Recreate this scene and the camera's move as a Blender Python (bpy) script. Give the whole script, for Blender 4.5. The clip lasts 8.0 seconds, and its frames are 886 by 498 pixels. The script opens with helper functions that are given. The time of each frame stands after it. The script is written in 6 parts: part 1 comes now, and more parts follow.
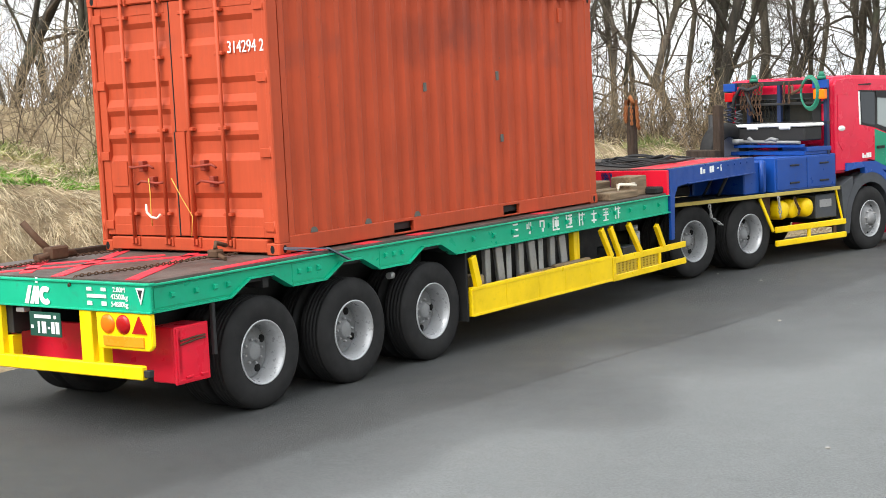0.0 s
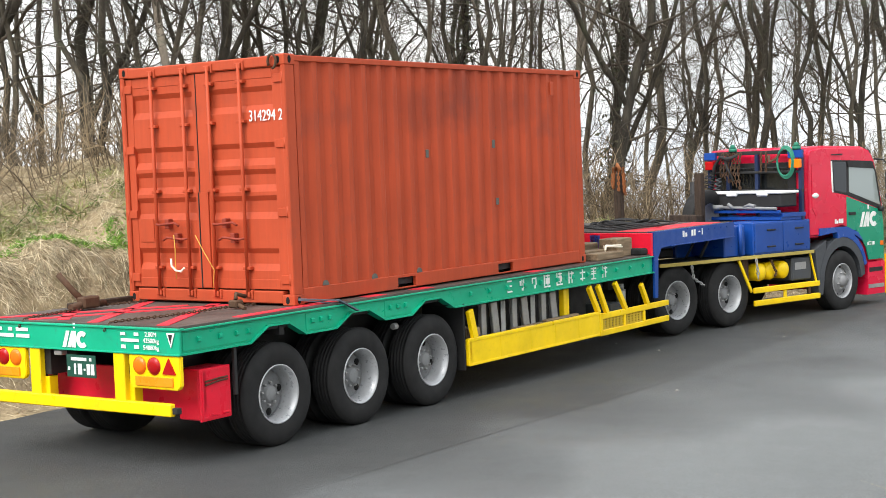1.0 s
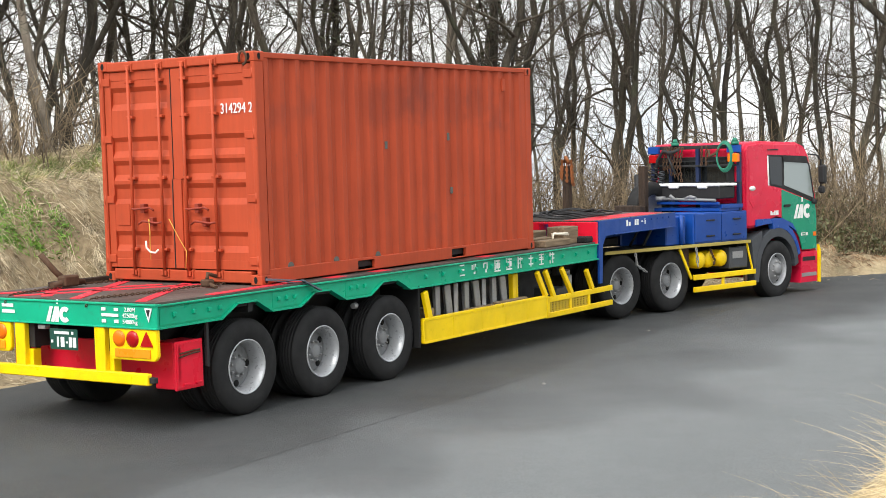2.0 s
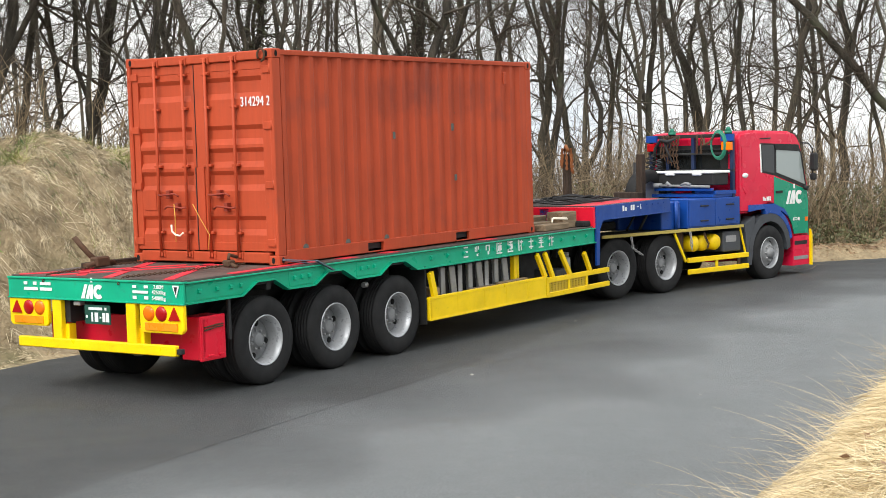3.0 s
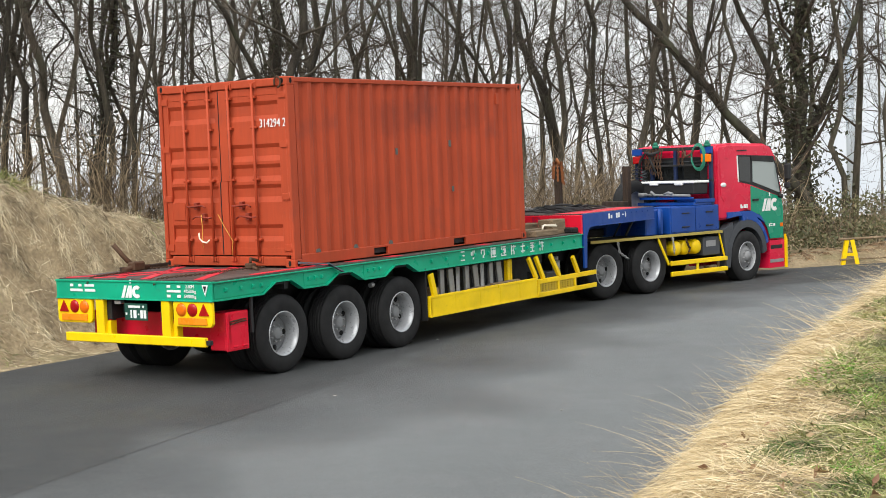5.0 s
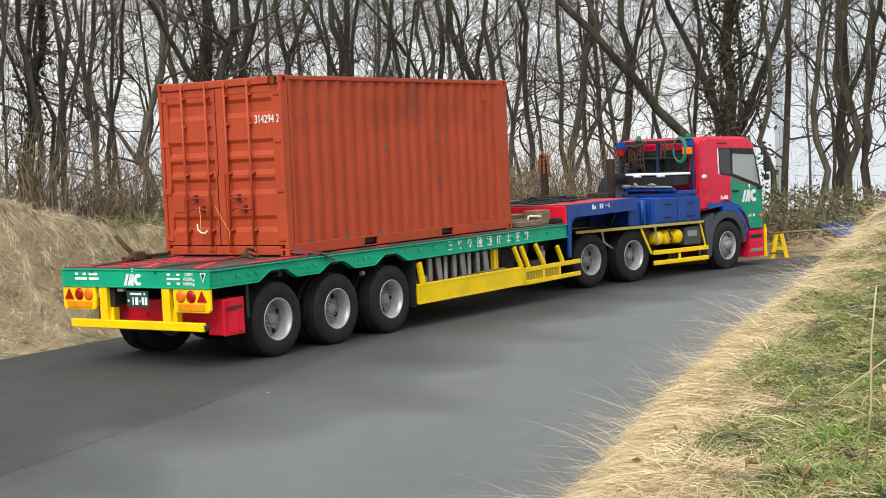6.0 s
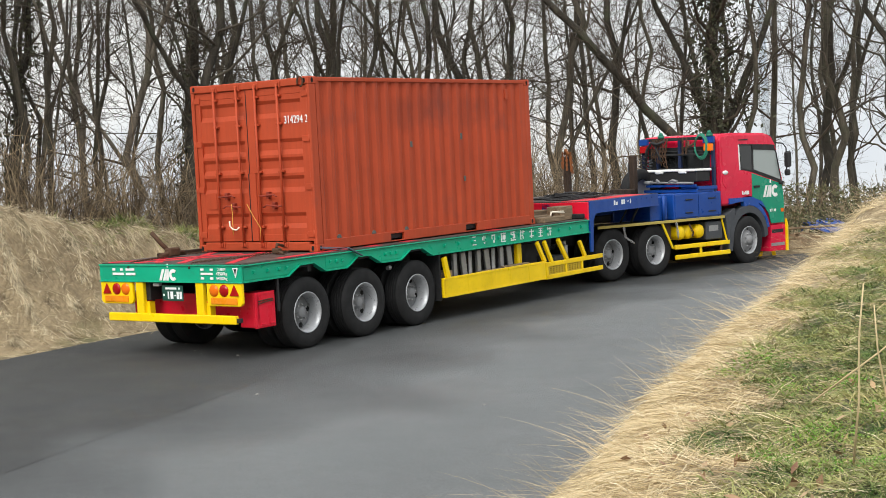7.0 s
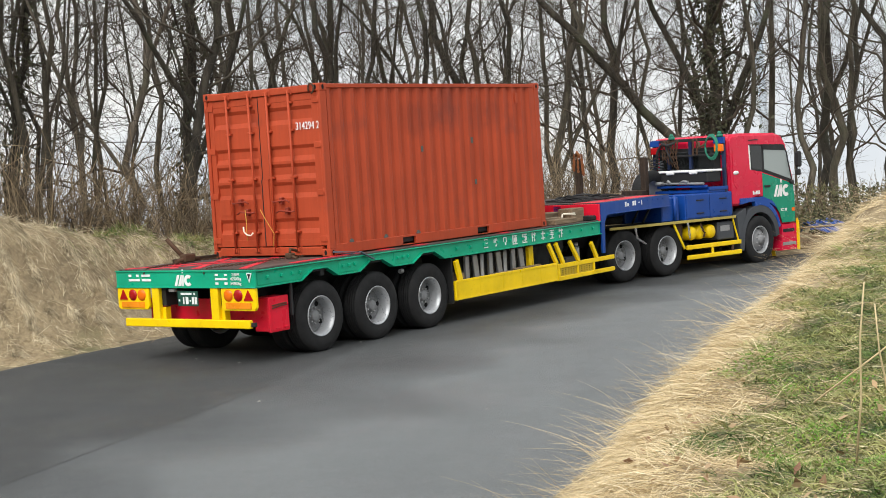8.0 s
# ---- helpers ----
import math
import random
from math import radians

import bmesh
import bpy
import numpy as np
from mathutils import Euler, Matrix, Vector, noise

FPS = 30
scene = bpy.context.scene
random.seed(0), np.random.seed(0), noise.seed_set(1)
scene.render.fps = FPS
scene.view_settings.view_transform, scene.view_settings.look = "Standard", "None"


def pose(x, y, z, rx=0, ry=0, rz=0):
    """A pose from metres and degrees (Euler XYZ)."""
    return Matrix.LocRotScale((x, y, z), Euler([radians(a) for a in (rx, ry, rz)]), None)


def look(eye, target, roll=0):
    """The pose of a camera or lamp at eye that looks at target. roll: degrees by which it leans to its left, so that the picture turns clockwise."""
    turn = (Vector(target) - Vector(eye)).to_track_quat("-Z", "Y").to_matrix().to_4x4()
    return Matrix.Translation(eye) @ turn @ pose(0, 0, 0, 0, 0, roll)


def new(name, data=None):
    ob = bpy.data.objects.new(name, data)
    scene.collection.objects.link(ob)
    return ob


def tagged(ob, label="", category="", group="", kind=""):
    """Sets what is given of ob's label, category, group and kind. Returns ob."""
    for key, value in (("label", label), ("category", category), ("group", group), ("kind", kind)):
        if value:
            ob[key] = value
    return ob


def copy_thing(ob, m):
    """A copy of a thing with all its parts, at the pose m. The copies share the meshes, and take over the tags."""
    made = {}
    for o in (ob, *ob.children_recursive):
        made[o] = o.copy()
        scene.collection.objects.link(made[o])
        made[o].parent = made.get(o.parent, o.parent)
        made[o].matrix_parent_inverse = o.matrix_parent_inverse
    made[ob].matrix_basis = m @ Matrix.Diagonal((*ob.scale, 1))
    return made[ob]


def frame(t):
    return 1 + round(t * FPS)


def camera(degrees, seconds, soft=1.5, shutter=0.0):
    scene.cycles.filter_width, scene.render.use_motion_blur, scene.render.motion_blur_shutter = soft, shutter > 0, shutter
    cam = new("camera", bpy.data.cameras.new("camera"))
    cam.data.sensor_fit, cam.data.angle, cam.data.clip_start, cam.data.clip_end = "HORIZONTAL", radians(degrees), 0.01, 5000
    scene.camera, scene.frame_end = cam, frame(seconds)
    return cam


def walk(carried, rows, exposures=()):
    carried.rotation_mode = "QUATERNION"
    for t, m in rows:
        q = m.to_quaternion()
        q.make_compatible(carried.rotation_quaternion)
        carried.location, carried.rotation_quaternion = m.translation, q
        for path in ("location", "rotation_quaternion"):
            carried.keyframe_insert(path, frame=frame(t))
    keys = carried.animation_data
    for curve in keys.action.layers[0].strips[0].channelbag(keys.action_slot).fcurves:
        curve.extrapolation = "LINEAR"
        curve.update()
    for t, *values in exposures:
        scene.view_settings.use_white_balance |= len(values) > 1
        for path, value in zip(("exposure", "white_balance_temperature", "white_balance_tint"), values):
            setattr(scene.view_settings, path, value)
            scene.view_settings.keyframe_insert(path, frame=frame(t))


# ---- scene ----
cam = camera(32.95, 8.0, soft=0.9, shutter=0.0)
EYE = 2.7735  # the lens above the road
TURNS = [  # seconds, and the camera's tilt, lean and heading
    (0.0, 84.238, 2.641, 21.591), (0.5, 85.765, 2.251, 19.929), (1.0, 86.742, 2.144, 17.811), (1.5, 86.706, 1.789, 14.894),
    (3.0, 85.954, 1.724, 10.043), (3.5, 86.121, 1.920, 8.246), (4.0, 86.728, 2.125, 7.147), (5.5, 86.369, 2.383, 3.280),
    (6.0, 86.260, 2.513, 2.100), (6.5, 86.208, 2.595, 1.623), (7.0, 86.231, 2.863, 1.612), (7.5, 86.339, 3.308, 1.648), (8.0, 86.410, 3.589, 1.565)]
walk(cam, [(t, pose(0, 0, EYE, a, b, c)) for t, a, b, c in TURNS], [(0.0, 1.10), (1.0, 0.97), (1.7, 0.89), (3.5, 0.70), (5.5, 0.52), (8.0, 0.45)])

# The lorry's way: seconds, the trailer's place and heading, the tractor's heading.
WAY = [(0.0, -7.840, 12.746, 76.247, 63.39), (0.5, -7.601, 13.624, 74.494, 61.85), (1.0, -7.377, 14.517, 72.758, 60.51), (1.5, -7.103, 15.306, 71.077, 59.20),
       (3.0, -6.221, 17.794, 66.182, 54.07), (3.5, -5.888, 18.569, 64.593, 52.60), (4.0, -5.536, 19.319, 63.169, 51.02), (5.5, -4.404, 21.269, 58.935, 47.72),
       (6.0, -4.076, 21.878, 57.701, 46.57), (6.5, -3.792, 22.387, 56.633, 45.65), (7.0, -3.559, 22.717, 56.042, 44.66), (7.5, -3.409, 22.935, 55.568, 44.22), (8.0, -3.392, 23.024, 55.303, 44.15)]
KINGPIN = 9.595

# ---- light ----
world = bpy.data.worlds.new("overcast")
scene.world = world
world.use_nodes = True
wn, wl = world.node_tree.nodes, world.node_tree.links
sky = wn.new("ShaderNodeTexSky")
sky.sky_type, sky.sun_disc, sky.sun_elevation, sky.sun_rotation = "NISHITA", False, radians(47.5), radians(200.6)
sky.dust_density, sky.air_density = 4.0, 1.0
grey = wn.new("ShaderNodeMix")
grey.data_type = "RGBA"
clouds = wn.new("ShaderNodeTexNoise")
clouds.inputs["Scale"].default_value, clouds.inputs["Detail"].default_value = 3.2, 6
cramp = wn.new("ShaderNodeValToRGB")
cramp.color_ramp.elements[0].position, cramp.color_ramp.elements[0].color = 0.36, (6.7, 7.3, 8.0, 1)
cramp.color_ramp.elements[1].position, cramp.color_ramp.elements[1].color = 0.56, (9.3, 9.35, 9.1, 1)
wl.new(clouds.outputs["Fac"], cramp.inputs["Fac"])
wl.new(sky.outputs["Color"], grey.inputs["A"])
wl.new(cramp.outputs["Color"], grey.inputs["B"])
grey.inputs["Factor"].default_value = 0.86
# an overcast sky grows brighter towards the zenith
way_up = wn.new("ShaderNodeSeparateXYZ")
wl.new(wn.new("ShaderNodeTexCoord").outputs["Generated"], way_up.inputs["Vector"])
zenith = wn.new("ShaderNodeMapRange")
zenith.inputs["From Min"].default_value, zenith.inputs["From Max"].default_value = 0.0, 1.0
zenith.inputs["To Min"].default_value, zenith.inputs["To Max"].default_value = 1.08, 1.60
wl.new(way_up.outputs["Z"], zenith.inputs["Value"])
dome = wn.new("ShaderNodeVectorMath")
dome.operation = "SCALE"
wl.new(grey.outputs["Result"], dome.inputs[0])
wl.new(zenith.outputs["Result"], dome.inputs["Scale"])
wl.new(dome.outputs["Vector"], wn["Background"].inputs["Color"])
wn["Background"].inputs["Strength"].default_value = 0.082

sun = new("sun", bpy.data.lights.new("sun", "SUN"))
sun.data.energy, sun.data.angle, sun.data.color = 2.0, radians(45), (1.0, 0.985, 0.95)
sun.matrix_basis = look((-9, -12, 28), (0, 12, 0))


# ---- materials ----
def ramp(nt, fac, stops):
    r = nt.nodes.new("ShaderNodeValToRGB")
    while len(r.color_ramp.elements) < len(stops):
        r.color_ramp.elements.new(0.5)
    for e, (p, c) in zip(r.color_ramp.elements, stops):
        e.position, e.color = p, (*c, 1)
    nt.links.new(fac, r.inputs["Fac"])
    return r.outputs["Color"]


def tex(nt, scale, detail=4, stretch=None, rough=0.55):
    n = nt.nodes.new("ShaderNodeTexNoise")
    n.inputs["Scale"].default_value, n.inputs["Detail"].default_value, n.inputs["Roughness"].default_value = scale, detail, rough
    c = nt.nodes.new("ShaderNodeTexCoord")
    if stretch:
        m = nt.nodes.new("ShaderNodeMapping")
        m.inputs["Scale"].default_value = stretch
        nt.links.new(c.outputs["Object"], m.inputs["Vector"])
        nt.links.new(m.outputs["Vector"], n.inputs["Vector"])
    else:
        nt.links.new(c.outputs["Object"], n.inputs["Vector"])
    return n.outputs["Fac"]


def mixc(nt, fac, a, b, mode="MIX"):
    m = nt.nodes.new("ShaderNodeMix")
    m.data_type, m.blend_type = "RGBA", mode
    for sock, v in (("Factor", fac), ("A", a), ("B", b)):
        if isinstance(v, (int, float)):
            m.inputs[sock].default_value = v
        elif isinstance(v, tuple):
            m.inputs[sock].default_value = (*v, 1)
        else:
            nt.links.new(v, m.inputs[sock])
    return m.outputs["Result"]


def base(name, rough=0.5, metal=0.0):
    m = bpy.data.materials.new(name)
    m.use_nodes = True
    b = m.node_tree.nodes["Principled BSDF"]
    b.inputs["Roughness"].default_value, b.inputs["Metallic"].default_value = rough, metal
    return m, m.node_tree, b


def bump(nt, b, fac, strength, dist=0.01):
    n = nt.nodes.new("ShaderNodeBump")
    n.inputs["Strength"].default_value, n.inputs["Distance"].default_value = strength, dist
    nt.links.new(fac, n.inputs["Height"])
    nt.links.new(n.outputs["Normal"], b.inputs["Normal"])


def paint(name, colour, rough=0.42, metal=0.0, dirt=(0.09, 0.08, 0.07), amount=0.5, scale=2.0, streak=None, vary=0.12, relief=0.08):
    """Paint or plain stuff with broad fading, fine grain and dirt that gathers in blotches."""
    m, nt, b = base(name, rough, metal)
    b.inputs["Specular IOR Level"].default_value = 0.34
    lo = tuple(c * (1 - vary) for c in colour)
    hi = tuple(min(1, c * (1 + vary)) for c in colour)
    c1 = ramp(nt, tex(nt, scale, 5, streak), [(0.3, lo), (0.7, hi)])
    spots = ramp(nt, tex(nt, scale * 6, 8, streak, 0.7), [(0.56, (0, 0, 0)), (0.78, (amount,) * 3)])
    nt.links.new(mixc(nt, spots, c1, dirt), b.inputs["Base Color"])
    fine = tex(nt, 60, 3)
    bump(nt, b, fine, relief, 0.004)
    r = ramp(nt, tex(nt, scale * 3, 4), [(0.3, (max(rough - 0.12, 0.05),) * 3), (0.7, (min(rough + 0.15, 1),) * 3)])
    nt.links.new(r, b.inputs["Roughness"])
    return m


GREEN = paint("green_paint", (0.002, 0.35, 0.195), 0.38, amount=0.35)
YELLOW = paint("yellow_paint", (0.90, 0.61, 0.002), 0.38, amount=0.25, dirt=(0.25, 0.16, 0.03))
RED = paint("red_paint", (0.72, 0.010, 0.035), 0.35, amount=0.25)
BLUE = paint("blue_paint", (0.006, 0.052, 0.26), 0.38, amount=0.4)
CABRED = paint("cab_red_paint", (0.66, 0.012, 0.05), 0.22, amount=0.12, scale=0.8, relief=0.02)
CABGREEN = paint("cab_green_paint", (0.006, 0.26, 0.15), 0.22, amount=0.12, scale=0.8, relief=0.02)
CABBLUE = paint("cab_blue_paint", (0.012, 0.07, 0.33), 0.25, amount=0.15, scale=0.8, relief=0.02)
BLACK = paint("black_chassis", (0.018, 0.018, 0.019), 0.6, amount=0.6, dirt=(0.06, 0.05, 0.045))
PLASTIC = paint("dark_grey_plastic", (0.055, 0.06, 0.068), 0.5, amount=0.3)
RUBBER = paint("tyre_rubber", (0.012, 0.012, 0.0125), 0.75, amount=0.4, dirt=(0.045, 0.043, 0.04), relief=0.15)
SILVER = paint("silver_rim_paint", (0.44, 0.45, 0.465), 0.34, metal=0.3, amount=0.7, dirt=(0.14, 0.12, 0.1), scale=5)
STEEL = paint("galvanised_steel", (0.34, 0.34, 0.34), 0.45, metal=0.5, amount=0.6, scale=4)
RUST = paint("rusty_steel", (0.075, 0.040, 0.022), 0.8, amount=0.7, dirt=(0.05, 0.025, 0.015), scale=9, relief=0.4)
RUSTOR = paint("orange_rust", (0.24, 0.085, 0.028), 0.85, amount=0.7, dirt=(0.06, 0.03, 0.02), scale=12, relief=0.4)
# near-black colour that stands in for the shade inside holes
HOLESHADE = paint("hole_shade", (0.006, 0.006, 0.006), 0.9, amount=0.2)
WHITE = paint("white_lettering", (0.78, 0.79, 0.77), 0.5, amount=0.45, dirt=(0.25, 0.3, 0.28), scale=9)
TIMBER = paint("weathered_timber", (0.20, 0.145, 0.09), 0.85, amount=0.6, scale=3, streak=(1, 9, 9), vary=0.35, relief=0.4)
DARKWOOD = paint("dark_stained_wood", (0.035, 0.022, 0.014), 0.8, amount=0.5, scale=4, streak=(6, 6, 1), vary=0.4, relief=0.4)
DECK = paint("worn_steel_deck", (0.085, 0.07, 0.062), 0.55, metal=0.25, amount=0.7, dirt=(0.13, 0.06, 0.045), scale=1.4, vary=0.35, relief=0.5)
LINE = paint("red_deck_line", (0.66, 0.03, 0.05), 0.5, amount=0.95, dirt=(0.11, 0.06, 0.05), scale=2.4)
ROPE = paint("yellow_rope", (0.62, 0.36, 0.07), 0.9, amount=0.6)
WROPE = paint("white_rope", (0.75, 0.68, 0.55), 0.9, amount=0.4)
GROPE = paint("green_hose", (0.02, 0.19, 0.12), 0.5, amount=0.3)
AMBER = paint("amber_lens", (0.80, 0.16, 0.006), 0.12, amount=0.1)
REDLENS = paint("red_lens", (0.36, 0.006, 0.008), 0.12, amount=0.1)
ORANGE = paint("orange_reflector", (0.85, 0.27, 0.01), 0.3, amount=0.35, dirt=(0.5, 0.3, 0.1))
PLATE = paint("green_plate", (0.012, 0.07, 0.05), 0.4, amount=0.2)
STRAP = paint("blue_grey_strap", (0.10, 0.12, 0.15), 0.8, amount=0.5)
TARP = paint("blue_tarpaulin", (0.006, 0.05, 0.24), 0.45, amount=0.3, scale=5, vary=0.5)
PATCH = paint("bare_primer_patch", (0.10, 0.10, 0.09), 0.6, amount=0.6, scale=20)
# opaque pane; the bright sky in and through it is put into the pale colour
SKYGLASS = base("sky_pale_glass", 0.04)[0]
SKYGLASS.node_tree.nodes["Principled BSDF"].inputs["Base Color"].default_value = (0.27, 0.31, 0.30, 1)
SKYGLASS.node_tree.nodes["Principled BSDF"].inputs["Specular IOR Level"].default_value = 0.9

DARKGLASS = base("dark_tinted_glass", 0.05)[0]
DARKGLASS.node_tree.nodes["Principled BSDF"].inputs["Base Color"].default_value = (0.012, 0.014, 0.015, 1)
# dirty grey, darker than the rim to carry the shade inside the dish
DISC = paint("disc_shade_grey", (0.21, 0.215, 0.22), 0.5, amount=0.8, dirt=(0.09, 0.075, 0.06), scale=6)


def container_paint(name, colour):
    m, nt, b = base(name, 0.62)
    b.inputs["Specular IOR Level"].default_value = 0.3
    c1 = ramp(nt, tex(nt, 1.1, 5), [(0.3, tuple(c * 0.82 for c in colour)), (0.7, tuple(c * 1.14 for c in colour))])
    c2 = mixc(nt, 0.35, c1, ramp(nt, tex(nt, 3.0, 7, (6, 6, 0.35), 0.65), [(0.3, tuple(c * 0.72 for c in colour)), (0.75, tuple(min(1, c * 1.25) for c in colour))]))
    smoke = ramp(nt, tex(nt, 1.0, 3), [(0.60, (0, 0, 0)), (0.74, (0.45,) * 3)])
    c3 = mixc(nt, smoke, c2, (0.10, 0.035, 0.03))
    place = nt.nodes.new("ShaderNodeTexCoord")
    for spot, size in (((2.75, -1.22, 3.42), 0.42), ((3.15, -1.22, 3.50), 0.36), ((4.05, -1.22, 3.40), 0.40), ((4.6, -1.22, 3.45), 0.30), ((2.3, -1.22, 3.38), 0.30)):
        d = nt.nodes.new("ShaderNodeVectorMath")
        d.operation = "DISTANCE"
        nt.links.new(place.outputs["Object"], d.inputs[0])
        d.inputs[1].default_value = spot
        wob = nt.nodes.new("ShaderNodeMath")
        wob.operation = "MULTIPLY_ADD"
        nt.links.new(tex(nt, 5, 5), wob.inputs[0])
        wob.inputs[1].default_value = -0.35
        nt.links.new(d.outputs["Value"], wob.inputs[2])
        c3 = mixc(nt, ramp(nt, wob.outputs["Value"], [(0.0, (0.26,) * 3), (size * 0.6, (0, 0, 0))]), c3, (0.10, 0.022, 0.014))
    chips = ramp(nt, tex(nt, 26, 6, (1, 1, 0.5), 0.75), [(0.635, (0, 0, 0)), (0.70, (0.75,) * 3)])
    c4 = mixc(nt, chips, c3, (0.13, 0.06, 0.045))
    flecks = ramp(nt, tex(nt, 17, 7, (1.6, 1.6, 0.7), 0.8), [(0.68, (0, 0, 0)), (0.73, (0.8,) * 3)])
    c4 = mixc(nt, flecks, c4, (0.62, 0.22, 0.13))
    nt.links.new(c4, b.inputs["Base Color"])
    bump(nt, b, tex(nt, 9, 6), 0.25, 0.01)
    return m


OXIDE = container_paint("oxide_red_paint", (0.405, 0.058, 0.019))

HANDLE = paint("dull_red_handle", (0.24, 0.035, 0.018), 0.6, amount=0.8, dirt=(0.06, 0.03, 0.02), scale=8)


# ---- mesh helpers ----
def box(bm, x0, x1, y0, y1, z0, z1, bev=0.006):
    r = bmesh.ops.create_cube(bm, size=1.0)
    vs = r["verts"]
    for v in vs:
        v.co = Vector((x0 + (v.co.x + 0.5) * (x1 - x0), y0 + (v.co.y + 0.5) * (y1 - y0), z0 + (v.co.z + 0.5) * (z1 - z0)))
    bev = min(bev, 0.3 * min(abs(x1 - x0), abs(y1 - y0), abs(z1 - z0)))
    if bev > 0.0015:
        es = list({e for v in vs for e in v.link_edges})
        bmesh.ops.bevel(bm, geom=es, offset=bev, segments=1, affect="EDGES")


def beam(bm, a, b, w, h, bev=0.004):
    """A bar of section w x h from point a to point b."""
    a, b = Vector(a), Vector(b)
    d = b - a
    q = d.to_track_quat("X", "Z").to_matrix().to_4x4()
    n0 = len(bm.verts)
    box(bm, 0, d.length, -w / 2, w / 2, -h / 2, h / 2, bev)
    bm.verts.ensure_lookup_table()
    m = Matrix.Translation(a) @ q
    for v in bm.verts[n0:]:
        v.co = m @ v.co


def rod(bm, pts, r, seg=8, r1=None, cap=True):
    """A round bar through points, its radius going from r to r1."""
    pts = [Vector(p) for p in pts]
    rings = []
    side = None
    for i, p in enumerate(pts):
        d = (pts[min(i + 1, len(pts) - 1)] - pts[max(i - 1, 0)]).normalized()
        if side is None:
            side = d.orthogonal().normalized()
        side = (side - d * side.dot(d)).normalized()
        up = d.cross(side)
        rr = r if r1 is None else r + (r1 - r) * i / (len(pts) - 1)
        rings.append([bm.verts.new(p + (side * math.cos(2 * math.pi * k / seg) + up * math.sin(2 * math.pi * k / seg)) * rr) for k in range(seg)])
    for a, b in zip(rings, rings[1:]):
        for k in range(seg):
            f = bm.faces.new((a[k], a[(k + 1) % seg], b[(k + 1) % seg], b[k]))
            f.smooth = True
    if cap:
        bm.faces.new(rings[0][::-1])
        bm.faces.new(rings[-1])


def prism(bm, pts, axis, lo, hi, bev=0.0):
    """A flat outline pushed along an axis. The outline's two numbers are the other two axes in order."""
    def at(p, h):
        return Vector((h, p[0], p[1])) if axis == "x" else Vector((p[0], h, p[1])) if axis == "y" else Vector((p[0], p[1], h))
    a = [bm.verts.new(at(p, lo)) for p in pts]
    b = [bm.verts.new(at(p, hi)) for p in pts]
    fs = [bm.faces.new(a), bm.faces.new(b[::-1])]
    n = len(pts)
    for i in range(n):
        fs.append(bm.faces.new((a[i], b[i], b[(i + 1) % n], a[(i + 1) % n])))
    bmesh.ops.recalc_face_normals(bm, faces=fs)
    if bev:
        es = list({e for f in fs for e in f.edges})
        bmesh.ops.bevel(bm, geom=es, offset=bev, segments=2, affect="EDGES")


def lathe(bm, prof, seg=40, centre=(0, 0, 0)):
    """Turns (radius, y) pairs about the y axis."""
    c = Vector(centre)
    rings = []
    for r, y in prof:
        if r < 1e-4:
            rings.append([bm.verts.new(c + Vector((0, y, 0)))])
        else:
            rings.append([bm.verts.new(c + Vector((r * math.cos(2 * math.pi * k / seg), y, r * math.sin(2 * math.pi * k / seg)))) for k in range(seg)])
    fs = []
    for a, b in zip(rings, rings[1:]):
        for k in range(seg):
            j = (k + 1) % seg
            if len(a) == 1 and len(b) == 1:
                continue
            if len(a) == 1:
                fs.append(bm.faces.new((a[0], b[j], b[k])))
            elif len(b) == 1:
                fs.append(bm.faces.new((a[k], a[j], b[0])))
            else:
                fs.append(bm.faces.new((a[k], a[j], b[j], b[k])))
    for f in fs:
        f.smooth = True
    bmesh.ops.recalc_face_normals(bm, faces=fs)


def finish(name, bm, material):
    me = bpy.data.meshes.new(name)
    bm.to_mesh(me)
    bm.free()
    me.materials.append(material)
    return me


def part(name, bm, material, parent, label=""):
    ob = new(name, finish(name, bm, material))
    ob.parent = parent
    return tagged(ob, label)


def thing(name, label, category, group=""):
    return tagged(new(name), label, category, group)


def solid(name, bm, material, label, category, group="", kind=""):
    return tagged(new(name, finish(name, bm, material)), label, category, group, kind)


def boxes(*dims, bev=0.006):
    bm = bmesh.new()
    for d in dims:
        box(bm, *d, bev=bev)
    return bm


def mesh_np(name, verts, faces, material, smooth=False):
    me = bpy.data.meshes.new(name)
    nv, nf, k = len(verts), len(faces), faces.shape[1]
    me.vertices.add(nv)
    me.vertices.foreach_set("co", np.ascontiguousarray(verts, dtype=np.float32).ravel())
    me.loops.add(nf * k)
    me.loops.foreach_set("vertex_index", np.ascontiguousarray(faces, dtype=np.int32).ravel())
    me.polygons.add(nf)
    me.polygons.foreach_set("loop_start", np.arange(0, nf * k, k, dtype=np.int32))
    if smooth:
        me.polygons.foreach_set("use_smooth", np.ones(nf, dtype=bool))
    me.update(calc_edges=True)
    me.materials.append(material)
    return me


def lettering(words, size, m, parent, material, name="lettering", label="", depth=0.003):
    cu = bpy.data.curves.new("words", "FONT")
    cu.body, cu.size, cu.extrude, cu.align_x, cu.align_y = words, size, depth, "CENTER", "CENTER"
    tmp = bpy.data.objects.new("words", cu)
    scene.collection.objects.link(tmp)
    me = bpy.data.meshes.new_from_object(tmp.evaluated_get(bpy.context.evaluated_depsgraph_get()))
    bpy.data.objects.remove(tmp)
    me.materials.clear()
    me.materials.append(material)
    ob = new(name, me)
    ob.parent, ob.matrix_basis = parent, m
    return tagged(ob, label)


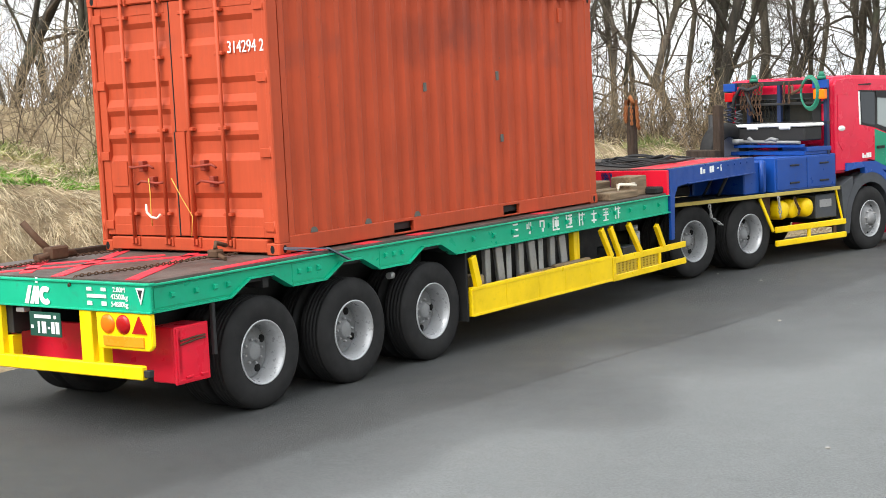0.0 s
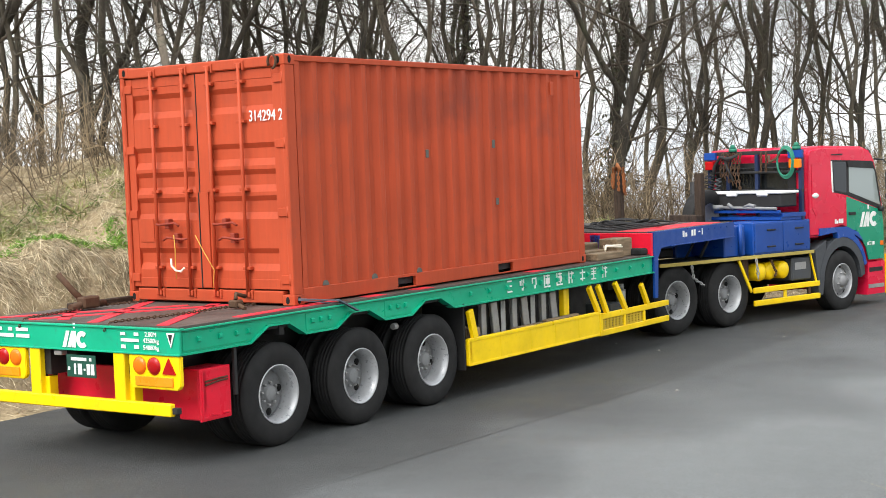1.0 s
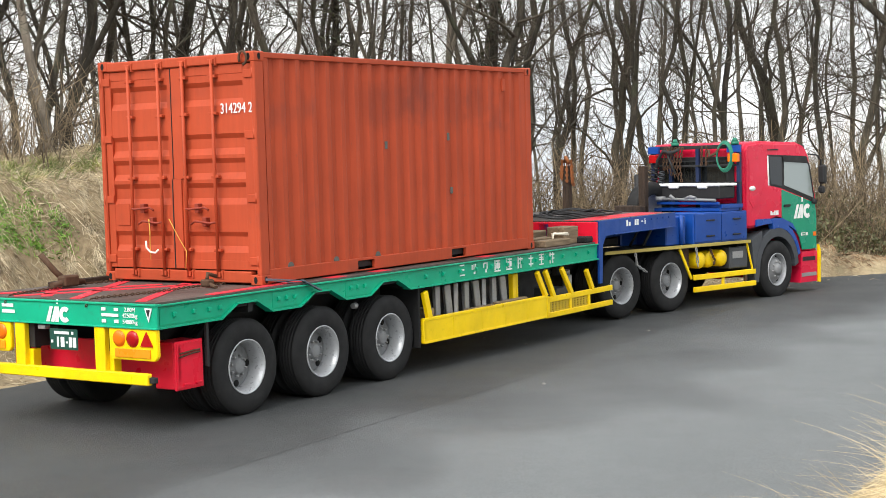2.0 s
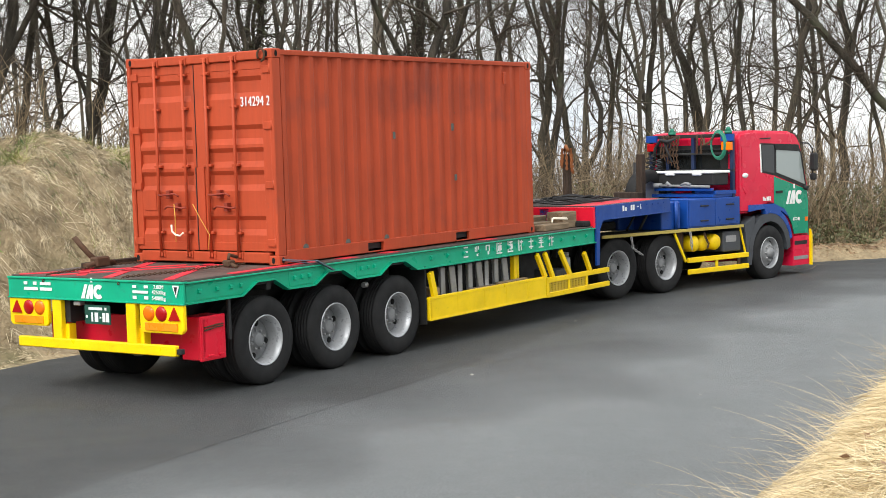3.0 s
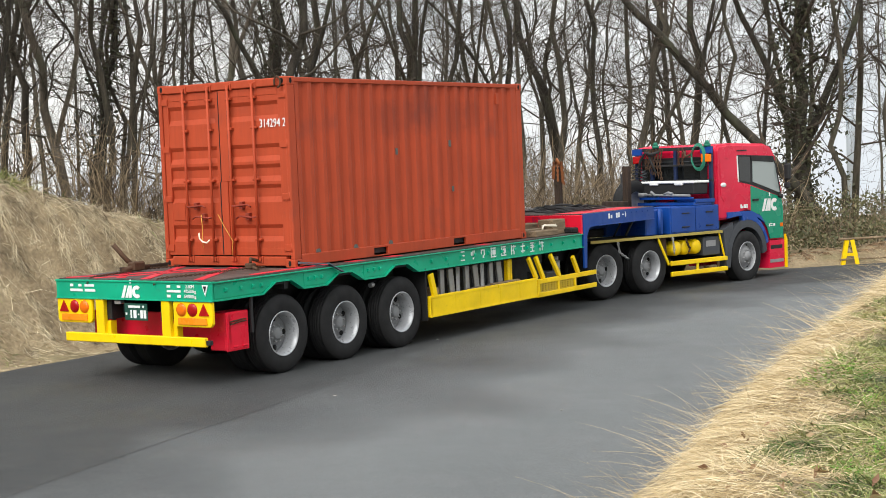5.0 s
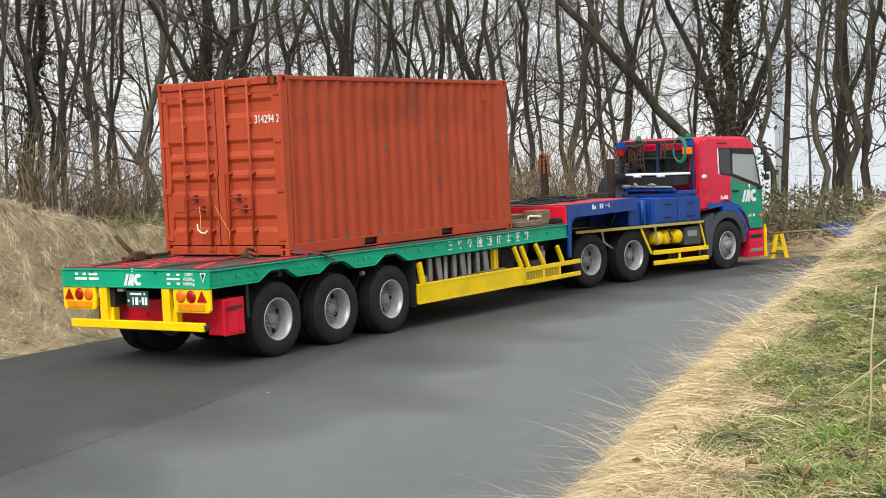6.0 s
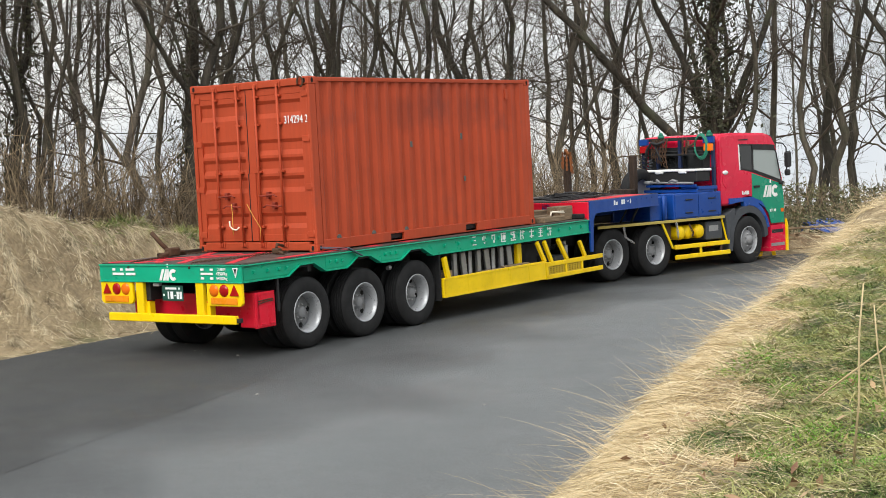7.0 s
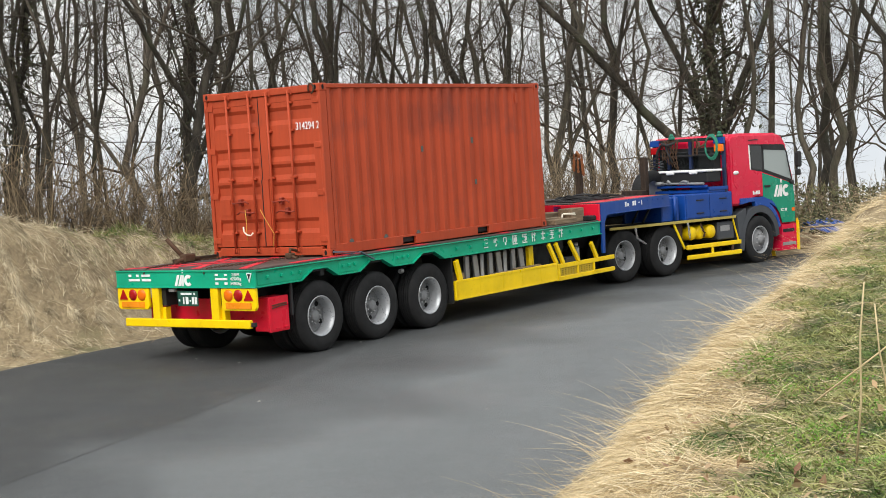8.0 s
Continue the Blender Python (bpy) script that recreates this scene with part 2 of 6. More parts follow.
REAR = Matrix(((0, 0, -1, 0), (-1, 0, 0, 0), (0, 1, 0, 0), (0, 0, 0, 1)))   # words that face backwards
SIDE = Matrix(((1, 0, 0, 0), (0, 0, -1, 0), (0, 1, 0, 0), (0, 0, 0, 1)))    # words that face right

# ---- ground, road, banks ----
LEFT = [(-13.0, -40), (-12.6, -5), (-11.6, 6), (-10.75, 13.0), (-9.9, 16.0), (-8.7, 19.5), (-7.2, 22.2), (-5.5, 25.2), (-3.4, 28.4), (-0.6, 31.2), (3.0, 33.3), (6.6, 34.5), (12, 36.0), (25, 38.5), (60, 42)]
TOE = [(-12.0, -26.0), (-3.3, 0.0), (0.34, 11.8), (1.98, 16.6), (4.0, 21.8), (6.5, 28.2), (9.5, 31.0), (15, 32.3), (26, 33.8), (60, 37)]


def signed(line, x, y):
    """Distance from a polyline, positive to the left of its way."""
    best = np.full(x.shape, 1e9)
    sgn = np.ones(x.shape)
    along = np.zeros(x.shape)
    run = 0.0
    for (ax, ay), (bx, by) in zip(line, line[1:]):
        dx, dy = bx - ax, by - ay
        ln = math.hypot(dx, dy)
        t = np.clip(((x - ax) * dx + (y - ay) * dy) / ln ** 2, 0, 1)
        px, py = x - ax - t * dx, y - ay - t * dy
        d = np.hypot(px, py)
        m = d < best
        best = np.where(m, d, best)
        sgn = np.where(m, np.sign(dx * py - dy * px + 1e-12), sgn)
        along = np.where(m, run + t * ln, along)
        run += ln
    return best * sgn, along


def smooth(a, b, v):
    t = np.clip((v - a) / (b - a), 0, 1)
    return t * t * (3 - 2 * t)


def lumps(x, y, s):
    return (np.sin(x * 1.7 * s + 1.3 * np.sin(y * 1.1 * s)) + np.sin(y * 2.3 * s + 1.7 * np.sin(x * 0.9 * s + 2)) + np.sin((x + y) * 3.1 * s + 0.5)) / 3


def crest_line(y):
    """How high the left bank stands."""
    return np.interp(y, [8, 14, 18.5, 20.5, 22, 23.1, 24, 25, 26.2, 27.3, 28, 30, 32, 36], [3.0, 3.35, 3.0, 2.75, 2.95, 3.0, 2.75, 2.38, 2.05, 1.72, 1.48, 1.08, 0.7, 0.4])


def bank_width(crest):
    return crest * 0.95 + 0.4


def lip(y):
    """The right bank's lip: its distance from the toe and its height."""
    at = [-10, 6, 8, 10, 11.5, 14, 16.5, 19, 24]
    return np.interp(y, at, [0.9, 1.15, 1.36, 1.32, 1.25, 1.26, 1.55, 1.8, 1.9]), np.interp(y, at, [0.8, 0.80, 0.82, 0.87, 0.96, 1.10, 1.32, 1.84, 1.9])


def height(x, y):
    x, y = np.asarray(x, float), np.asarray(y, float)
    dl, al = signed(LEFT, x, y)
    dr, ar = signed(TOE, x, y)
    dr = -dr
    crest = crest_line(y)
    crest = np.where(x > 1, 0.30 + 0 * x, crest) * (1 + 0.10 * lumps(x, y, 0.7))
    wide = bank_width(crest)
    ledge = smooth(-9.5, -11.5, x) * smooth(20.5, 18.5, y)
    rise = smooth(0.15, 1, dl / wide)
    step = smooth(0.1, 0.62, dl / wide) * 0.62 + 0.14 * smooth(0.62, 1.3, dl / wide) + 0.24 * smooth(1.3, 1.8, dl / wide)
    zl = crest * (rise * (1 - ledge) + step * ledge) + 0.11 * lumps(x, y, 1.0) * smooth(0.2, 1.2, dl) + 0.06 * lumps(x, y, 3.1) * smooth(0.1, 0.8, dl)
    zl = zl - 0.05 * np.maximum(dl - 14, 0) * np.where(dl > 14, 1, 0)
    s = np.clip(dr, 0, None)
    s_lip, z_lip = lip(y)
    face, top = z_lip * s / s_lip, z_lip + 0.13 * np.minimum(s - s_lip, 6.0)
    zr = -np.log(np.exp(-9 * face) + np.exp(-9 * top)) / 9 + 0.077 * np.exp(-((s - s_lip) / 0.5) ** 2)
    zr = np.maximum(zr, 0) + 0.05 * lumps(x, y, 1.3) * smooth(0.2, 1, s) + 0.03 * lumps(x, y, 4.0) * smooth(0.1, 0.5, s)
    zr = zr * smooth(40, 26, y) * smooth(-30, -8, y)
    z = np.where(dl > 0, zl, np.where(dr > 0, zr, 0.0)) - 0.035
    far = np.hypot(x, y)
    return np.where(far > 70, np.minimum(z, 0) - 0.04 * (far - 70), z)


GROUNDM, nt, b = base("straw_and_soil", 0.95)
c1 = ramp(nt, tex(nt, 1.3, 6), [(0.3, (0.10, 0.072, 0.040)), (0.5, (0.29, 0.22, 0.125)), (0.72, (0.46, 0.365, 0.22))])
c2 = mixc(nt, 0.45, c1, ramp(nt, tex(nt, 14, 8, None, 0.7), [(0.3, (0.06, 0.04, 0.025)), (0.7, (0.40, 0.32, 0.19))]))
# turf soil, its dark tones also holding the shade between blades
turf_shade = nt.nodes.new("ShaderNodeAttribute")
turf_shade.attribute_name = "turf_shade"
c2 = mixc(nt, turf_shade.outputs["Fac"], c2, ramp(nt, tex(nt, 18, 7, None, 0.7), [(0.35, (0.022, 0.026, 0.010)), (0.55, (0.055, 0.066, 0.020)), (0.75, (0.19, 0.15, 0.07))]))
c3 = mixc(nt, ramp(nt, tex(nt, 0.55, 4), [(0.55, (0, 0, 0)), (0.7, (0.5,) * 3)]), c2, (0.07, 0.09, 0.025))
nt.links.new(c3, b.inputs["Base Color"])
bump(nt, b, tex(nt, 11, 8), 0.9, 0.06)

ASPHALT, nt, b = base("dark_asphalt", 0.8)
c1 = ramp(nt, tex(nt, 0.22, 4), [(0.35, (0.026, 0.0268, 0.0268)), (0.62, (0.050, 0.0514, 0.0511))])
c2 = mixc(nt, 0.36, c1, ramp(nt, tex(nt, 120, 3, None, 0.7), [(0.38, (0.012, 0.012, 0.012)), (0.62, (0.15, 0.152, 0.15))]))
wear_shade = nt.nodes.new("ShaderNodeAttribute")
wear_shade.attribute_name = "wear_shade"
c2 = mixc(nt, wear_shade.outputs["Fac"], c2, ramp(nt, tex(nt, 90, 4, None, 0.75), [(0.32, (0.11, 0.113, 0.113)), (0.7, (0.34, 0.346, 0.344))]))
c2 = mixc(nt, 0.42, c2, ramp(nt, tex(nt, 42, 4, None, 0.7), [(0.41, (0.015, 0.0155, 0.0155)), (0.60, (0.175, 0.178, 0.177))]))
c2 = mixc(nt, 0.16, c2, ramp(nt, tex(nt, 7, 6, None, 0.7), [(0.36, (0.02, 0.0205, 0.0205)), (0.64, (0.115, 0.117, 0.1165))]))
c3 = mixc(nt, 0.25, c2, ramp(nt, tex(nt, 1.2, 5, (0.5, 0.15, 1)), [(0.35, (0.03, 0.03, 0.031)), (0.65, (0.10, 0.10, 0.10))]))
# low end darkens the newer strip and paints in the lorry's soft shade
fresh = ramp(nt, wear_shade.outputs["Fac"], [(0.02, (0.65, 0.68, 0.69)), (0.22, (0.95, 1.0, 1.02)), (0.80, (0.95, 1.0, 1.02)), (1.0, (1.16, 1.22, 1.24))])
c3 = mixc(nt, 1.0, c3, fresh, "MULTIPLY")
nt.links.new(c3, b.inputs["Base Color"])
bump(nt, b, tex(nt, 55, 6, None, 0.8), 1.0, 0.02)
nt.links.new(ramp(nt, tex(nt, 0.5, 4), [(0.35, (0.55,) * 3), (0.65, (0.85,) * 3)]), b.inputs["Roughness"])


def grid_sheet():
    fine_x = np.concatenate([np.arange(-26, -2, 0.3), np.arange(-2, 7, 0.12), np.arange(7, 26.01, 0.3)])
    fine_y = np.concatenate([np.arange(-4, 4, 0.3), np.arange(4, 21, 0.12), np.arange(21, 46.01, 0.3)])
    far = np.array([3.0, 7, 13, 22, 36, 60, 110, 220, 500, 1200, 2400])
    xs = np.concatenate([fine_x[0] - far[::-1], fine_x, fine_x[-1] + far])
    ys = np.concatenate([fine_y[0] - far[::-1], fine_y, fine_y[-1] + far])
    X, Y = np.meshgrid(xs, ys)
    Z = height(X, Y)
    v = np.stack([X.ravel(), Y.ravel(), Z.ravel()], 1)
    nx, ny = len(xs), len(ys)
    i = (np.arange(ny - 1)[:, None] * nx + np.arange(nx - 1)[None, :]).ravel()
    f = np.stack([i, i + 1, i + nx + 1, i + nx], 1)
    me = mesh_np("ground", v, f, GROUNDM, True)
    side, _ = signed(TOE, v[:, 0], v[:, 1])
    # where the soil takes the turf colour with blade shade painted in
    grown = smooth(0.25, 0.8, -side - lip(v[:, 1])[0] + 0.25 * lumps(v[:, 0], v[:, 1], 1.6)) * (v[:, 1] < 40) * (side < 0)
    me.attributes.new("turf_shade", "FLOAT", "POINT").data.foreach_set("value", grown.astype(np.float32))
    ob = new("ground", me)
    tagged(ob, "straw-covered earth with roadside banks and bare soil", "ground", kind="structure")


def resample(line, n):
    p = np.array(line, float)
    d = np.concatenate([[0], np.cumsum(np.hypot(*np.diff(p, axis=0).T))])
    t = np.linspace(0, d[-1], n)
    q = np.stack([np.interp(t, d, p[:, 0]), np.interp(t, d, p[:, 1])], 1)
    for _ in range(3):
        q[1:-1] = (q[:-2] + 2 * q[1:-1] + q[2:]) / 4
    return q


JOINT = [(-5.6, 10.4), (-5.1, 11.85), (-4.64, 13.4), (-4.02, 15.35), (-3.64, 16.4), (-3.15, 17.95), (-2.85, 19.2), (-2.45, 20.6)]


def road_sheet():
    n, m = 300, 60
    L, R = resample(LEFT, n), resample(TOE, n)
    # walk both edges by matching points across the road
    rows = []
    for k in range(n):
        a = L[k]
        j = np.argmin(np.hypot(*(R - a).T))
        c = R[j]
        w = np.array([lumps(a[0] * 3, a[1] * 3, 1.0) * 0.06, lumps(c[0] * 3, c[1] * 3, 1.2) * 0.08])
        d = (c - a) / np.hypot(*(c - a))
        rows.append([a + d * (w[0] + 0.05) + (c + d * (w[1] + 0.3) - a - d * w[0]) * i / m for i in range(m + 1)])
    P = np.array(rows)
    v = np.concatenate([P.reshape(-1, 2), np.zeros((n * (m + 1), 1))], 1)
    i = (np.arange(n - 1)[:, None] * (m + 1) + np.arange(m)[None, :]).ravel()
    f = np.stack([i, i + m + 1, i + m + 2, i + 1], 1)
    me = mesh_np("road", v, f[:, ::-1], ASPHALT, True)
    u = np.tile(np.linspace(0, 1, m + 1), n)
    # paler across to the right; the low left side holds painted lorry shade too
    worn = 0.95 * smooth(0.50, 0.76, u + 0.10 * lumps(v[:, 0], v[:, 1], 0.6)) * smooth(1.05, 0.9, u) + 0.04
    past, _ = signed(JOINT, v[:, 0], v[:, 1])
    worn = np.clip(worn + 0.16 * smooth(-0.12, 0.12, -past) * smooth(30, 22, v[:, 1]) - 0.04, 0, 1)
    # paler still towards the near right
    worn = np.clip(worn + 0.62 * smooth(16.5, 11.5, v[:, 1]) * smooth(0.50, 0.74, u), 0, 1)
    me.attributes.new("wear_shade", "FLOAT", "POINT").data.foreach_set("value", worn.astype(np.float32))
    ob = new("road", me)
    tagged(ob, "smooth dark grey asphalt road in a bend", "road", kind="structure")


def joint_strip():
    """The tarred joint between two paving strips."""
    q = resample(JOINT, 160)
    d = np.gradient(q, axis=0)
    d /= np.linalg.norm(d, axis=1, keepdims=True)
    side = np.stack([-d[:, 1], d[:, 0]], 1)
    w = (0.006 + 0.005 * np.sin(np.arange(160) * 1.7) * np.sin(np.arange(160) * 0.61))[:, None]
    w *= np.clip(np.minimum(np.arange(160), 159 - np.arange(160)) / 60, 0.05, 1)[:, None]
    v = np.concatenate([np.stack([q - side * w, q + side * w], 1).reshape(-1, 2), np.full((320, 1), 0.004)], 1)
    i = 2 * np.arange(159)
    tar = paint("joint_tar", (0.050, 0.051, 0.052), 0.7, amount=0.9, dirt=(0.12, 0.12, 0.12), scale=5)
    tagged(new("road_joint", mesh_np("road_joint", v, np.stack([i, i + 1, i + 3, i + 2], 1)[:, ::-1], tar)), "dark tarred joint along the asphalt", "road joint", kind="structure")


grid_sheet()
road_sheet()
joint_strip()

DECK_Z = 1.362  # top of the trailer's deck

# ---- the container ----
def container():
    root = thing("shipping_container", "weathered orange-red shipping container with closed doors on the trailer deck", "container")
    L, W, B, T = 6.058, 1.219, 1.345, 3.975
    # corrugated long walls: trapezoid folds, depth 36 mm
    for s in (-1, 1):
        pts = []
        x, pitch = 0.17, 0.2785
        while x + pitch < L - 0.14:
            pts += [(x, 0.0), (x + 0.074, 0.0), (x + 0.138, 0.046), (x + 0.212, 0.046)]
            x += pitch
        pts += [(x, 0.0), (L - 0.12, 0.0)]
        outer = [(px, s * (W - 0.012 - d)) for px, d in pts]
        inner = [(L - 0.12, s * (W - 0.075)), (0.17, s * (W - 0.075))]
        bm = bmesh.new()
        prism(bm, outer + inner, "z", B + 0.16, T - 0.06)
        part("side_wall", bm, OXIDE, root)
    bm = bmesh.new()
    y, outer = -W + 0.12, []
    while y < W - 0.3:
        outer += [(L - 0.02, y), (L - 0.02, y + 0.1), (L - 0.06, y + 0.14), (L - 0.06, y + 0.22)]
        y += 0.26
    prism(bm, outer + [(L - 0.1, W - 0.1), (L - 0.1, -W + 0.1)], "z", B + 0.16, T - 0.06)
    part("front_wall", bm, OXIDE, root)
    bm = bmesh.new()
    box(bm, 0.05, L - 0.05, -W + 0.05, W - 0.05, T - 0.06, T - 0.02)
    for i in range(20):
        box(bm, 0.3 + i * 0.28, 0.42 + i * 0.28, -W + 0.12, W - 0.12, T - 0.03, T - 0.012, 0.004)
    part("roof", bm, OXIDE, root)
    for s in (-1, 1):
        part("top_rail", boxes((0.16, L - 0.16, s * W - 0.03 * (s + 1) * 1.0, s * W + 0.03 * (1 - s) * 1.0, T - 0.075, T - 0.012)), OXIDE, root)
        y0, y1 = sorted((s * W, s * (W - 0.05)))
        segs = [(0.16, 1.80), (2.14, 3.88), (4.22, L - 0.16)]
        bm = boxes(*[(a, c, y0, y1, B + 0.02, B + 0.175) for a, c in segs])
        for a, c in ((1.80, 2.14), (3.88, 4.22)):
            box(bm, a - 0.01, c + 0.01, y0, y1, B + 0.145, B + 0.175, 0.003)
            box(bm, a - 0.01, c + 0.01, y0, y1, B + 0.02, B + 0.035, 0.003)
        part("bottom_rail", bm, OXIDE, root)
        # back plates whose near-black colour stands for the pockets' inner shade
        for a in (1.80, 3.88):
            part("fork_pocket", boxes((a, a + 0.34, s * (W - 0.16) - 0.01, s * (W - 0.16) + 0.01, B + 0.03, B + 0.15)), HOLESHADE, root, "forklift pocket, its shade painted near-black")
        for x0, x1 in ((0.0, 0.165), (L - 0.165, L)):
            ya, yb = sorted((s * W, s * (W - (0.07 if x0 < 1 else 0.14))))
            part("corner_post", boxes((x0 + 0.004, x1 - 0.004, ya + 0.004 * (s < 0), yb - 0.004 * (s > 0), B + 0.11, T - 0.11), bev=0.012), OXIDE, root)
            for za, zb in ((B, B + 0.118), (T - 0.118, T)):
                bm = boxes((x0, x1 + 0.012, min(s * W, s * (W - 0.162)), max(s * W, s * (W - 0.162)), za, zb), bev=0.012)
                c = part("corner_casting", bm, OXIDE, root)
                # filled ovals; the depth of the hole is only their near-black colour
                bm = bmesh.new()
                xm, zm = (x0 + x1) / 2, (za + zb) / 2
                oval = [(xm + 0.026 * math.cos(a * math.pi / 8), zm + 0.040 * math.sin(a * math.pi / 8)) for a in range(16)]
                prism(bm, oval, "y", s * (W + 0.0015), s * (W - 0.02))
                part("casting_hole", bm, HOLESHADE, c)
                b2 = bmesh.new()
                xf = x0 if x0 < 1 else x1
                d = -1 if x0 < 1 else 1
                ym = s * (W - 0.085)
                prism(b2, [(ym + 0.026 * math.cos(a * math.pi / 8), zm + 0.04 * math.sin(a * math.pi / 8)) for a in range(16)], "x", xf + d * (0.0015 if d < 0 else 0.0135), xf - d * 0.02)
                part("casting_hole", b2, HOLESHADE, c)
    part("floor_frame", boxes((0.1, L - 0.1, -W + 0.06, W - 0.06, B + 0.06, B + 0.16)), BLACK, root)
    # rear frame
    part("door_header", boxes((0.0, 0.09, -W + 0.15, W - 0.15, T - 0.125, T - 0.012), bev=0.012), OXIDE, root)
    part("door_sill", boxes((0.0, 0.1, -W + 0.15, W - 0.15, B + 0.025, B + 0.155), bev=0.01), OXIDE, root)
    # doors: level grooves pressed into each leaf
    groove = [(3.66, 3.39), (3.07, 2.83), (2.79, 2.55), (2.51, 2.26), (1.95, 1.71)]
    for s in (-1, 1):
        a, c = sorted((s * 0.006, s * (W - 0.075)))
        pa, pb = a + 0.13, c - 0.10
        door = part("door", boxes((0.03, 0.075, a, a + 0.13, 1.515, 3.845), (0.03, 0.075, c - 0.10, c, 1.515, 3.845), (0.03, 0.075, pa, pb, 3.74, 3.845), (0.03, 0.075, pa, pb, 1.515, 1.62), bev=0.004), OXIDE, root)
        prof = [(0.036, 3.76)]
        for hi, lo in groove:
            prof += [(0.036, hi), (0.070, hi - 0.055), (0.070, lo + 0.075), (0.036, lo)]
        prof += [(0.036, 1.6)]
        bm = bmesh.new()
        # profile lies in x and z, pushed along y
        prism(bm, prof + [(0.09, 1.6), (0.09, 3.76)], "y", pa - 0.002, pb + 0.002)
        part("door_panel", bm, OXIDE, door)
        part("door_gasket", boxes((0.045, 0.06, c - 0.004, c + 0.012, 1.5, 3.86) if s > 0 else (0.045, 0.06, a - 0.012, a + 0.004, 1.5, 3.86), bev=0), BLACK, door)
        for z in (1.62, 2.33, 3.05, 3.73):
            yh = s * (W - 0.075)
            bm = boxes((0.012, 0.034, min(yh - s * 0.10, yh + s * 0.02), max(yh - s * 0.10, yh + s * 0.02), z - 0.045, z + 0.045), bev=0.004)
            rod(bm, [(0.016, yh + s * 0.03, z - 0.06), (0.016, yh + s * 0.03, z + 0.06)], 0.016)
            part("hinge", bm, OXIDE, door)
    part("door_seam", boxes((0.006, 0.030, -0.113, -0.100, 2.56, 3.84), (0.006, 0.030, 0.075, 0.086, 1.52, 2.56), (0.006, 0.026, 0.055, 0.062, 2.56, 3.84), bev=0), BLACK, root, "dark gap between the doors")
    part("door_lap", boxes((0.012, 0.034, -0.10, 0.055, 2.56, 3.84), (0.012, 0.034, -0.055, 0.075, 1.52, 2.56), bev=0.004), OXIDE, root)
    for y in (0.71, 0.235, -0.145, -0.595):
        bm = bmesh.new()
        rod(bm, [(-0.012, y, 1.43), (-0.012, y, 3.90)], 0.020, 10)
        bar = part("lock_rod", bm, OXIDE, root)
        for z in (1.74, 2.58, 3.30, 3.72):
            part("rod_bracket", boxes((-0.022, 0.036, y - 0.055, y + 0.055, z - 0.018, z + 0.018)), OXIDE, bar)
        for z, d in ((1.46, 1), (3.885, -1)):
            bm = boxes((-0.028, 0.02, y - 0.035, y + 0.045, z - 0.03, z + 0.03), (-0.018, 0.03, y - 0.07, y - 0.045, z - 0.05, z + 0.05))
            part("cam_keeper", bm, OXIDE, bar)
    for y, z, d in ((0.71, 2.22, -1), (0.235, 2.06, 1), (-0.145, 2.22, -1), (-0.595, 2.06, 1)):
        bm = bmesh.new()
        rod(bm, [(-0.02, y, z), (-0.045, y + d * 0.06, z - 0.01), (-0.045, y + d * 0.30, z + 0.012), (-0.04, y + d * 0.36, z - 0.02)], 0.013, 8)
        box(bm, -0.035, 0.036, y + d * 0.17 - 0.03, y + d * 0.17 + 0.03, z - 0.05, z + 0.055, 0.005)
        part("door_handle", bm, HANDLE, root)
    lettering("314294 2", 0.165, Matrix.Translation((0.025, -0.915, 3.345)) @ REAR @ Matrix.Diagonal((0.76, 1, 1, 1)), root, WHITE, "painted_number", "white stencilled number")
    part("data_plate", boxes((0.026, 0.034, 0.80, 1.00, 2.02, 2.28), bev=0.003), OXIDE, root)
    # hook on the top corner, rope through the handles
    bm = bmesh.new()
    rod(bm, [(-0.03, -1.08 + 0.055 * math.cos(a), 3.90 + 0.075 * math.sin(a)) for a in [k * math.pi / 6 - 0.6 for k in range(11)]], 0.014, 8)
    part("lifting_hook", bm, RUST, root, "rusty iron hook")
    bm = bmesh.new()
    rod(bm, [(-0.05, 0.42, 2.10), (-0.06, 0.40, 1.95), (-0.05, 0.415, 1.8), (-0.05, 0.41, 1.62)], 0.006, 6)
    rod(bm, [(-0.05, 0.10, 2.10), (-0.055, -0.02, 1.92), (-0.05, -0.16, 1.72), (-0.05, -0.13, 1.52)], 0.005, 6)
    part("rope", bm, ROPE, root, "frayed yellow rope")
    bm = bmesh.new()
    rod(bm, [(-0.06, 0.47, 1.84), (-0.065, 0.46, 1.76), (-0.065, 0.40, 1.71), (-0.065, 0.32, 1.70), (-0.065, 0.27, 1.74)], 0.012, 7)
    part("rope_loop", bm, WROPE, root, "off-white rope loop")
    for x, z, h in ((2.46, 2.91, 0.06), (3.87, 3.01, 0.065), (3.92, 2.29, 0.055)):
        part("repair_patch", boxes((x - 0.028, x + 0.028, -W + 0.002, -W + 0.014, z - h, z + h * 0.6), bev=0.004), PATCH, root)
    for x in (0.53, 1.38, 2.22):
        bm = bmesh.new()
        prism(bm, [(x + 0.05 * math.cos(a * math.pi / 8), B + 0.178 + 0.055 * math.sin(a * math.pi / 8)) for a in range(9)], "y", -W + 0.002, -W + 0.014)
        part("lashing_ring_patch", bm, PATCH, root)
    part("vent", boxes((5.25, 5.33, -W - 0.012, -W + 0.01, 3.62, 3.80)), OXIDE, root)
    # brought to the standard height of 2.60 m and set on the deck
    fit = Matrix.Translation((0, 0, DECK_Z)) @ Matrix.Diagonal((1, 1, 2.60 / (T - B), 1)) @ Matrix.Translation((0, 0, -B))
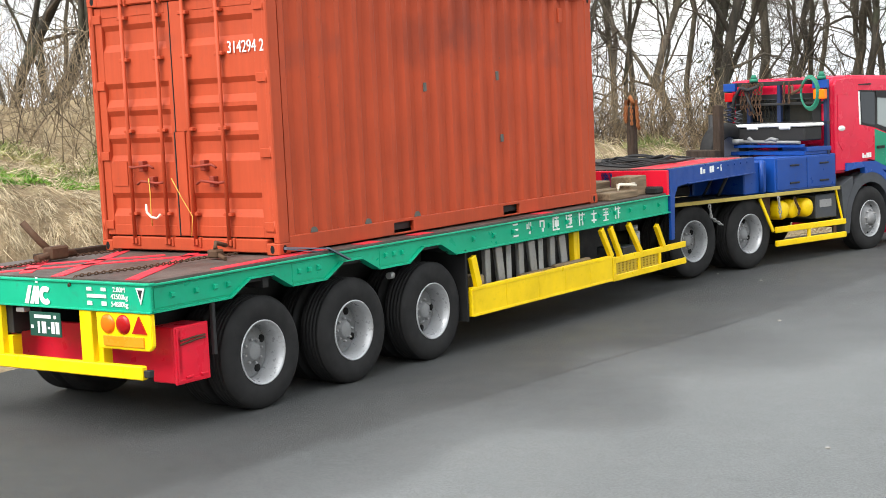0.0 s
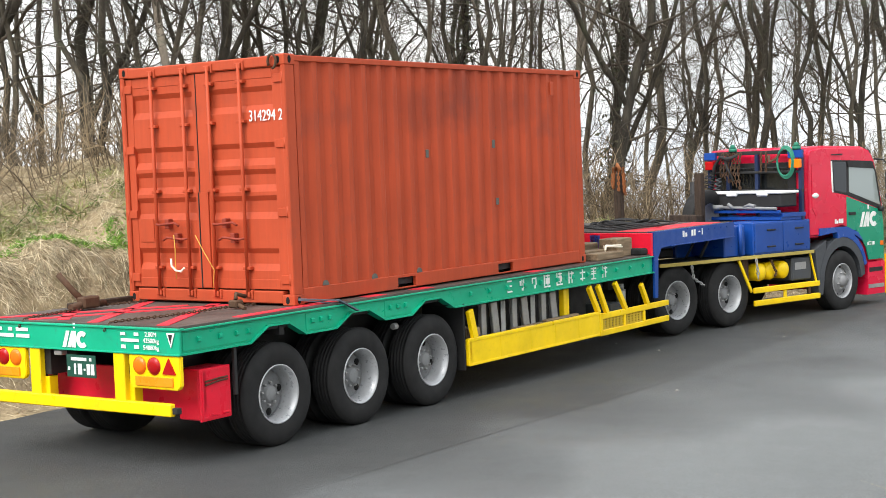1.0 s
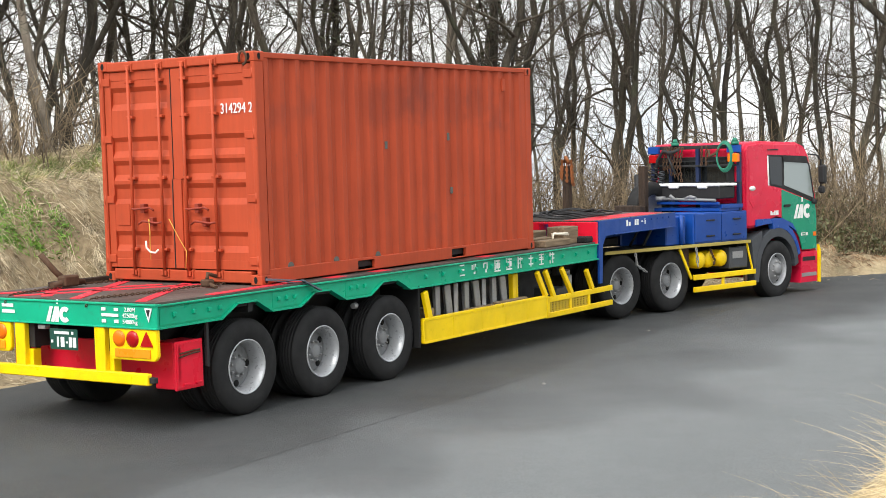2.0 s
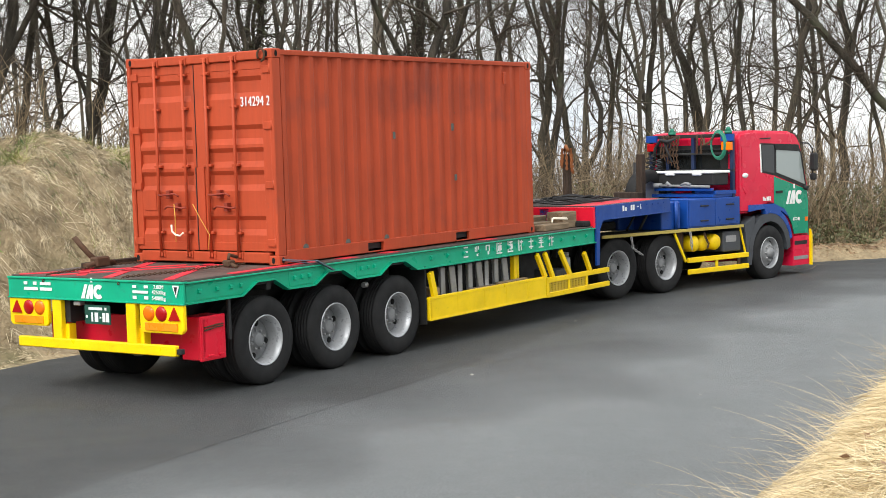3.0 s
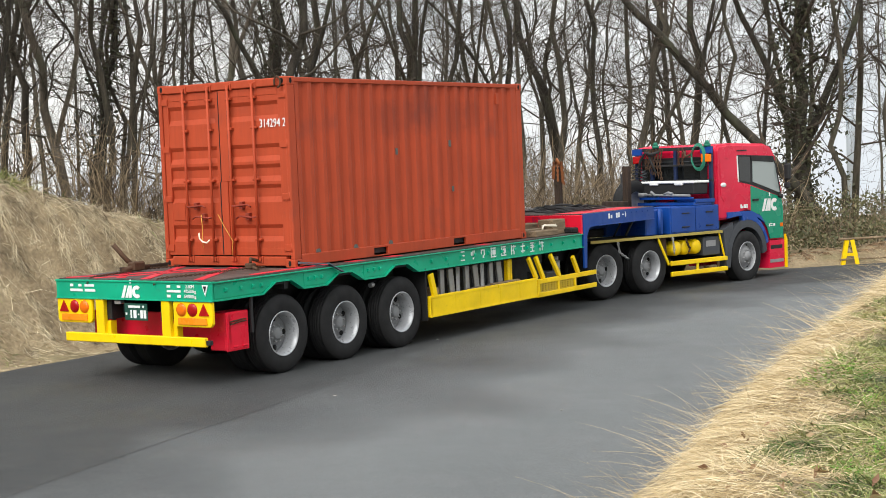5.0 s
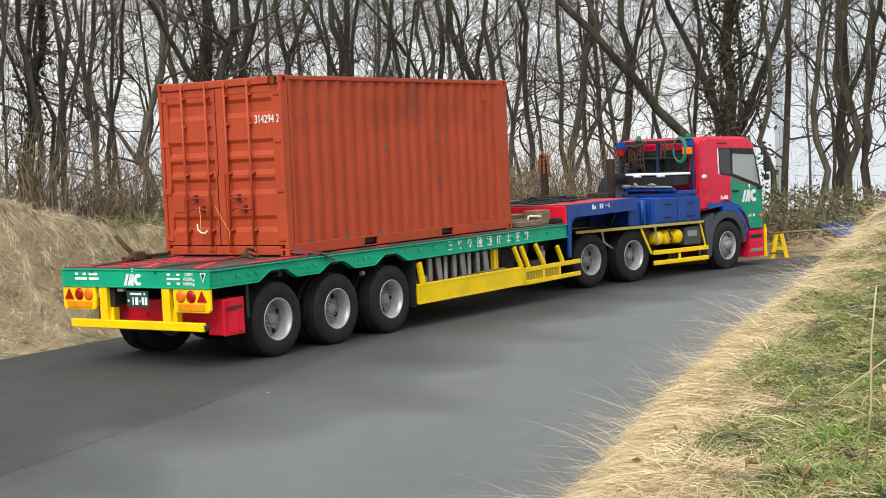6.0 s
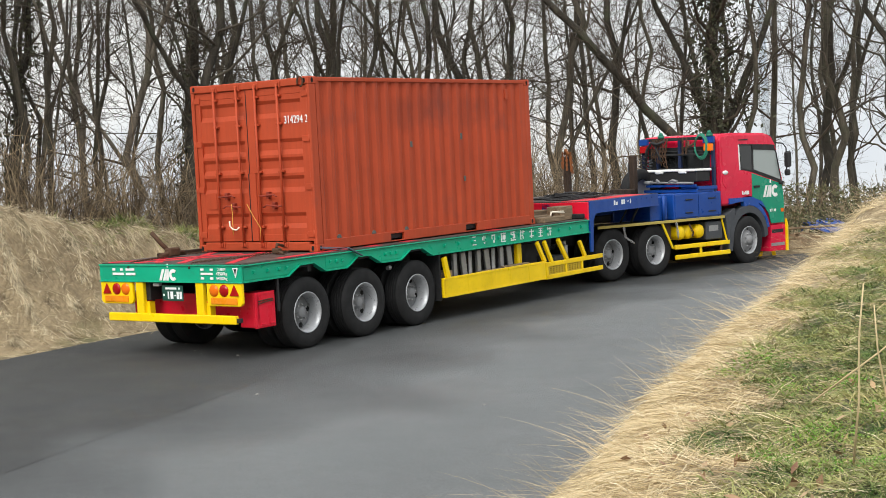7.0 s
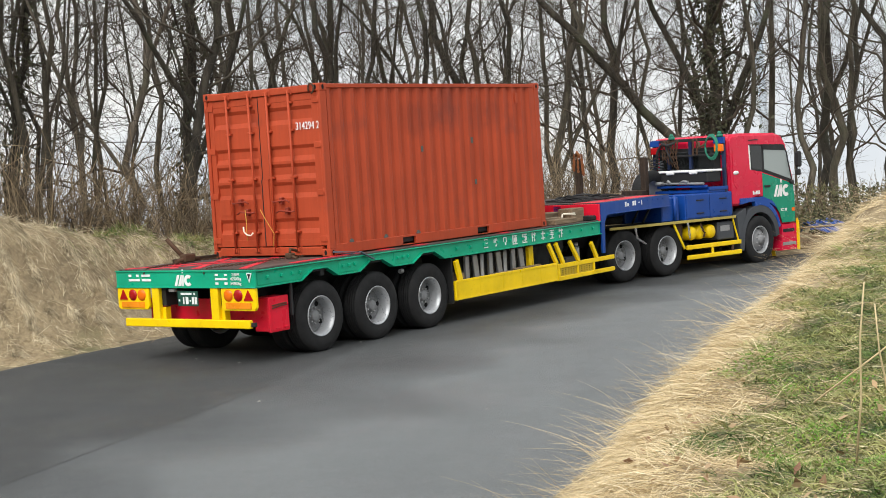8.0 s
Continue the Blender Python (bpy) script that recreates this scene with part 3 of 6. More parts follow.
    for ob in root.children_recursive:
        if ob.name.startswith("painted_number"):
            ob.matrix_basis = fit @ ob.matrix_basis
        else:
            ob.data.transform(fit)
    return root


# ---- wheels ----
WHEEL_R = 0.525


def wheel_data(dished, cover=False):
    """Meshes of a lorry wheel, its axle along y, its outer face towards -y."""
    bm = bmesh.new()
    prof = [(0.292, -0.125), (0.315, -0.138), (0.40, -0.146), (0.465, -0.138), (0.495, -0.122), (0.505, -0.105)]
    for k in range(5):
        y = -0.100 + k * 0.043
        prof += [(0.51, y), (0.51, y + 0.026), (0.498, y + 0.030), (0.498, y + 0.039)]
    prof += [(0.51, 0.115), (0.495, 0.125), (0.465, 0.138), (0.40, 0.146), (0.315, 0.138), (0.292, 0.125), (0.292, -0.125)]
    prof = [(0.292 + (r - 0.292) * (WHEEL_R - 0.292) / 0.218, y) for r, y in prof]
    lathe(bm, prof, 48)
    tyre = finish("tyre", bm, RUBBER)
    bm = bmesh.new()
    if dished:
        lathe(bm, [(0.300, -0.128), (0.302, -0.140), (0.290, -0.142), (0.284, -0.125), (0.268, -0.105), (0.258, -0.06), (0.254, 0.075)], 44)
        b2 = bmesh.new()
        lathe(b2, [(0.253, 0.074), (0.246, 0.052), (0.236, 0.046), (0.148, 0.040), (0.140, 0.012), (0.088, 0.008), (0.080, -0.030), (0.068, -0.038), (0.0, -0.040)], 44)
        nuts_y, nut_r = 0.004, 0.114
    else:
        lathe(bm, [(0.300, -0.128), (0.302, -0.140), (0.290, -0.142), (0.282, -0.125), (0.272, -0.075), (0.262, -0.055)], 44)
        b2 = bmesh.new()
        lathe(b2, [(0.262, -0.056), (0.235, -0.055), (0.205, -0.085), (0.165, -0.125), (0.125, -0.130), (0.105, -0.130), (0.10, -0.165), (0.085, -0.190), (0.0, -0.195)], 44)
        nuts_y, nut_r = -0.128, 0.142
    rim = finish("rim", bm, SILVER)
    disc = finish("wheel_disc", b2, DISC)
    bm = bmesh.new()
    lathe(bm, [(0.0, nuts_y - 0.03), (0.012, nuts_y - 0.03), (0.015, nuts_y - 0.02), (0.015, nuts_y + 0.03)], 6)
    nut = finish("wheel_nut", bm, STEEL)
    # proud caps coloured near-black as the shade of hand holes
    bm = bmesh.new()
    r, yy, h = (0.194, 0.040, 0.038) if dished else (0.236, -0.060, 0.02)
    lathe(bm, [(0.0, yy - 0.006), (h, yy - 0.005), (h, yy + 0.03)], 14)
    hole = finish("hand_hole", bm, HOLESHADE)
    return (tyre, rim, disc), [(nut, nut_r, 0.2, 8), (hole, r, 0.5, 4 if dished else 8)]


def wheel(data, parent, m, studs=True):
    root = new("wheel")
    root.parent, root.matrix_basis = parent, m
    for me in data[0]:
        o = new(me.name, me)
        o.parent = root
    for me, r, a0, count in data[1] if studs else ():
        for k in range(count):
            a = a0 + k * 2 * math.pi / count
            o = new(me.name, me)
            o.parent, o.location = root, (r * math.cos(a), 0, r * math.sin(a))
    return root


WHEELS = []


# ---- the trailer ----
def bars_text(root, spots, m, material=WHITE, name="lettering_bar", label=""):
    """Small proud bars in place of writing. spots: left, right, low, high in the plane of m."""
    for a, c, lo, hi in spots:
        bm = bmesh.new()
        box(bm, a, c, lo, hi, 0, 0.004, 0)
        for v in bm.verts:
            v.co = m @ v.co
        part(name, bm, material, root, label)


def mark_shape(root, m, k, material=WHITE):
    """A plain emblem: two slanted strokes, a dotted upright and an open ring."""
    bm = bmesh.new()
    for sx in (0.0, 0.28):
        prism(bm, [(sx, 0), (sx + 0.20, 0), (sx + 0.43, 0.62), (sx + 0.25, 0.62)], "z", 0, 0.02)
    prism(bm, [(0.54, 0), (0.73, 0), (0.78, 0.62), (0.60, 0.62)], "z", 0, 0.02)
    prism(bm, [(0.63, 0.72), (0.74, 0.72), (0.74, 0.92), (0.63, 0.92)], "z", 0, 0.02)
    ring = [(1.10 + r * math.cos(a), 0.31 + r * math.sin(a)) for r, rng in ((0.32, range(3, 22)), (0.13, range(21, 2, -1))) for a in [k2 * math.pi / 12 for k2 in rng]]
    prism(bm, ring, "z", 0, 0.02)
    mm = m @ Matrix.Diagonal((k, k, 0.15, 1)) @ Matrix.Translation((-0.7, -0.31, 0))
    for v in bm.verts:
        v.co = mm @ v.co
    return part("painted_emblem", bm, material, root, "white painted emblem")


def trailer():
    root = thing("lowbed_trailer", "green and yellow low-bed lorry trailer with three axles and blue gooseneck", "trailer")
    HW = 1.43
    # deck plates
    x = -1.84
    for i in range(5):
        x1 = x + 1.89
        part("deck_plate", boxes((x + 0.003, x1 - 0.003, -HW + 0.03, HW - 0.03, 1.31, DECK_Z - 0.001), bev=0.003), DECK, root)
        x = x1
    for a, c in (((-1.80, -1.15), (0.0, -0.1)), ((-1.80, -0.2), (0.0, 0.9)), ((-1.80, 0.75), (-0.05, -0.35)), ((-1.80, 1.3), (-0.2, 0.1)), ((-1.0, -1.35), (0.6, -1.25)), ((-1.7, 0.35), (-0.6, 1.35))):
        bm = bmesh.new()
        beam(bm, (*a, DECK_Z + 0.002), (*c, DECK_Z + 0.002), 0.12, 0.008, 0)
        part("deck_marking", bm, LINE, root, "worn red painted line")
    for xs in (1.05, 1.95, 4.4):
        part("deck_marking", boxes((xs, xs + 0.3, -HW + 0.035, -HW + 0.19, DECK_Z, DECK_Z + 0.005), bev=0), LINE, root)
    low = [(-1.86, 1.098), (-0.893, 1.098), (-0.645, 1.238), (-0.319, 1.238), (-0.071, 1.098), (0.43, 1.098), (0.682, 1.238), (0.992, 1.238), (1.263, 1.098), (1.765, 1.098), (2.015, 1.238), (2.33, 1.238), (2.60, 1.098), (7.66, 1.098)]
    for s in (-1, 1):
        bm = bmesh.new()
        y0, y1 = sorted((s * (HW - 0.035), s * (HW - 0.05)))
        prism(bm, low + [(7.66, 1.325), (-1.86, 1.325)], "y", y0, y1)
        web = part("side_beam", bm, GREEN, root)
        bm = bmesh.new()
        for a, c in zip(low, low[1:]):
            beam(bm, (a[0] - 0.006, s * (HW - 0.055), a[1]), (c[0] + 0.006, s * (HW - 0.055), c[1]), 0.11, 0.016, 0)
        part("bottom_flange", bm, GREEN, web)
        part("top_flange", boxes((-1.862, 7.66, min(s * HW, s * (HW - 0.12)), max(s * HW, s * (HW - 0.12)), 1.318, 1.336), bev=0.003), GREEN, web)
        # sunken panels between the arches, framed by the thick web, with stake lugs in them
        for a, c in ((-1.80, -0.86), (-0.04, 0.40), (1.29, 1.735)):
            part("web_panel", boxes((a, c, min(s * (HW - 0.028), s * (HW - 0.038)), max(s * (HW - 0.028), s * (HW - 0.038)), 1.125, 1.30), bev=0.003), GREEN, web)
        for x in [-1.62, -1.33, -1.10, -0.93, 0.03, 0.17, 0.31, 1.36, 1.50, 1.64] + [2.95 + 0.40 * k for k in range(12)]:
            bm = bmesh.new()
            prism(bm, [(s * (HW - 0.04), 1.185), (s * (HW - 0.002), 1.205), (s * (HW - 0.002), 1.235), (s * (HW - 0.04), 1.255)], "x", x, x + 0.045)
            part("stake_lug", bm, GREEN, web)
    # rear beam
    part("rear_beam", boxes((-1.870, -1.84, -HW, HW, 1.095, 1.335), bev=0.008), GREEN, root)
    part("rear_edge", boxes((-1.885, -1.80, -HW, HW, 1.325, 1.345), (-1.885, -1.80, -HW, HW, 1.09, 1.106), bev=0.003), GREEN, root)
    rear = Matrix.Translation((-1.8755, 0, 0)) @ REAR
    mark_shape(root, rear @ Matrix.Translation((0.01, 1.20, 0)), 0.262)
    bars_text(root, [(0.66, 0.72, 1.265, 1.295), (0.84, 0.90, 1.265, 1.295), (0.66, 0.90, 1.205, 1.235), (0.66, 0.72, 1.14, 1.175), (0.84, 0.90, 1.14, 1.175)], rear)
    for w, z in (("2.80M", 1.28), ("42500kg", 1.22), ("54880kg", 1.155)):
        lettering(w, 0.062, rear @ Matrix.Translation((1.06, z, 0)), root, WHITE, "weight_lettering", "white painted figures")
    bars_text(root, [(-1.14, -1.08, 1.255, 1.29), (-0.98, -0.92, 1.255, 1.29), (-0.86, -0.68, 1.255, 1.29), (-1.14, -0.90, 1.19, 1.225), (-0.86, -0.66, 1.19, 1.225)], rear)
    bm = bmesh.new()
    prism(bm, [(-1.272, 1.305), (-1.376, 1.305), (-1.324, 1.165)], "x", -1.882, -1.874)
    tri = part("warning_triangle", bm, WHITE, root, "white-edged triangle sign")
    bm = bmesh.new()
    prism(bm, [(-1.297, 1.29), (-1.351, 1.29), (-1.324, 1.205)], "x", -1.886, -1.880)
    part("triangle_centre", bm, BLACK, tri)
    # bumper
    bump_root = part("rear_bumper", boxes((-1.88, -1.81, -1.28, 1.28, 0.515, 0.635), bev=0.01), YELLOW, root)
    for a, c in ((-0.68, -0.53), (0.53, 0.68)):
        part("bumper_post", boxes((-1.872, -1.80, a, c, 0.62, 1.095), bev=0.008), YELLOW, bump_root)
        part("bumper_gusset", boxes((-1.81, -1.70, a - 0.06, a + 0.01, 0.60, 0.80), bev=0.006), YELLOW, bump_root)
    part("bumper_end", boxes((-1.86, -1.80, -1.35, -1.28, 0.54, 0.60)), BLACK, bump_root)
    # lamps
    for s in (-1, 1):
        y0, y1 = (-1.42, -0.745) if s < 0 else (0.745, 1.42)
        bm = bmesh.new()
        r = [(y0, 0.81), (y0 + 0.04, 0.768), (y1 - 0.04, 0.768), (y1, 0.81), (y1, 1.088), (y0, 1.088)]
        prism(bm, r, "x", -1.87, -1.82, 0.008)
        lamp = part("lamp_box", bm, YELLOW, root)
        mid = (y0 + y1) / 2
        for k, m in ((0.19, AMBER), (0.0, REDLENS)):
            bm = bmesh.new()
            lathe(bm, [(0.0, -0.030), (0.05, -0.026), (0.083, -0.012), (0.088, 0.01)], 28)
            for v in bm.verts:
                v.co = Vector((v.co.y - 1.868, mid + (k if s < 0 else -k) + v.co.x, 0.985 + v.co.z))
            part("lens", bm, m, lamp, "amber indicator lens" if k else "red tail lens")
        ty = mid - 0.20 if s < 0 else mid + 0.20
        bm = bmesh.new()
        prism(bm, [(ty - 0.085, 0.915), (ty + 0.085, 0.915), (ty, 1.065)], "x", -1.885, -1.868)
        part("reflector", bm, REDLENS, lamp, "red triangular reflector")
        part("reflector_strip", boxes((-1.885, -1.868, y0 + 0.09, y1 - 0.09, 0.797, 0.885), bev=0.003), ORANGE, lamp)
    plate = part("number_plate", boxes((-1.862, -1.848, -0.27, 0.145, 0.825, 1.045), bev=0.004), PLATE, root, "green number plate with plain white bars")
    pm = Matrix.Translation((-1.8625, -0.027, 0.035)) @ REAR
    bars_text(plate, [(-0.10, 0.12, 0.955, 0.985), (0.16, 0.19, 0.955, 0.985), (-0.06, -0.035, 0.82, 0.925), (-0.005, 0.05, 0.82, 0.925), (0.075, 0.10, 0.86, 0.88), (0.12, 0.165, 0.82, 0.925), (0.18, 0.225, 0.82, 0.925), (-0.15, -0.12, 0.86, 0.89)], pm)
    part("plate_lamp", boxes((-1.86, -1.78, 0.22, 0.33, 1.03, 1.075)), STEEL, root)
    # red rear cross panel and flap box
    part("rear_panel", boxes((-1.52, -1.47, -1.36, 1.10, 0.52, 0.90), bev=0.006), RED, root)
    part("panel_bracket", boxes((-1.62, -1.52, -0.50, -0.43, 0.62, 0.74)), STEEL, root)
    fb = part("tool_box", boxes((-1.555, -1.15, -1.335, -1.06, 0.43, 0.92), bev=0.012), RED, root, "red painted steel box")
    part("box_lid", boxes((-1.56, -1.145, -1.36, -1.335, 0.42, 0.925), bev=0.006), RED, fb)
    part("lid_rim", boxes((-1.54, -1.165, -1.366, -1.36, 0.885, 0.905), (-1.54, -1.165, -1.366, -1.36, 0.44, 0.46), (-1.54, -1.52, -1.366, -1.36, 0.46, 0.885), bev=0), RED, fb)
    for za, zb in ((0.80, 0.815), (0.765, 0.79)):
        bm = bmesh.new()
        rod(bm, [(-1.50, -1.372, za), (-1.30, -1.372, zb), (-1.20, -1.372, zb)], 0.010, 6)
        part("lid_latch", bm, RUST, fb)
    for x in (-1.45, -1.27):
        part("lid_hinge", boxes((x, x + 0.09, -1.374, -1.36, 0.465, 0.485), bev=0.003), RED, fb)
    part("flap_post", boxes((-1.12, -1.08, -1.40, -1.36, 0.62, 1.10)), BLACK, root)
    bm = bmesh.new()
    rod(bm, [(-1.60, 0.75, 1.03), (-1.66, 0.72, 0.8), (-1.70, 0.62, 0.62), (-1.74, 0.55, 0.60)], 0.03, 8)
    rod(bm, [(-1.58, 0.55, 1.03), (-1.68, 0.52, 0.82), (-1.74, 0.60, 0.60)], 0.022, 8)
    box(bm, -1.60, -1.50, 0.30, 0.80, 0.88, 1.04, 0.01)
    part("air_hose", bm, BLACK, root)
    # chassis beams, axles, flaps
    for y in (-0.52, 0.52):
        part("chassis_beam", boxes((-1.8, 7.6, y - 0.07, y + 0.07, 0.82, 1.30), bev=0.004), BLACK, root)
    for k in range(10):
        part("cross_member", boxes((-1.4 + k * 0.98, -1.32 + k * 0.98, -HW + 0.06, HW - 0.06, 1.12, 1.305), bev=0.003), BLACK, root)
    for x in (-0.432, 0.902, 2.245):
        bm = bmesh.new()
        rod(bm, [(x, -1.0, WHEEL_R), (x, 1.0, WHEEL_R)], 0.075, 12)
        box(bm, x - 0.12, x + 0.12, -0.62, -0.42, 0.45, 0.86, 0.01)
        box(bm, x - 0.12, x + 0.12, 0.42, 0.62, 0.45, 0.86, 0.01)
        part("axle", bm, BLACK, root)
        for y in (-1.205, -0.875, 1.205, 0.875):
            WHEELS.append((wheel(DISH, root, pose(x, y, WHEEL_R), y < -1), x, y, WHEEL_R, 1))
    for s in (-1, 1):
        part("mud_flap", boxes((2.80, 2.83, min(s * 0.80, s * 1.40), max(s * 0.80, s * 1.40), 0.33, 1.12), bev=0.003), RUBBER, root)
        part("mud_guard", boxes((-1.0, 2.78, min(s * 0.78, s * 1.36), max(s * 0.78, s * 1.36), 1.19, 1.22), bev=0.003), BLACK, root)
    bm = bmesh.new()
    rod(bm, [(1.55, -1.30, 0.985), (1.62, -1.30, 0.985)], 0.035, 10)
    part("side_marker", bm, STEEL, root)
    # side guards
    for s in (-1, 1):
        yo, yi = s * (HW - 0.005), s * (HW - 0.05)
        ya, yb = min(yo, yi), max(yo, yi)
        bm = boxes((2.88, 6.02, ya, yb, 0.39, 0.68), bev=0.006)
        guard = part("side_guard", bm, YELLOW, root)
        part("guard_lip", boxes((2.87, 6.02, ya - 0.006, yb + 0.006, 0.655, 0.695), (2.87, 6.02, ya - 0.006, yb + 0.006, 0.37, 0.40), bev=0.004), YELLOW, guard)
        for x in (3.55, 4.25, 4.85, 5.45):
            part("panel_joint", boxes((x, x + 0.012, ya - 0.003, yb + 0.003, 0.40, 0.65), bev=0), YELLOW, guard)
        part("guard_end", boxes((2.86, 2.93, s * (HW - 0.42) if s > 0 else ya, yb if s > 0 else -(HW - 0.42), 0.375, 0.68), bev=0.006), YELLOW, guard)
        part("tray_back", boxes((2.93, 7.5, min(s * 0.60, s * 0.62), max(s * 0.60, s * 0.62), 0.45, 0.95), bev=0.003), BLACK, root)
        part("tool_tray", boxes((2.93, 6.0, min(s * 0.62, s * 1.37), max(s * 0.62, s * 1.37), 0.37, 0.50), bev=0.004), TIMBER, root)
        bm = boxes((6.05, 8.10, ya, yb, 0.583, 0.662), (6.05, 8.10, ya, yb, 0.356, 0.434), (6.04, 6.12, ya, yb, 0.356, 0.67), (6.72, 6.78, ya, yb, 0.39, 0.61), (7.30, 7.36, ya, yb, 0.39, 0.61))
        rear_guard = part("side_guard", bm, YELLOW, root)
        bm = bmesh.new()
        for x in [6.15 + 0.095 * k for k in range(12)]:
            box(bm, x, x + 0.05, min(s * (HW - 0.02), s * (HW - 0.035)), max(s * (HW - 0.02), s * (HW - 0.035)), 0.41, 0.59, 0)
        for z in (0.44, 0.475, 0.51, 0.545, 0.575):
            box(bm, 6.12, 7.32, min(s * (HW - 0.022), s * (HW - 0.033)), max(s * (HW - 0.022), s * (HW - 0.033)), z, z + 0.018, 0)
        part("guard_mesh", bm, paint("mesh_yellow", (0.5, 0.34, 0.02), 0.6) if s < 0 else YELLOW, rear_guard)
        for (xa, za), (xb, zb) in (((2.92, 1.03), (3.02, 0.69)), ((5.78, 1.05), (6.03, 0.68)), ((6.02, 1.05), (6.26, 0.66)), ((6.50, 1.05), (6.80, 0.66)), ((7.27, 0.96), (7.46, 0.66))):
            bm = bmesh.new()
            beam(bm, (xa, yo * 0.985, za), (xb, yo * 0.985, zb), 0.055, 0.075 if xa > 3 else 0.10)
            part("guard_stay", bm, YELLOW, root)
    # steel planks stacked on edge in the tray
    for k in range(8):
        x = 3.42 + k * 0.235
        bm = bmesh.new()
        beam(bm, (x + 0.05 + 0.06 * math.sin(k * 2.1), -1.22 - 0.015 * (k % 3), 0.50), (x + 0.05, -1.22, 1.05), 0.06, 0.105, 0.008)
        part("steel_plank", bm, STEEL, root)
    part("yellow_upright", boxes((5.30, 5.38, -1.30, -1.22, 0.5, 1.06), (5.42, 5.47, -1.28, -1.22, 0.5, 1.06)), YELLOW, root)
    for d in ((3.0, 3.22, -1.36, -1.1, 0.5, 0.80), (4.0, 4.7, -1.36, -1.28, 0.5, 0.70), (4.75, 5.6, -1.36, -1.28, 0.5, 0.72)):
        part("timber_block", boxes(d, bev=0.015), TIMBER, root)
    part("side_box", boxes((6.55, 6.95, -1.30, -0.9, 0.50, 0.74), bev=0.01), PLASTIC, root)
    bm = bmesh.new()
    rod(bm, [(7.05, -1.2, 0.66), (7.05, -1.2, 0.90)], 0.07, 14)
    rod(bm, [(7.05, -1.2, 0.90), (7.05, -1.2, 0.98)], 0.045, 12)
    part("canister", bm, STEEL, root)
    # gooseneck
    part("riser_panel", boxes((7.60, 7.66, -HW + 0.01, HW - 0.01, 1.33, 1.665), bev=0.006), RED, root)
    for s in (-1, 1):
        ya, yb = sorted((s * HW, s * (HW - 0.035)))
        bm = bmesh.new()
        prism(bm, [(7.665, 0.72), (7.76, 0.72), (7.80, 1.30), (7.90, 1.43), (8.25, 1.45), (10.45, 1.45), (10.45, 1.675), (7.665, 1.675)], "y", ya, yb, 0.004)
        neck = part("neck_beam", bm, BLUE, root)
        bm = boxes((7.66, 10.46, min(s * HW, s * (HW - 0.10)), max(s * HW, s * (HW - 0.10)), 1.665, 1.68), (8.2, 10.46, min(s * (HW + 0.012), s * (HW - 0.09)), max(s * (HW + 0.012), s * (HW - 0.09)), 1.438, 1.455), bev=0.003)
        part("neck_flange", bm, BLUE, neck)
        for k in range(5):
            bm = bmesh.new()
            rod(bm, [(9.3 + k * 0.22, s * (HW - 0.005), 1.62), (9.3 + k * 0.22, s * (HW + 0.012), 1.62)], 0.02, 8)
            part("neck_bolt", bm, BLUE, neck)
        if s < 0:
            bars_text(neck, [(8.60, 8.66, 1.55, 1.64), (8.69, 8.75, 1.55, 1.61), (8.90, 8.96, 1.55, 1.64), (8.98, 9.04, 1.55, 1.64), (9.14, 9.20, 1.59, 1.61), (9.26, 9.29, 1.55, 1.64)], Matrix.Translation((0, -HW - 0.001, 0)) @ SIDE, WHITE, "fleet_number_bar", "plain white bars")
    part("neck_deck", boxes((7.66, 10.45, -HW + 0.03, HW - 0.03, 1.645, 1.684), bev=0.003), DECK, root)
    part("neck_marking", boxes((7.67, 10.2, -HW + 0.11, -HW + 0.62, 1.683, 1.688), bev=0), LINE, root, "worn red painted strip")
    part("neck_front", boxes((10.42, 10.46, -HW + 0.04, HW - 0.04, 1.45, 1.66)), BLUE, root)
    for y in (-0.5, 0.5):
        part("neck_chassis", boxes((7.6, 10.3, y - 0.09, y + 0.09, 1.30, 1.645)), BLUE, root)
    strokes = (((0, 1.24, 1.255, 0.13), (0.0, 1.185, 1.197, 0.13), (0.058, 1.13, 1.26, 0.018), (0.0, 1.13, 1.143, 0.13), (0.015, 1.21, 1.22, 0.1)),
               ((0.0, 1.13, 1.26, 0.018), (0.04, 1.225, 1.24, 0.09), (0.04, 1.18, 1.192, 0.09), (0.075, 1.13, 1.255, 0.018)),
               ((0.0, 1.215, 1.23, 0.13), (0.055, 1.13, 1.26, 0.018), (0.01, 1.15, 1.165, 0.04), (0.085, 1.15, 1.165, 0.04)),
               ((0.02, 1.245, 1.26, 0.10), (0.02, 1.195, 1.21, 0.10), (0.02, 1.14, 1.155, 0.11)),
               ((0.02, 1.19, 1.24, 0.016), (0.06, 1.19, 1.25, 0.016), (0.10, 1.165, 1.25, 0.016), (0.07, 1.14, 1.165, 0.03)),
               ((0.02, 1.19, 1.25, 0.016), (0.03, 1.235, 1.25, 0.09), (0.105, 1.175, 1.25, 0.016), (0.07, 1.14, 1.175, 0.03)),
               ((0.0, 1.13, 1.145, 0.15), (0.0, 1.15, 1.26, 0.018), (0.04, 1.24, 1.255, 0.10), (0.045, 1.165, 1.225, 0.09), (0.085, 1.15, 1.26, 0.014)))
    for sx, pick in ((3.66, 3), (3.95, 4), (4.24, 5), (4.55, 6), (4.86, 6), (5.17, 1), (5.47, 2), (5.77, 0), (6.08, 1)):
        bm = bmesh.new()
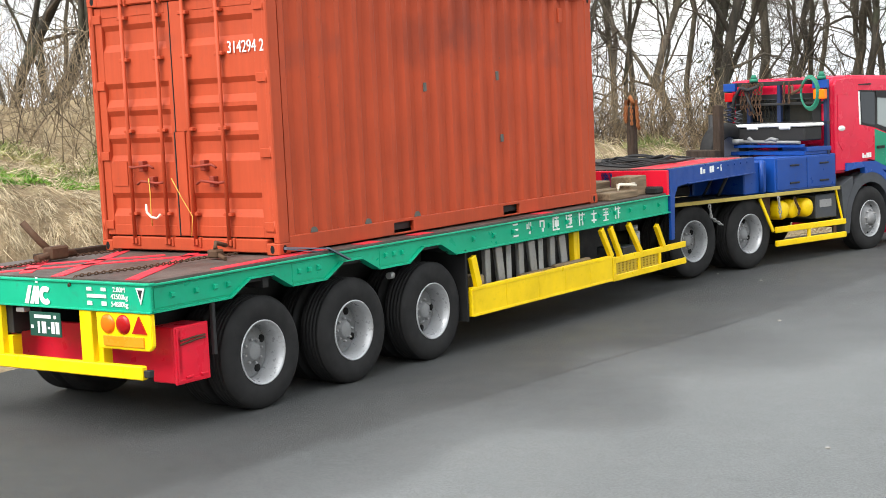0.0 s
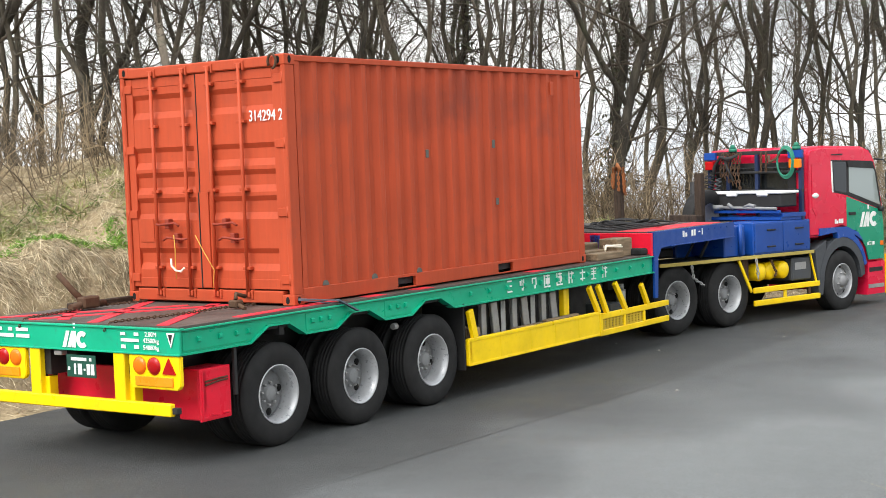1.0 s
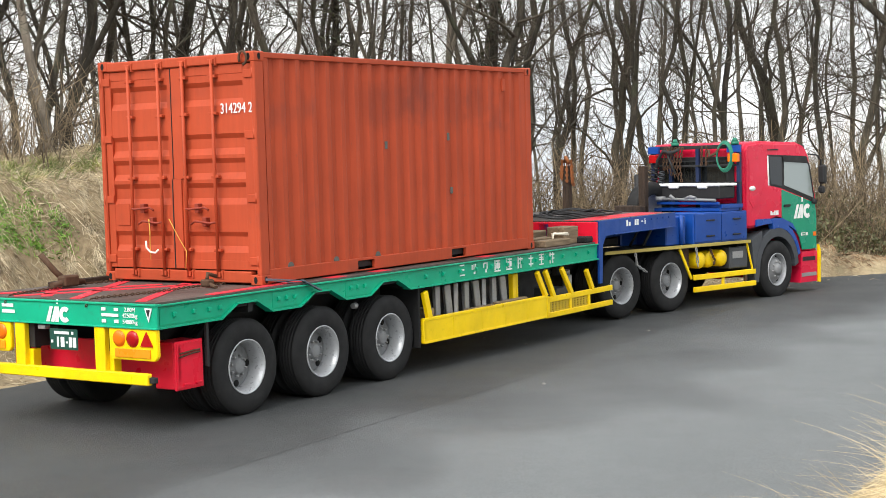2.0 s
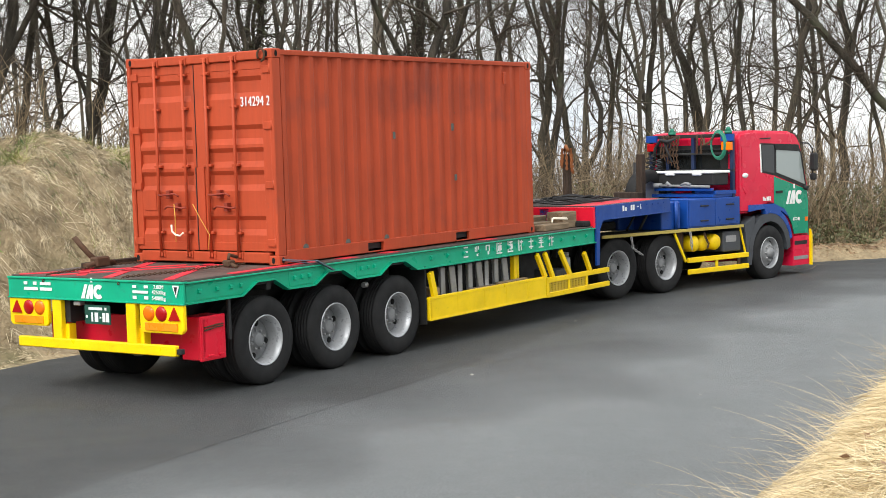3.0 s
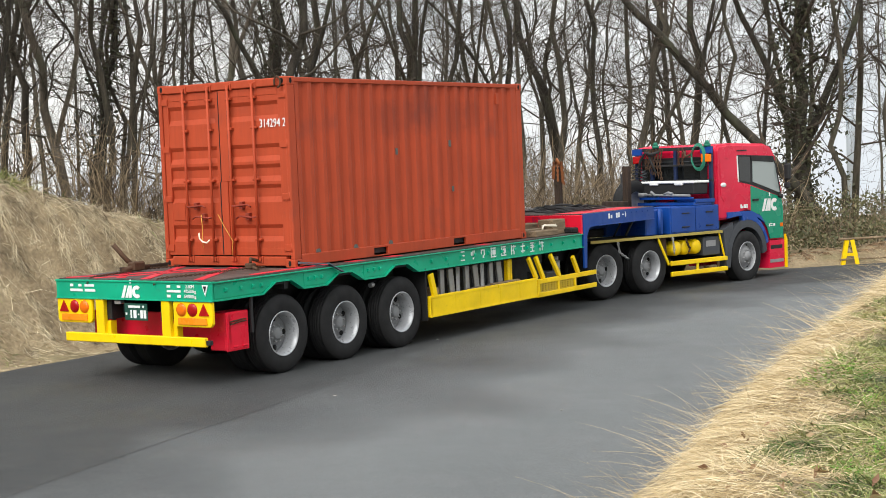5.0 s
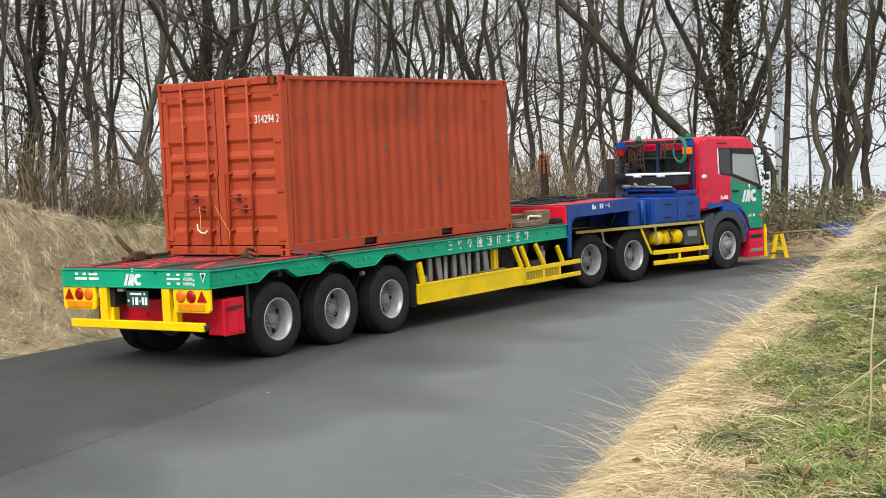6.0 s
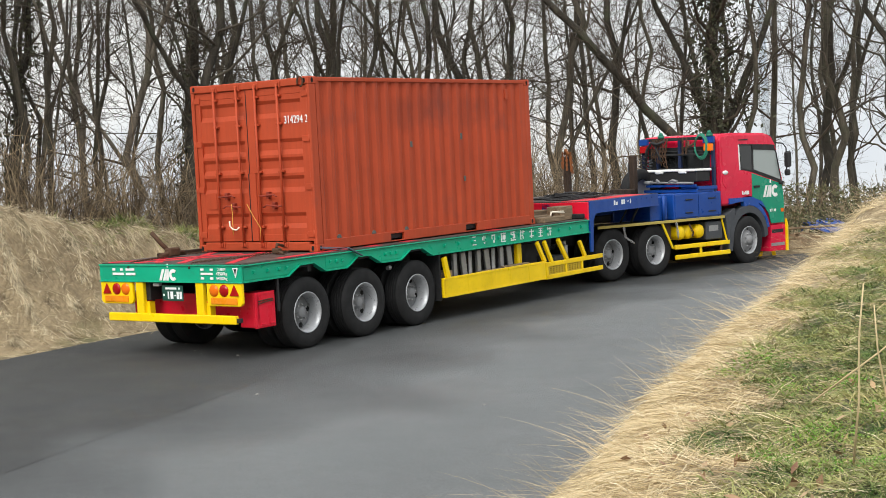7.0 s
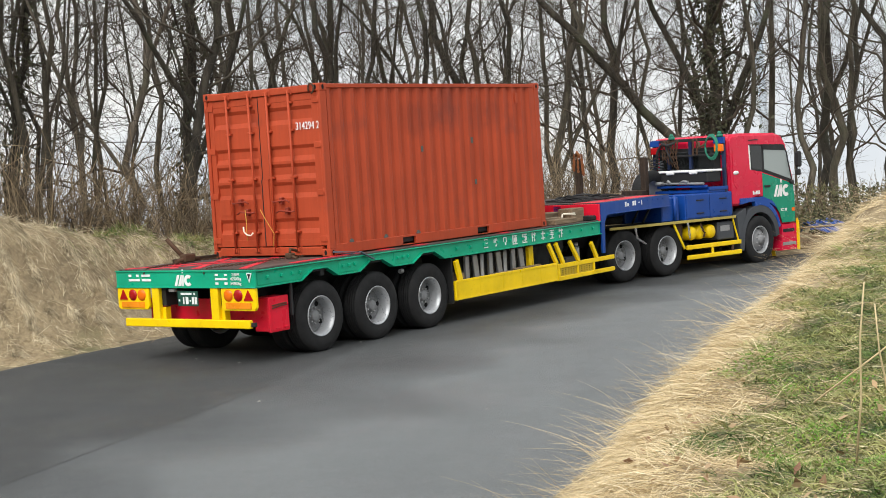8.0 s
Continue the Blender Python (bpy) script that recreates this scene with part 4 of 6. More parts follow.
        for dx, z0, z1, w in strokes[pick]:
            box(bm, sx + 0.1 + dx, sx + 0.1 + dx + w, -HW + 0.026, -HW + 0.036, 1.225 + (z0 - 1.195) * 1.25, 1.225 + (z1 - 1.195) * 1.25, 0)
        part("lettering_bar", bm, WHITE, root, "plain white painted bars")
    return root


# ---- loose things on the deck ----
def chain(bm, pts, r=0.014, k=1.0):
    """A chain of flattened links along points."""
    pts = [Vector(p) for p in pts]
    n = 0
    for a, c in zip(pts, pts[1:]):
        d = (c - a)
        m = max(1, int(d.length / (0.055 * k)))
        ax = d.normalized()
        for i in range(m):
            p = a + d * (i + 0.5) / m
            side = ax.cross(Vector((0, 0, 1))).normalized() if n % 2 else ax.cross(ax.cross(Vector((0, 0, 1)))).normalized()
            ring = [p + ax * 0.034 * k * math.cos(t) + side * 0.018 * k * math.sin(t) for t in [j * math.pi / 4 for j in range(9)]]
            rod(bm, ring, r * 0.7, 5)
            n += 1


def deck_things():
    made = []
    bm = bmesh.new()
    chain(bm, [(-0.08, 0.85, 1.37), (-0.75, 0.95, 1.375), (-1.80, 0.80, 1.36), (-1.90, 0.79, 1.28)], 0.0095, 0.62)
    made.append(solid("lashing_chain", bm, RUST, "rusty lashing chain stretched over the trailer deck", "chain", "lashing chains"))
    bm = bmesh.new()
    chain(bm, [(-0.08, -0.75, 1.37), (-0.45, -0.70, 1.375), (-1.2, -0.62, 1.365), (-1.80, -0.45, 1.36), (-1.90, -0.45, 1.28)], 0.0095, 0.62)
    made.append(solid("lashing_chain", bm, RUST, "rusty lashing chain stretched over the trailer deck", "chain", "lashing chains"))
    bm = bmesh.new()
    rod(bm, [(-0.85, 0.95, 1.40), (-0.95, 1.05, 1.55), (-1.05, 1.16, 1.74)], 0.034, 8)
    rod(bm, [(-0.62, 0.93, 1.40), (-0.85, 0.95, 1.42), (-1.1, 0.93, 1.39)], 0.035, 8)
    box(bm, -0.95, -0.72, 0.88, 1.02, 1.36, 1.49, 0.02)
    made.append(solid("load_binder", bm, RUST, "rusty lever load binder on a deck chain", "load binder", "load binders"))
    bm = bmesh.new()
    box(bm, -0.42, -0.30, -0.80, -0.68, 1.36, 1.44, 0.015)
    rod(bm, [(-0.36, -0.74, 1.44), (-0.33, -0.72, 1.50), (-0.20, -0.73, 1.46)], 0.022, 8)
    rod(bm, [(-0.36, -0.75, 1.40), (-0.42, -0.92, 1.36)], 0.022, 8)
    made.append(solid("load_binder", bm, RUST, "rusty lever load binder near the container corner", "load binder", "load binders"))
    part_long = boxes((-0.9, 0.05, 1.16, 1.23, 1.346, 1.41), bev=0.01)
    made.append(solid("timber_batten", part_long, DARKWOOD, "dark timber batten lying beside the container", "timber"))
    bm = bmesh.new()
    for k in range(2):
        beam(bm, (0.05, -1.25 - 0.0 * k, 1.42 - 0.012 * k), (0.52 + 0.1 * k, -1.41, 1.365 - 0.05 * k), 0.05, 0.012, 0)
    beam(bm, (0.48, -1.41, 1.375), (0.72, -1.475, 1.24), 0.06, 0.014, 0)
    made.append(solid("ratchet_strap", bm, STRAP, "blue-grey ratchet strap hanging over the deck edge", "strap"))
    for k, (x, y, z, l, w, h) in enumerate(((6.25, -1.30, 1.346, 0.75, 0.22, 0.10), (6.35, -1.05, 1.346, 0.9, 0.2, 0.12), (6.95, -1.22, 1.346, 0.45, 0.30, 0.26), (6.30, -0.75, 1.346, 0.95, 0.22, 0.20), (6.3, -0.4, 1.346, 0.8, 0.2, 0.25), (6.2, 0.3, 1.346, 0.9, 0.25, 0.2))):
        made.append(solid("timber_block", boxes((x, x + l, y, y + w, z, z + h), bev=0.012), TIMBER, "weathered timber dunnage block on the trailer deck", "timber", "dunnage blocks"))
    bm = bmesh.new()
    for k in range(5):
        rod(bm, [(6.55 + 0.1 * k, -1.25 + 0.06 * k, 1.47 + 0.01 * k), (6.7 + 0.1 * k, -1.18 + 0.05 * k, 1.52), (6.95 + 0.06 * k, -1.3 + 0.05 * k, 1.50 + 0.02 * (k % 2))], 0.014, 6)
    made.append(solid("rope_tangle", bm, WROPE, "tangled pale ropes on timber blocks", "rope"))
    made.append(solid("rubber_chock", boxes((7.35, 7.58, -1.38, -1.10, 1.346, 1.44), bev=0.02), RUBBER, "black rubber wheel chock on the deck", "chock"))
    # posts on the gooseneck
    bm = bmesh.new()
    box(bm, 9.24, 9.37, -0.06, 0.06, 1.684, 2.50, 0.015)
    box(bm, 9.14, 9.47, -0.16, 0.16, 1.684, 1.72, 0.008)
    made.append(solid("stanchion", bm, DARKWOOD, "dark upright post on the gooseneck", "post"))
    bm = bmesh.new()
    for k in range(7):
        a = k * 0.9
        p = Vector((9.305 + 0.08 * math.cos(a), 0.0 + 0.09 * math.sin(a), 2.50))
        chain(bm, [p + Vector((0, 0, 0.10)), p, p + Vector((0.02 * math.cos(a), 0.02 * math.sin(a), -0.13 - 0.035 * k))], 0.018, 0.8)
    rod(bm, [(9.26, -0.06, 2.54), (9.28, 0.0, 2.64), (9.34, 0.06, 2.56)], 0.03, 7)
    made.append(solid("draped_chain", bm, RUSTOR, "orange-rusted chains draped over a post top", "chain"))
    bm = bmesh.new()
    for k in range(7):
        r = 0.55 - 0.04 * k
        rod(bm, [(8.6 + 1.2 * r * math.cos(a) + 0.04 * k, -0.35 + 1.1 * r * math.sin(a) - 0.05 * (k % 3), 1.70 + 0.012 * k + 0.02 * math.sin(3 * a + k)) for a in [j * math.pi / 10 for j in range(21)]], 0.014, 6)
    rod(bm, [(8.2, -0.8, 1.70), (8.7, -1.1, 1.72), (9.5, -0.9, 1.71), (10.0, -0.2, 1.73)], 0.016, 6)
    made.append(solid("wire_rope", bm, BLACK, "dark coiled wire rope on the gooseneck", "cable"))
    return made


# ---- the tractor ----
NAVY = paint("navy_rack_paint", (0.008, 0.018, 0.06), 0.5, amount=0.5)


def tractor():
    root = thing("tractor_unit", "red, green and blue three-axle lorry tractor with yellow side rails", "lorry")
    for y in (-0.43, 0.43):
        part("chassis_rail", boxes((-1.1, 5.2, y - 0.05, y + 0.05, 0.72, 1.02)), BLACK, root)
    for x in (-0.28, 1.045):
        bm = bmesh.new()
        rod(bm, [(x, -0.95, 0.51), (x, 0.95, 0.51)], 0.09, 12)
        rod(bm, [(x, -0.22, 0.51), (x, 0.22, 0.51)], 0.24, 14)
        part("axle", bm, BLACK, root)
        for y in (-1.03, -0.71, 1.03, 0.71):
            WHEELS.append((wheel(DISH, root, pose(x, y, WHEEL_R), y < -1), x, y, WHEEL_R, 1))
    for y in (-1.10, 0.78):
        WHEELS.append((wheel(FRONT, root, pose(4.17, y, WHEEL_R, 0, 0, 0 if y < 0 else 180)), 4.17, y, WHEEL_R, 1 if y < 0 else -1))
    part("front_axle", boxes((4.1, 4.28, -0.95, 0.68, 0.42, 0.55)), BLACK, root)
    part("fifth_wheel", boxes((-0.55, 0.5, -0.5, 0.5, 1.12, 1.28), bev=0.03), BLACK, root)
    # platform over the rear wheels
    for s in (-1, 1):
        ya, yb = sorted((s * 1.25, s * 0.45))
        plat = part("wheel_platform", boxes((-0.78, 3.3, ya, yb, 1.075, 1.10), bev=0.003), BLACK, root)
        e0, e1 = sorted((s * 1.255, s * 1.235))
        part("platform_edge", boxes((-0.80, 3.3, e0, e1, 1.055, 1.11), bev=0.003), paint("dull_yellow_edge", (0.42, 0.33, 0.08), 0.6, amount=0.7) if s < 0 else YELLOW, plat)
        for x, tail in ((-0.05, 0.30), (1.62, 0.05)):
            bm = bmesh.new()
            chain(bm, [(x, s * 1.27, 1.05), (x + 0.03, s * 1.28, 0.85), (x + tail, s * 1.27, 0.72)], 0.016)
            part("hanging_chain", bm, STEEL, root)
    # blue boxes
    tb = part("tool_locker", boxes((1.62, 3.23, -1.22, -0.55, 1.105, 1.635), bev=0.012), BLUE, root)
    for a, c in ((1.65, 2.42), (2.44, 3.20)):
        d = part("locker_door", boxes((a, c, -1.235, -1.22, 1.14, 1.61), bev=0.004), BLUE, tb)
        for z in (1.22, 1.49):
            part("locker_latch", boxes((a + 0.32, a + 0.56, -1.255, -1.235, z, z + 0.025)), BLACK, d)
    part("blue_bulkhead", boxes((0.95, 1.50, -1.15, -0.5, 1.105, 1.60), (0.55, 3.1, -0.5, 0.9, 1.105, 1.40), bev=0.02), BLUE, root)
    bm = bmesh.new()
    rod(bm, [(1.33, -1.18, 1.10), (1.33, -1.18, 1.62)], 0.035, 10)
    part("air_line", bm, BLUE, root)
    bm = bmesh.new()
    rod(bm, [(0.5, -1.0, 1.12), (0.62, -1.05, 1.35), (0.9, -0.9, 1.45), (1.0, -0.6, 1.5)], 0.025, 8)
    part("air_line", bm, BLACK, root)
    bm = bmesh.new()
    rod(bm, [(0.4, -0.8, 1.12), (0.5, -0.9, 1.38), (0.75, -0.6, 1.42), (1.0, -0.3, 1.45)], 0.02, 8)
    part("air_line", bm, BLACK, root)
    # tanks and guards
    for x, m, l in ((1.88, YELLOW, -1.18), (2.20, YELLOW, -1.15), (2.53, YELLOW, -1.18)):
        bm = bmesh.new()
        lathe(bm, [(0.0, l - 0.03), (0.08, l - 0.025), (0.13, l), (0.148, l + 0.04), (0.148, -0.7), (0.0, -0.68)], 24, (x, 0, 0.82))
        part("air_tank", bm, m, root, "yellow compressed-air tank")
    bm = bmesh.new()
    chain(bm, [(2.12, -1.21, 1.0), (2.17, -1.215, 0.90), (2.25, -1.215, 0.80), (2.20, -1.215, 0.72)], 0.016)
    part("tank_chain", bm, RUST, root, "rusty hanging chain")
    part("tank_bracket", boxes((1.40, 1.62, -1.12, -0.7, 0.66, 1.05)), RUST, root)
    bat = part("battery_box", boxes((2.72, 3.28, -1.20, -0.7, 0.62, 1.0), bev=0.02), PLASTIC, root)
    part("box_label", boxes((2.80, 3.12, -1.206, -1.20, 0.80, 0.92), bev=0), STEEL, bat)
    for s in (-1, 1):
        ya, yb = sorted((s * 1.24, s * 1.19))
        guard = part("side_rail", boxes((1.62, 3.48, ya, yb, 0.49, 0.58), bev=0.008), YELLOW, root)
        part("lower_rail", boxes((1.63, 3.49, ya, yb, 0.28, 0.37), bev=0.008), YELLOW, guard)
        for x in (2.45, 3.15):
            part("rail_stay", boxes((x, x + 0.07, ya + 0.01, yb - 0.01, 0.36, 0.50)), YELLOW if x < 3 else RUST, guard)
        bm = bmesh.new()
        beam(bm, (1.22, s * 1.22, 1.05), (1.55, s * 1.22, 0.52), 0.03, 0.05)
        part("rail_brace", bm, YELLOW, guard)
        bm = bmesh.new()
        beam(bm, (3.22, s * 1.22, 1.05), (3.40, s * 1.22, 0.55), 0.03, 0.03)
        part("rail_brace", bm, YELLOW, guard)
    # rack behind the cab
    X = 3.02
    rack = part("load_rack", boxes((X, X + 0.07, -1.22, 0.74, 2.74, 2.81), (X, X + 0.07, -1.22, 0.74, 2.10, 2.15)), BLACK, root, "dark steel headache rack")
    for y in (-1.18, -0.30, 0.30, 0.70):
        part("rack_post", boxes((X, X + 0.07, y - 0.035, y + 0.035, 1.40, 2.76)), NAVY, rack)
    for y0, y1 in ((-1.26, -0.98), (0.52, 0.76)):
        part("lamp_bracket", boxes((X - 0.06, X + 0.0, y0, y1, 2.67, 2.80)), BLUE, rack)
        part("rack_lamp", boxes((X - 0.08, X - 0.01, y0 + 0.03, y1 - 0.03, 2.50, 2.65), bev=0.01), AMBER if y0 < 0 else REDLENS, rack)
    for y in (-1.12, 0.18):
        bm = bmesh.new()
        rod(bm, [(X, y, 2.81), (X, y, 2.86)], 0.075, 12)
        rod(bm, [(X, y, 2.86), (X, y, 2.93)], 0.06, 12, 0.03)
        part("beacon", bm, GROPE, rack, "small green marker lamp")
    bm = bmesh.new()
    for k in range(3):
        rod(bm, [(X - 0.06 - 0.02 * k, -0.95 + (0.17 - 0.01 * k) * math.cos(a), 2.60 + (0.27 - 0.02 * k) * math.sin(a)) for a in [j * math.pi / 9 for j in range(19)]], 0.016, 6)
    part("hose_coil", bm, GROPE, rack, "coiled green hose")
    for k in range(6):
        y = -0.02 + 0.075 * k
        bm = bmesh.new()
        chain(bm, [(X - 0.05, y, 2.78), (X - 0.07, y + 0.05, 2.45), (X - 0.05, y + 0.02, 2.15 + 0.04 * k)], 0.015)
        part("rack_chain", bm, RUST, rack, "rusty hanging chain")
    for k in range(2):
        bm = bmesh.new()
        chain(bm, [(X - 0.05, -0.45 - 0.1 * k, 2.78), (X - 0.07, -0.45 - 0.1 * k, 2.45)], 0.015)
        part("rack_chain", bm, RUST, rack, "rusty hanging chain")
    bm = bmesh.new()
    rod(bm, [(X - 0.05, 0.05, 2.74), (X - 0.12, 0.2, 2.68), (X - 0.1, 0.38, 2.72), (X - 0.14, 0.48, 2.55), (X - 0.1, 0.55, 2.2)], 0.03, 7)
    part("cable_loop", bm, BLACK, rack)
    bm = bmesh.new()
    rod(bm, [(X - 0.05, 0.35, 2.74), (X - 0.12, 0.2, 2.5), (X - 0.1, 0.1, 2.3)], 0.02, 7)
    part("cable_loop", bm, BLACK, rack)
    bm = bmesh.new()
    rod(bm, [(X - 0.05, -0.60, 2.72), (X - 0.13, -0.66, 2.60), (X - 0.10, -0.78, 2.66), (X - 0.09, -0.84, 2.74)], 0.026, 7)
    part("cable_loop", bm, RUST, rack)
    cb = part("tool_chest", boxes((X - 0.55, X - 0.08, -1.17, 0.12, 1.86, 2.08), bev=0.02), BLACK, root, "black tool chest")
    part("chest_lid", boxes((X - 0.58, X - 0.05, -1.20, 0.16, 2.08, 2.13), (X - 0.585, X - 0.3, -0.92, -0.70, 2.04, 2.12), (X - 0.585, X - 0.3, -0.30, -0.08, 2.04, 2.12), bev=0.02), WHITE, cb, "off-white chest lid")
    bm = boxes((X - 0.6, X + 0.10, -1.20, 0.8, 1.64, 1.70), (X - 0.65, X - 0.58, -1.20, 0.12, 1.76, 1.81), (X - 0.55, X + 0.1, -1.22, -0.75, 1.69, 1.76))
    part("rack_tray", bm, BLUE, root)
    bm = bmesh.new()
    rod(bm, [(X - 0.66, -1.16, 1.84), (X - 0.66, 0.12, 1.86)], 0.026, 10)
    rod(bm, [(X - 0.68, -0.2, 1.92), (X - 0.66, -0.3, 1.84)], 0.03, 8)
    rod(bm, [(X - 0.7, 0.1, 1.86), (X - 0.62, -0.05, 1.86)], 0.045, 10)
    rod(bm, [(X - 0.68, -0.75, 1.88), (X - 0.66, -0.62, 1.90), (X - 0.66, -0.52, 1.86)], 0.03, 8)
    part("jack_bar", bm, DISC, root)
    bm = bmesh.new()
    lathe(bm, [(0.28, -0.12), (0.31, -0.14), (0.42, -0.145), (0.49, -0.12), (0.505, -0.09), (0.505, 0.09), (0.49, 0.12), (0.42, 0.145), (0.31, 0.14), (0.28, 0.12), (0.28, -0.12)], 36, (2.26, 0.22, 0))
    for v in bm.verts:
        v.co = Vector((v.co.x, v.co.y + 0.0, v.co.z + 1.66))
    part("rack_stake", boxes((1.70, 1.83, -0.12, 0.02, 1.40, 2.46), (1.56, 1.80, -0.12, 0.45, 1.40, 1.76), bev=0.015), DARKWOOD, root, "dark timber stake")
    sp = part("spare_tyre", bm, RUBBER, root)
    bm = bmesh.new()
    lathe(bm, [(0.285, -0.10), (0.26, -0.03), (0.2, -0.01), (0.0, 0.0)], 28, (2.26, 0.22, 1.66))
    part("rim", bm, STEEL, sp)
    bm = bmesh.new()
    rod(bm, [(2.9, 0.95, 1.1), (2.9, 0.95, 2.3)], 0.07, 12)
    part("exhaust_stack", bm, BLACK, root)
    # coiled air lines between rack and gooseneck
    for k, (y, z0, z1, mat) in enumerate(((0.48, 2.45, 1.55, BLACK), (0.60, 2.40, 1.60, BLACK), (0.37, 2.35, 1.62, PLASTIC))):
        bm = bmesh.new()
        rod(bm, [(X - 0.16 + 0.055 * math.cos(a * 0.9) - 0.16 * a / 70, y + 0.055 * math.sin(a * 0.9), z0 + (z1 - z0) * a / 70) for a in range(71)], 0.012, 5)
        part("air_line", bm, mat, root, "black coiled air hose")
    part("rack_shelf", boxes((X - 0.02, X + 0.1, -1.15, 0.68, 2.42, 2.46), (X - 0.02, X + 0.1, 0.2, 0.62, 1.72, 2.08), bev=0.01), BLACK, rack)
    cab(root)
    return root


def cab(root):
    """The cab shell: a side outline with rounded edges, then paint fields, glass and trim on it."""
    W, FAR = 1.215, 0.87  # half widths about the frame on the near and the far side
    bm = bmesh.new()
    outline = [(3.20, 1.30), (3.18, 2.70), (3.27, 2.83), (3.65, 2.865), (4.9, 2.845), (5.18, 2.77), (5.30, 2.62), (5.55, 1.85), (5.60, 1.40), (5.60, 0.80), (5.02, 0.80), (4.92, 1.08), (4.62, 1.36), (4.19, 1.44), (3.70, 1.36), (3.55, 1.30)]
    prism(bm, outline, "y", -W, FAR)
    long_edges = [e for e in bm.edges if abs(e.verts[0].co.y - e.verts[1].co.y) < 1e-5]
    bmesh.ops.bevel(bm, geom=long_edges, offset=0.055, segments=4, affect="EDGES", clamp_overlap=True)
    for f in bm.faces:
        f.smooth = True
    shell = part("cab_shell", bm, CABRED, root)
    shell.modifiers.new("normals", "WEIGHTED_NORMAL")
    for s in (-1, 1):
        off = 0.0 if s < 0 else FAR - W

        def field(name, pts, mat, parent, out=0.006, thick=0.02, label="", bev=0.004):
            b2 = bmesh.new()
            half = W if s < 0 else FAR
            lo, hi = sorted((s * (half + out), s * (half + out - thick)))
            prism(b2, pts, "y", lo, hi, bev)
            return part(name, b2, mat, parent, label)
        door = field("door", [(4.36, 1.98), (5.50, 1.70), (5.545, 1.42), (5.54, 0.84), (5.05, 0.84), (4.96, 1.07), (4.66, 1.37), (4.36, 1.44)], CABGREEN, root, label="green painted cab door")
        field("door_window", [(4.44, 2.56), (5.18, 2.50), (5.27, 2.40), (5.43, 1.80), (4.44, 2.055)], SKYGLASS, door, 0.010, 0.014, "side window with the sky's brightness in its colour")
        field("window_frame", [(3.90, 2.62), (5.20, 2.585), (5.33, 2.40), (5.50, 1.74), (5.36, 1.74), (4.34, 2.005), (3.95, 2.06)], BLACK, door, 0.004, 0.02)
        field("quarter_window", [(3.94, 2.585), (4.36, 2.575), (4.36, 2.04), (3.99, 2.09)], DARKGLASS, shell, 0.009, 0.012)
        field("window_trim", [(3.885, 2.60), (3.925, 2.60), (3.955, 2.06), (3.915, 2.06)], WHITE, shell, 0.011, 0.012)
        field("sun_visor", [(4.36, 2.60), (5.22, 2.57), (5.20, 2.45), (4.40, 2.49)], BLACK, door, 0.022, 0.012)
        field("side_recess", [(3.30, 2.56), (3.62, 2.56), (3.66, 1.75), (3.42, 1.66), (3.30, 1.80)], CABRED, shell, 0.008, 0.02, bev=0.008)
        field("roof_gutter", [(3.9, 2.715), (4.25, 2.725), (4.25, 2.70), (3.9, 2.695)], BLACK, shell, 0.012, 0.02)
        b2 = bmesh.new()
        lathe(b2, [(0.0, -0.012), (0.08, -0.010), (0.09, 0.0)], 20)
        for v in b2.verts:
            v.co = Vector((3.40 + v.co.x * 1.1, s * (W + 0.012) + off + v.co.y, 2.02 + v.co.z * 0.5))
        part("badge", b2, WHITE, shell)
        field("lower_panel", [(5.03, 0.80), (5.57, 0.80), (5.57, 0.22), (4.98, 0.22), (5.02, 0.45)], CABRED, root, 0.0, 0.30)
        field("step_tread", [(5.03, 0.40), (5.54, 0.40), (5.54, 0.33), (5.03, 0.33)], STEEL, root, 0.006, 0.05)
        field("step_well", [(5.06, 0.70), (5.50, 0.70), (5.50, 0.62), (5.06, 0.62)], BLACK, root, 0.004, 0.02)
        field("corner_guard", [(5.60, 0.92), (5.66, 0.80), (5.66, 0.20), (5.60, 0.20)], YELLOW, root, 0.03, 0.05)
        # wheel arch, blue over dark grey
        arc = [(4.19 + 0.78 * math.cos(a), 0.60 + 0.80 * math.sin(a)) for a in [math.pi * k / 14 for k in range(15)]]
        field("wheel_arch", [p for p in arc[1:9]] + [(4.19 + 0.7 * math.cos(a), 0.60 + 0.68 * math.sin(a)) for a in [math.pi * k / 14 for k in range(8, 0, -1)]], CABBLUE, root, 0.03, 0.10)
        field("arch_lining", [(4.19 + 0.70 * math.cos(a), 0.60 + 0.69 * math.sin(a)) for a in [math.pi * k / 14 for k in range(15)]] + [(4.19 + 0.575 * math.cos(a), 0.55 + 0.575 * math.sin(a)) for a in [math.pi * k / 14 for k in range(14, -1, -1)]], PLASTIC, root, 0.024, 0.26)
        field("arch_top", [(3.50, 1.33), (3.50, 1.46), (4.34, 1.46), (4.70, 1.34), (4.85, 1.18), (4.60, 1.30), (4.19, 1.38), (3.80, 1.36)], CABBLUE, root, 0.026, 0.05)
        field("rear_flap", [(3.36, 1.10), (3.70, 1.25), (3.62, 0.55), (3.58, 0.33), (3.46, 0.33), (3.42, 0.6)], PLASTIC, root, 0.02, 0.25)
        field("door_handle", [(4.42, 1.70), (4.62, 1.70), (4.62, 1.655), (4.42, 1.655)], BLACK, door, 0.03, 0.03)
        field("turn_lamp", [(5.42, 1.16), (5.52, 1.16), (5.52, 1.08), (5.42, 1.08)], AMBER, door, 0.016, 0.02)
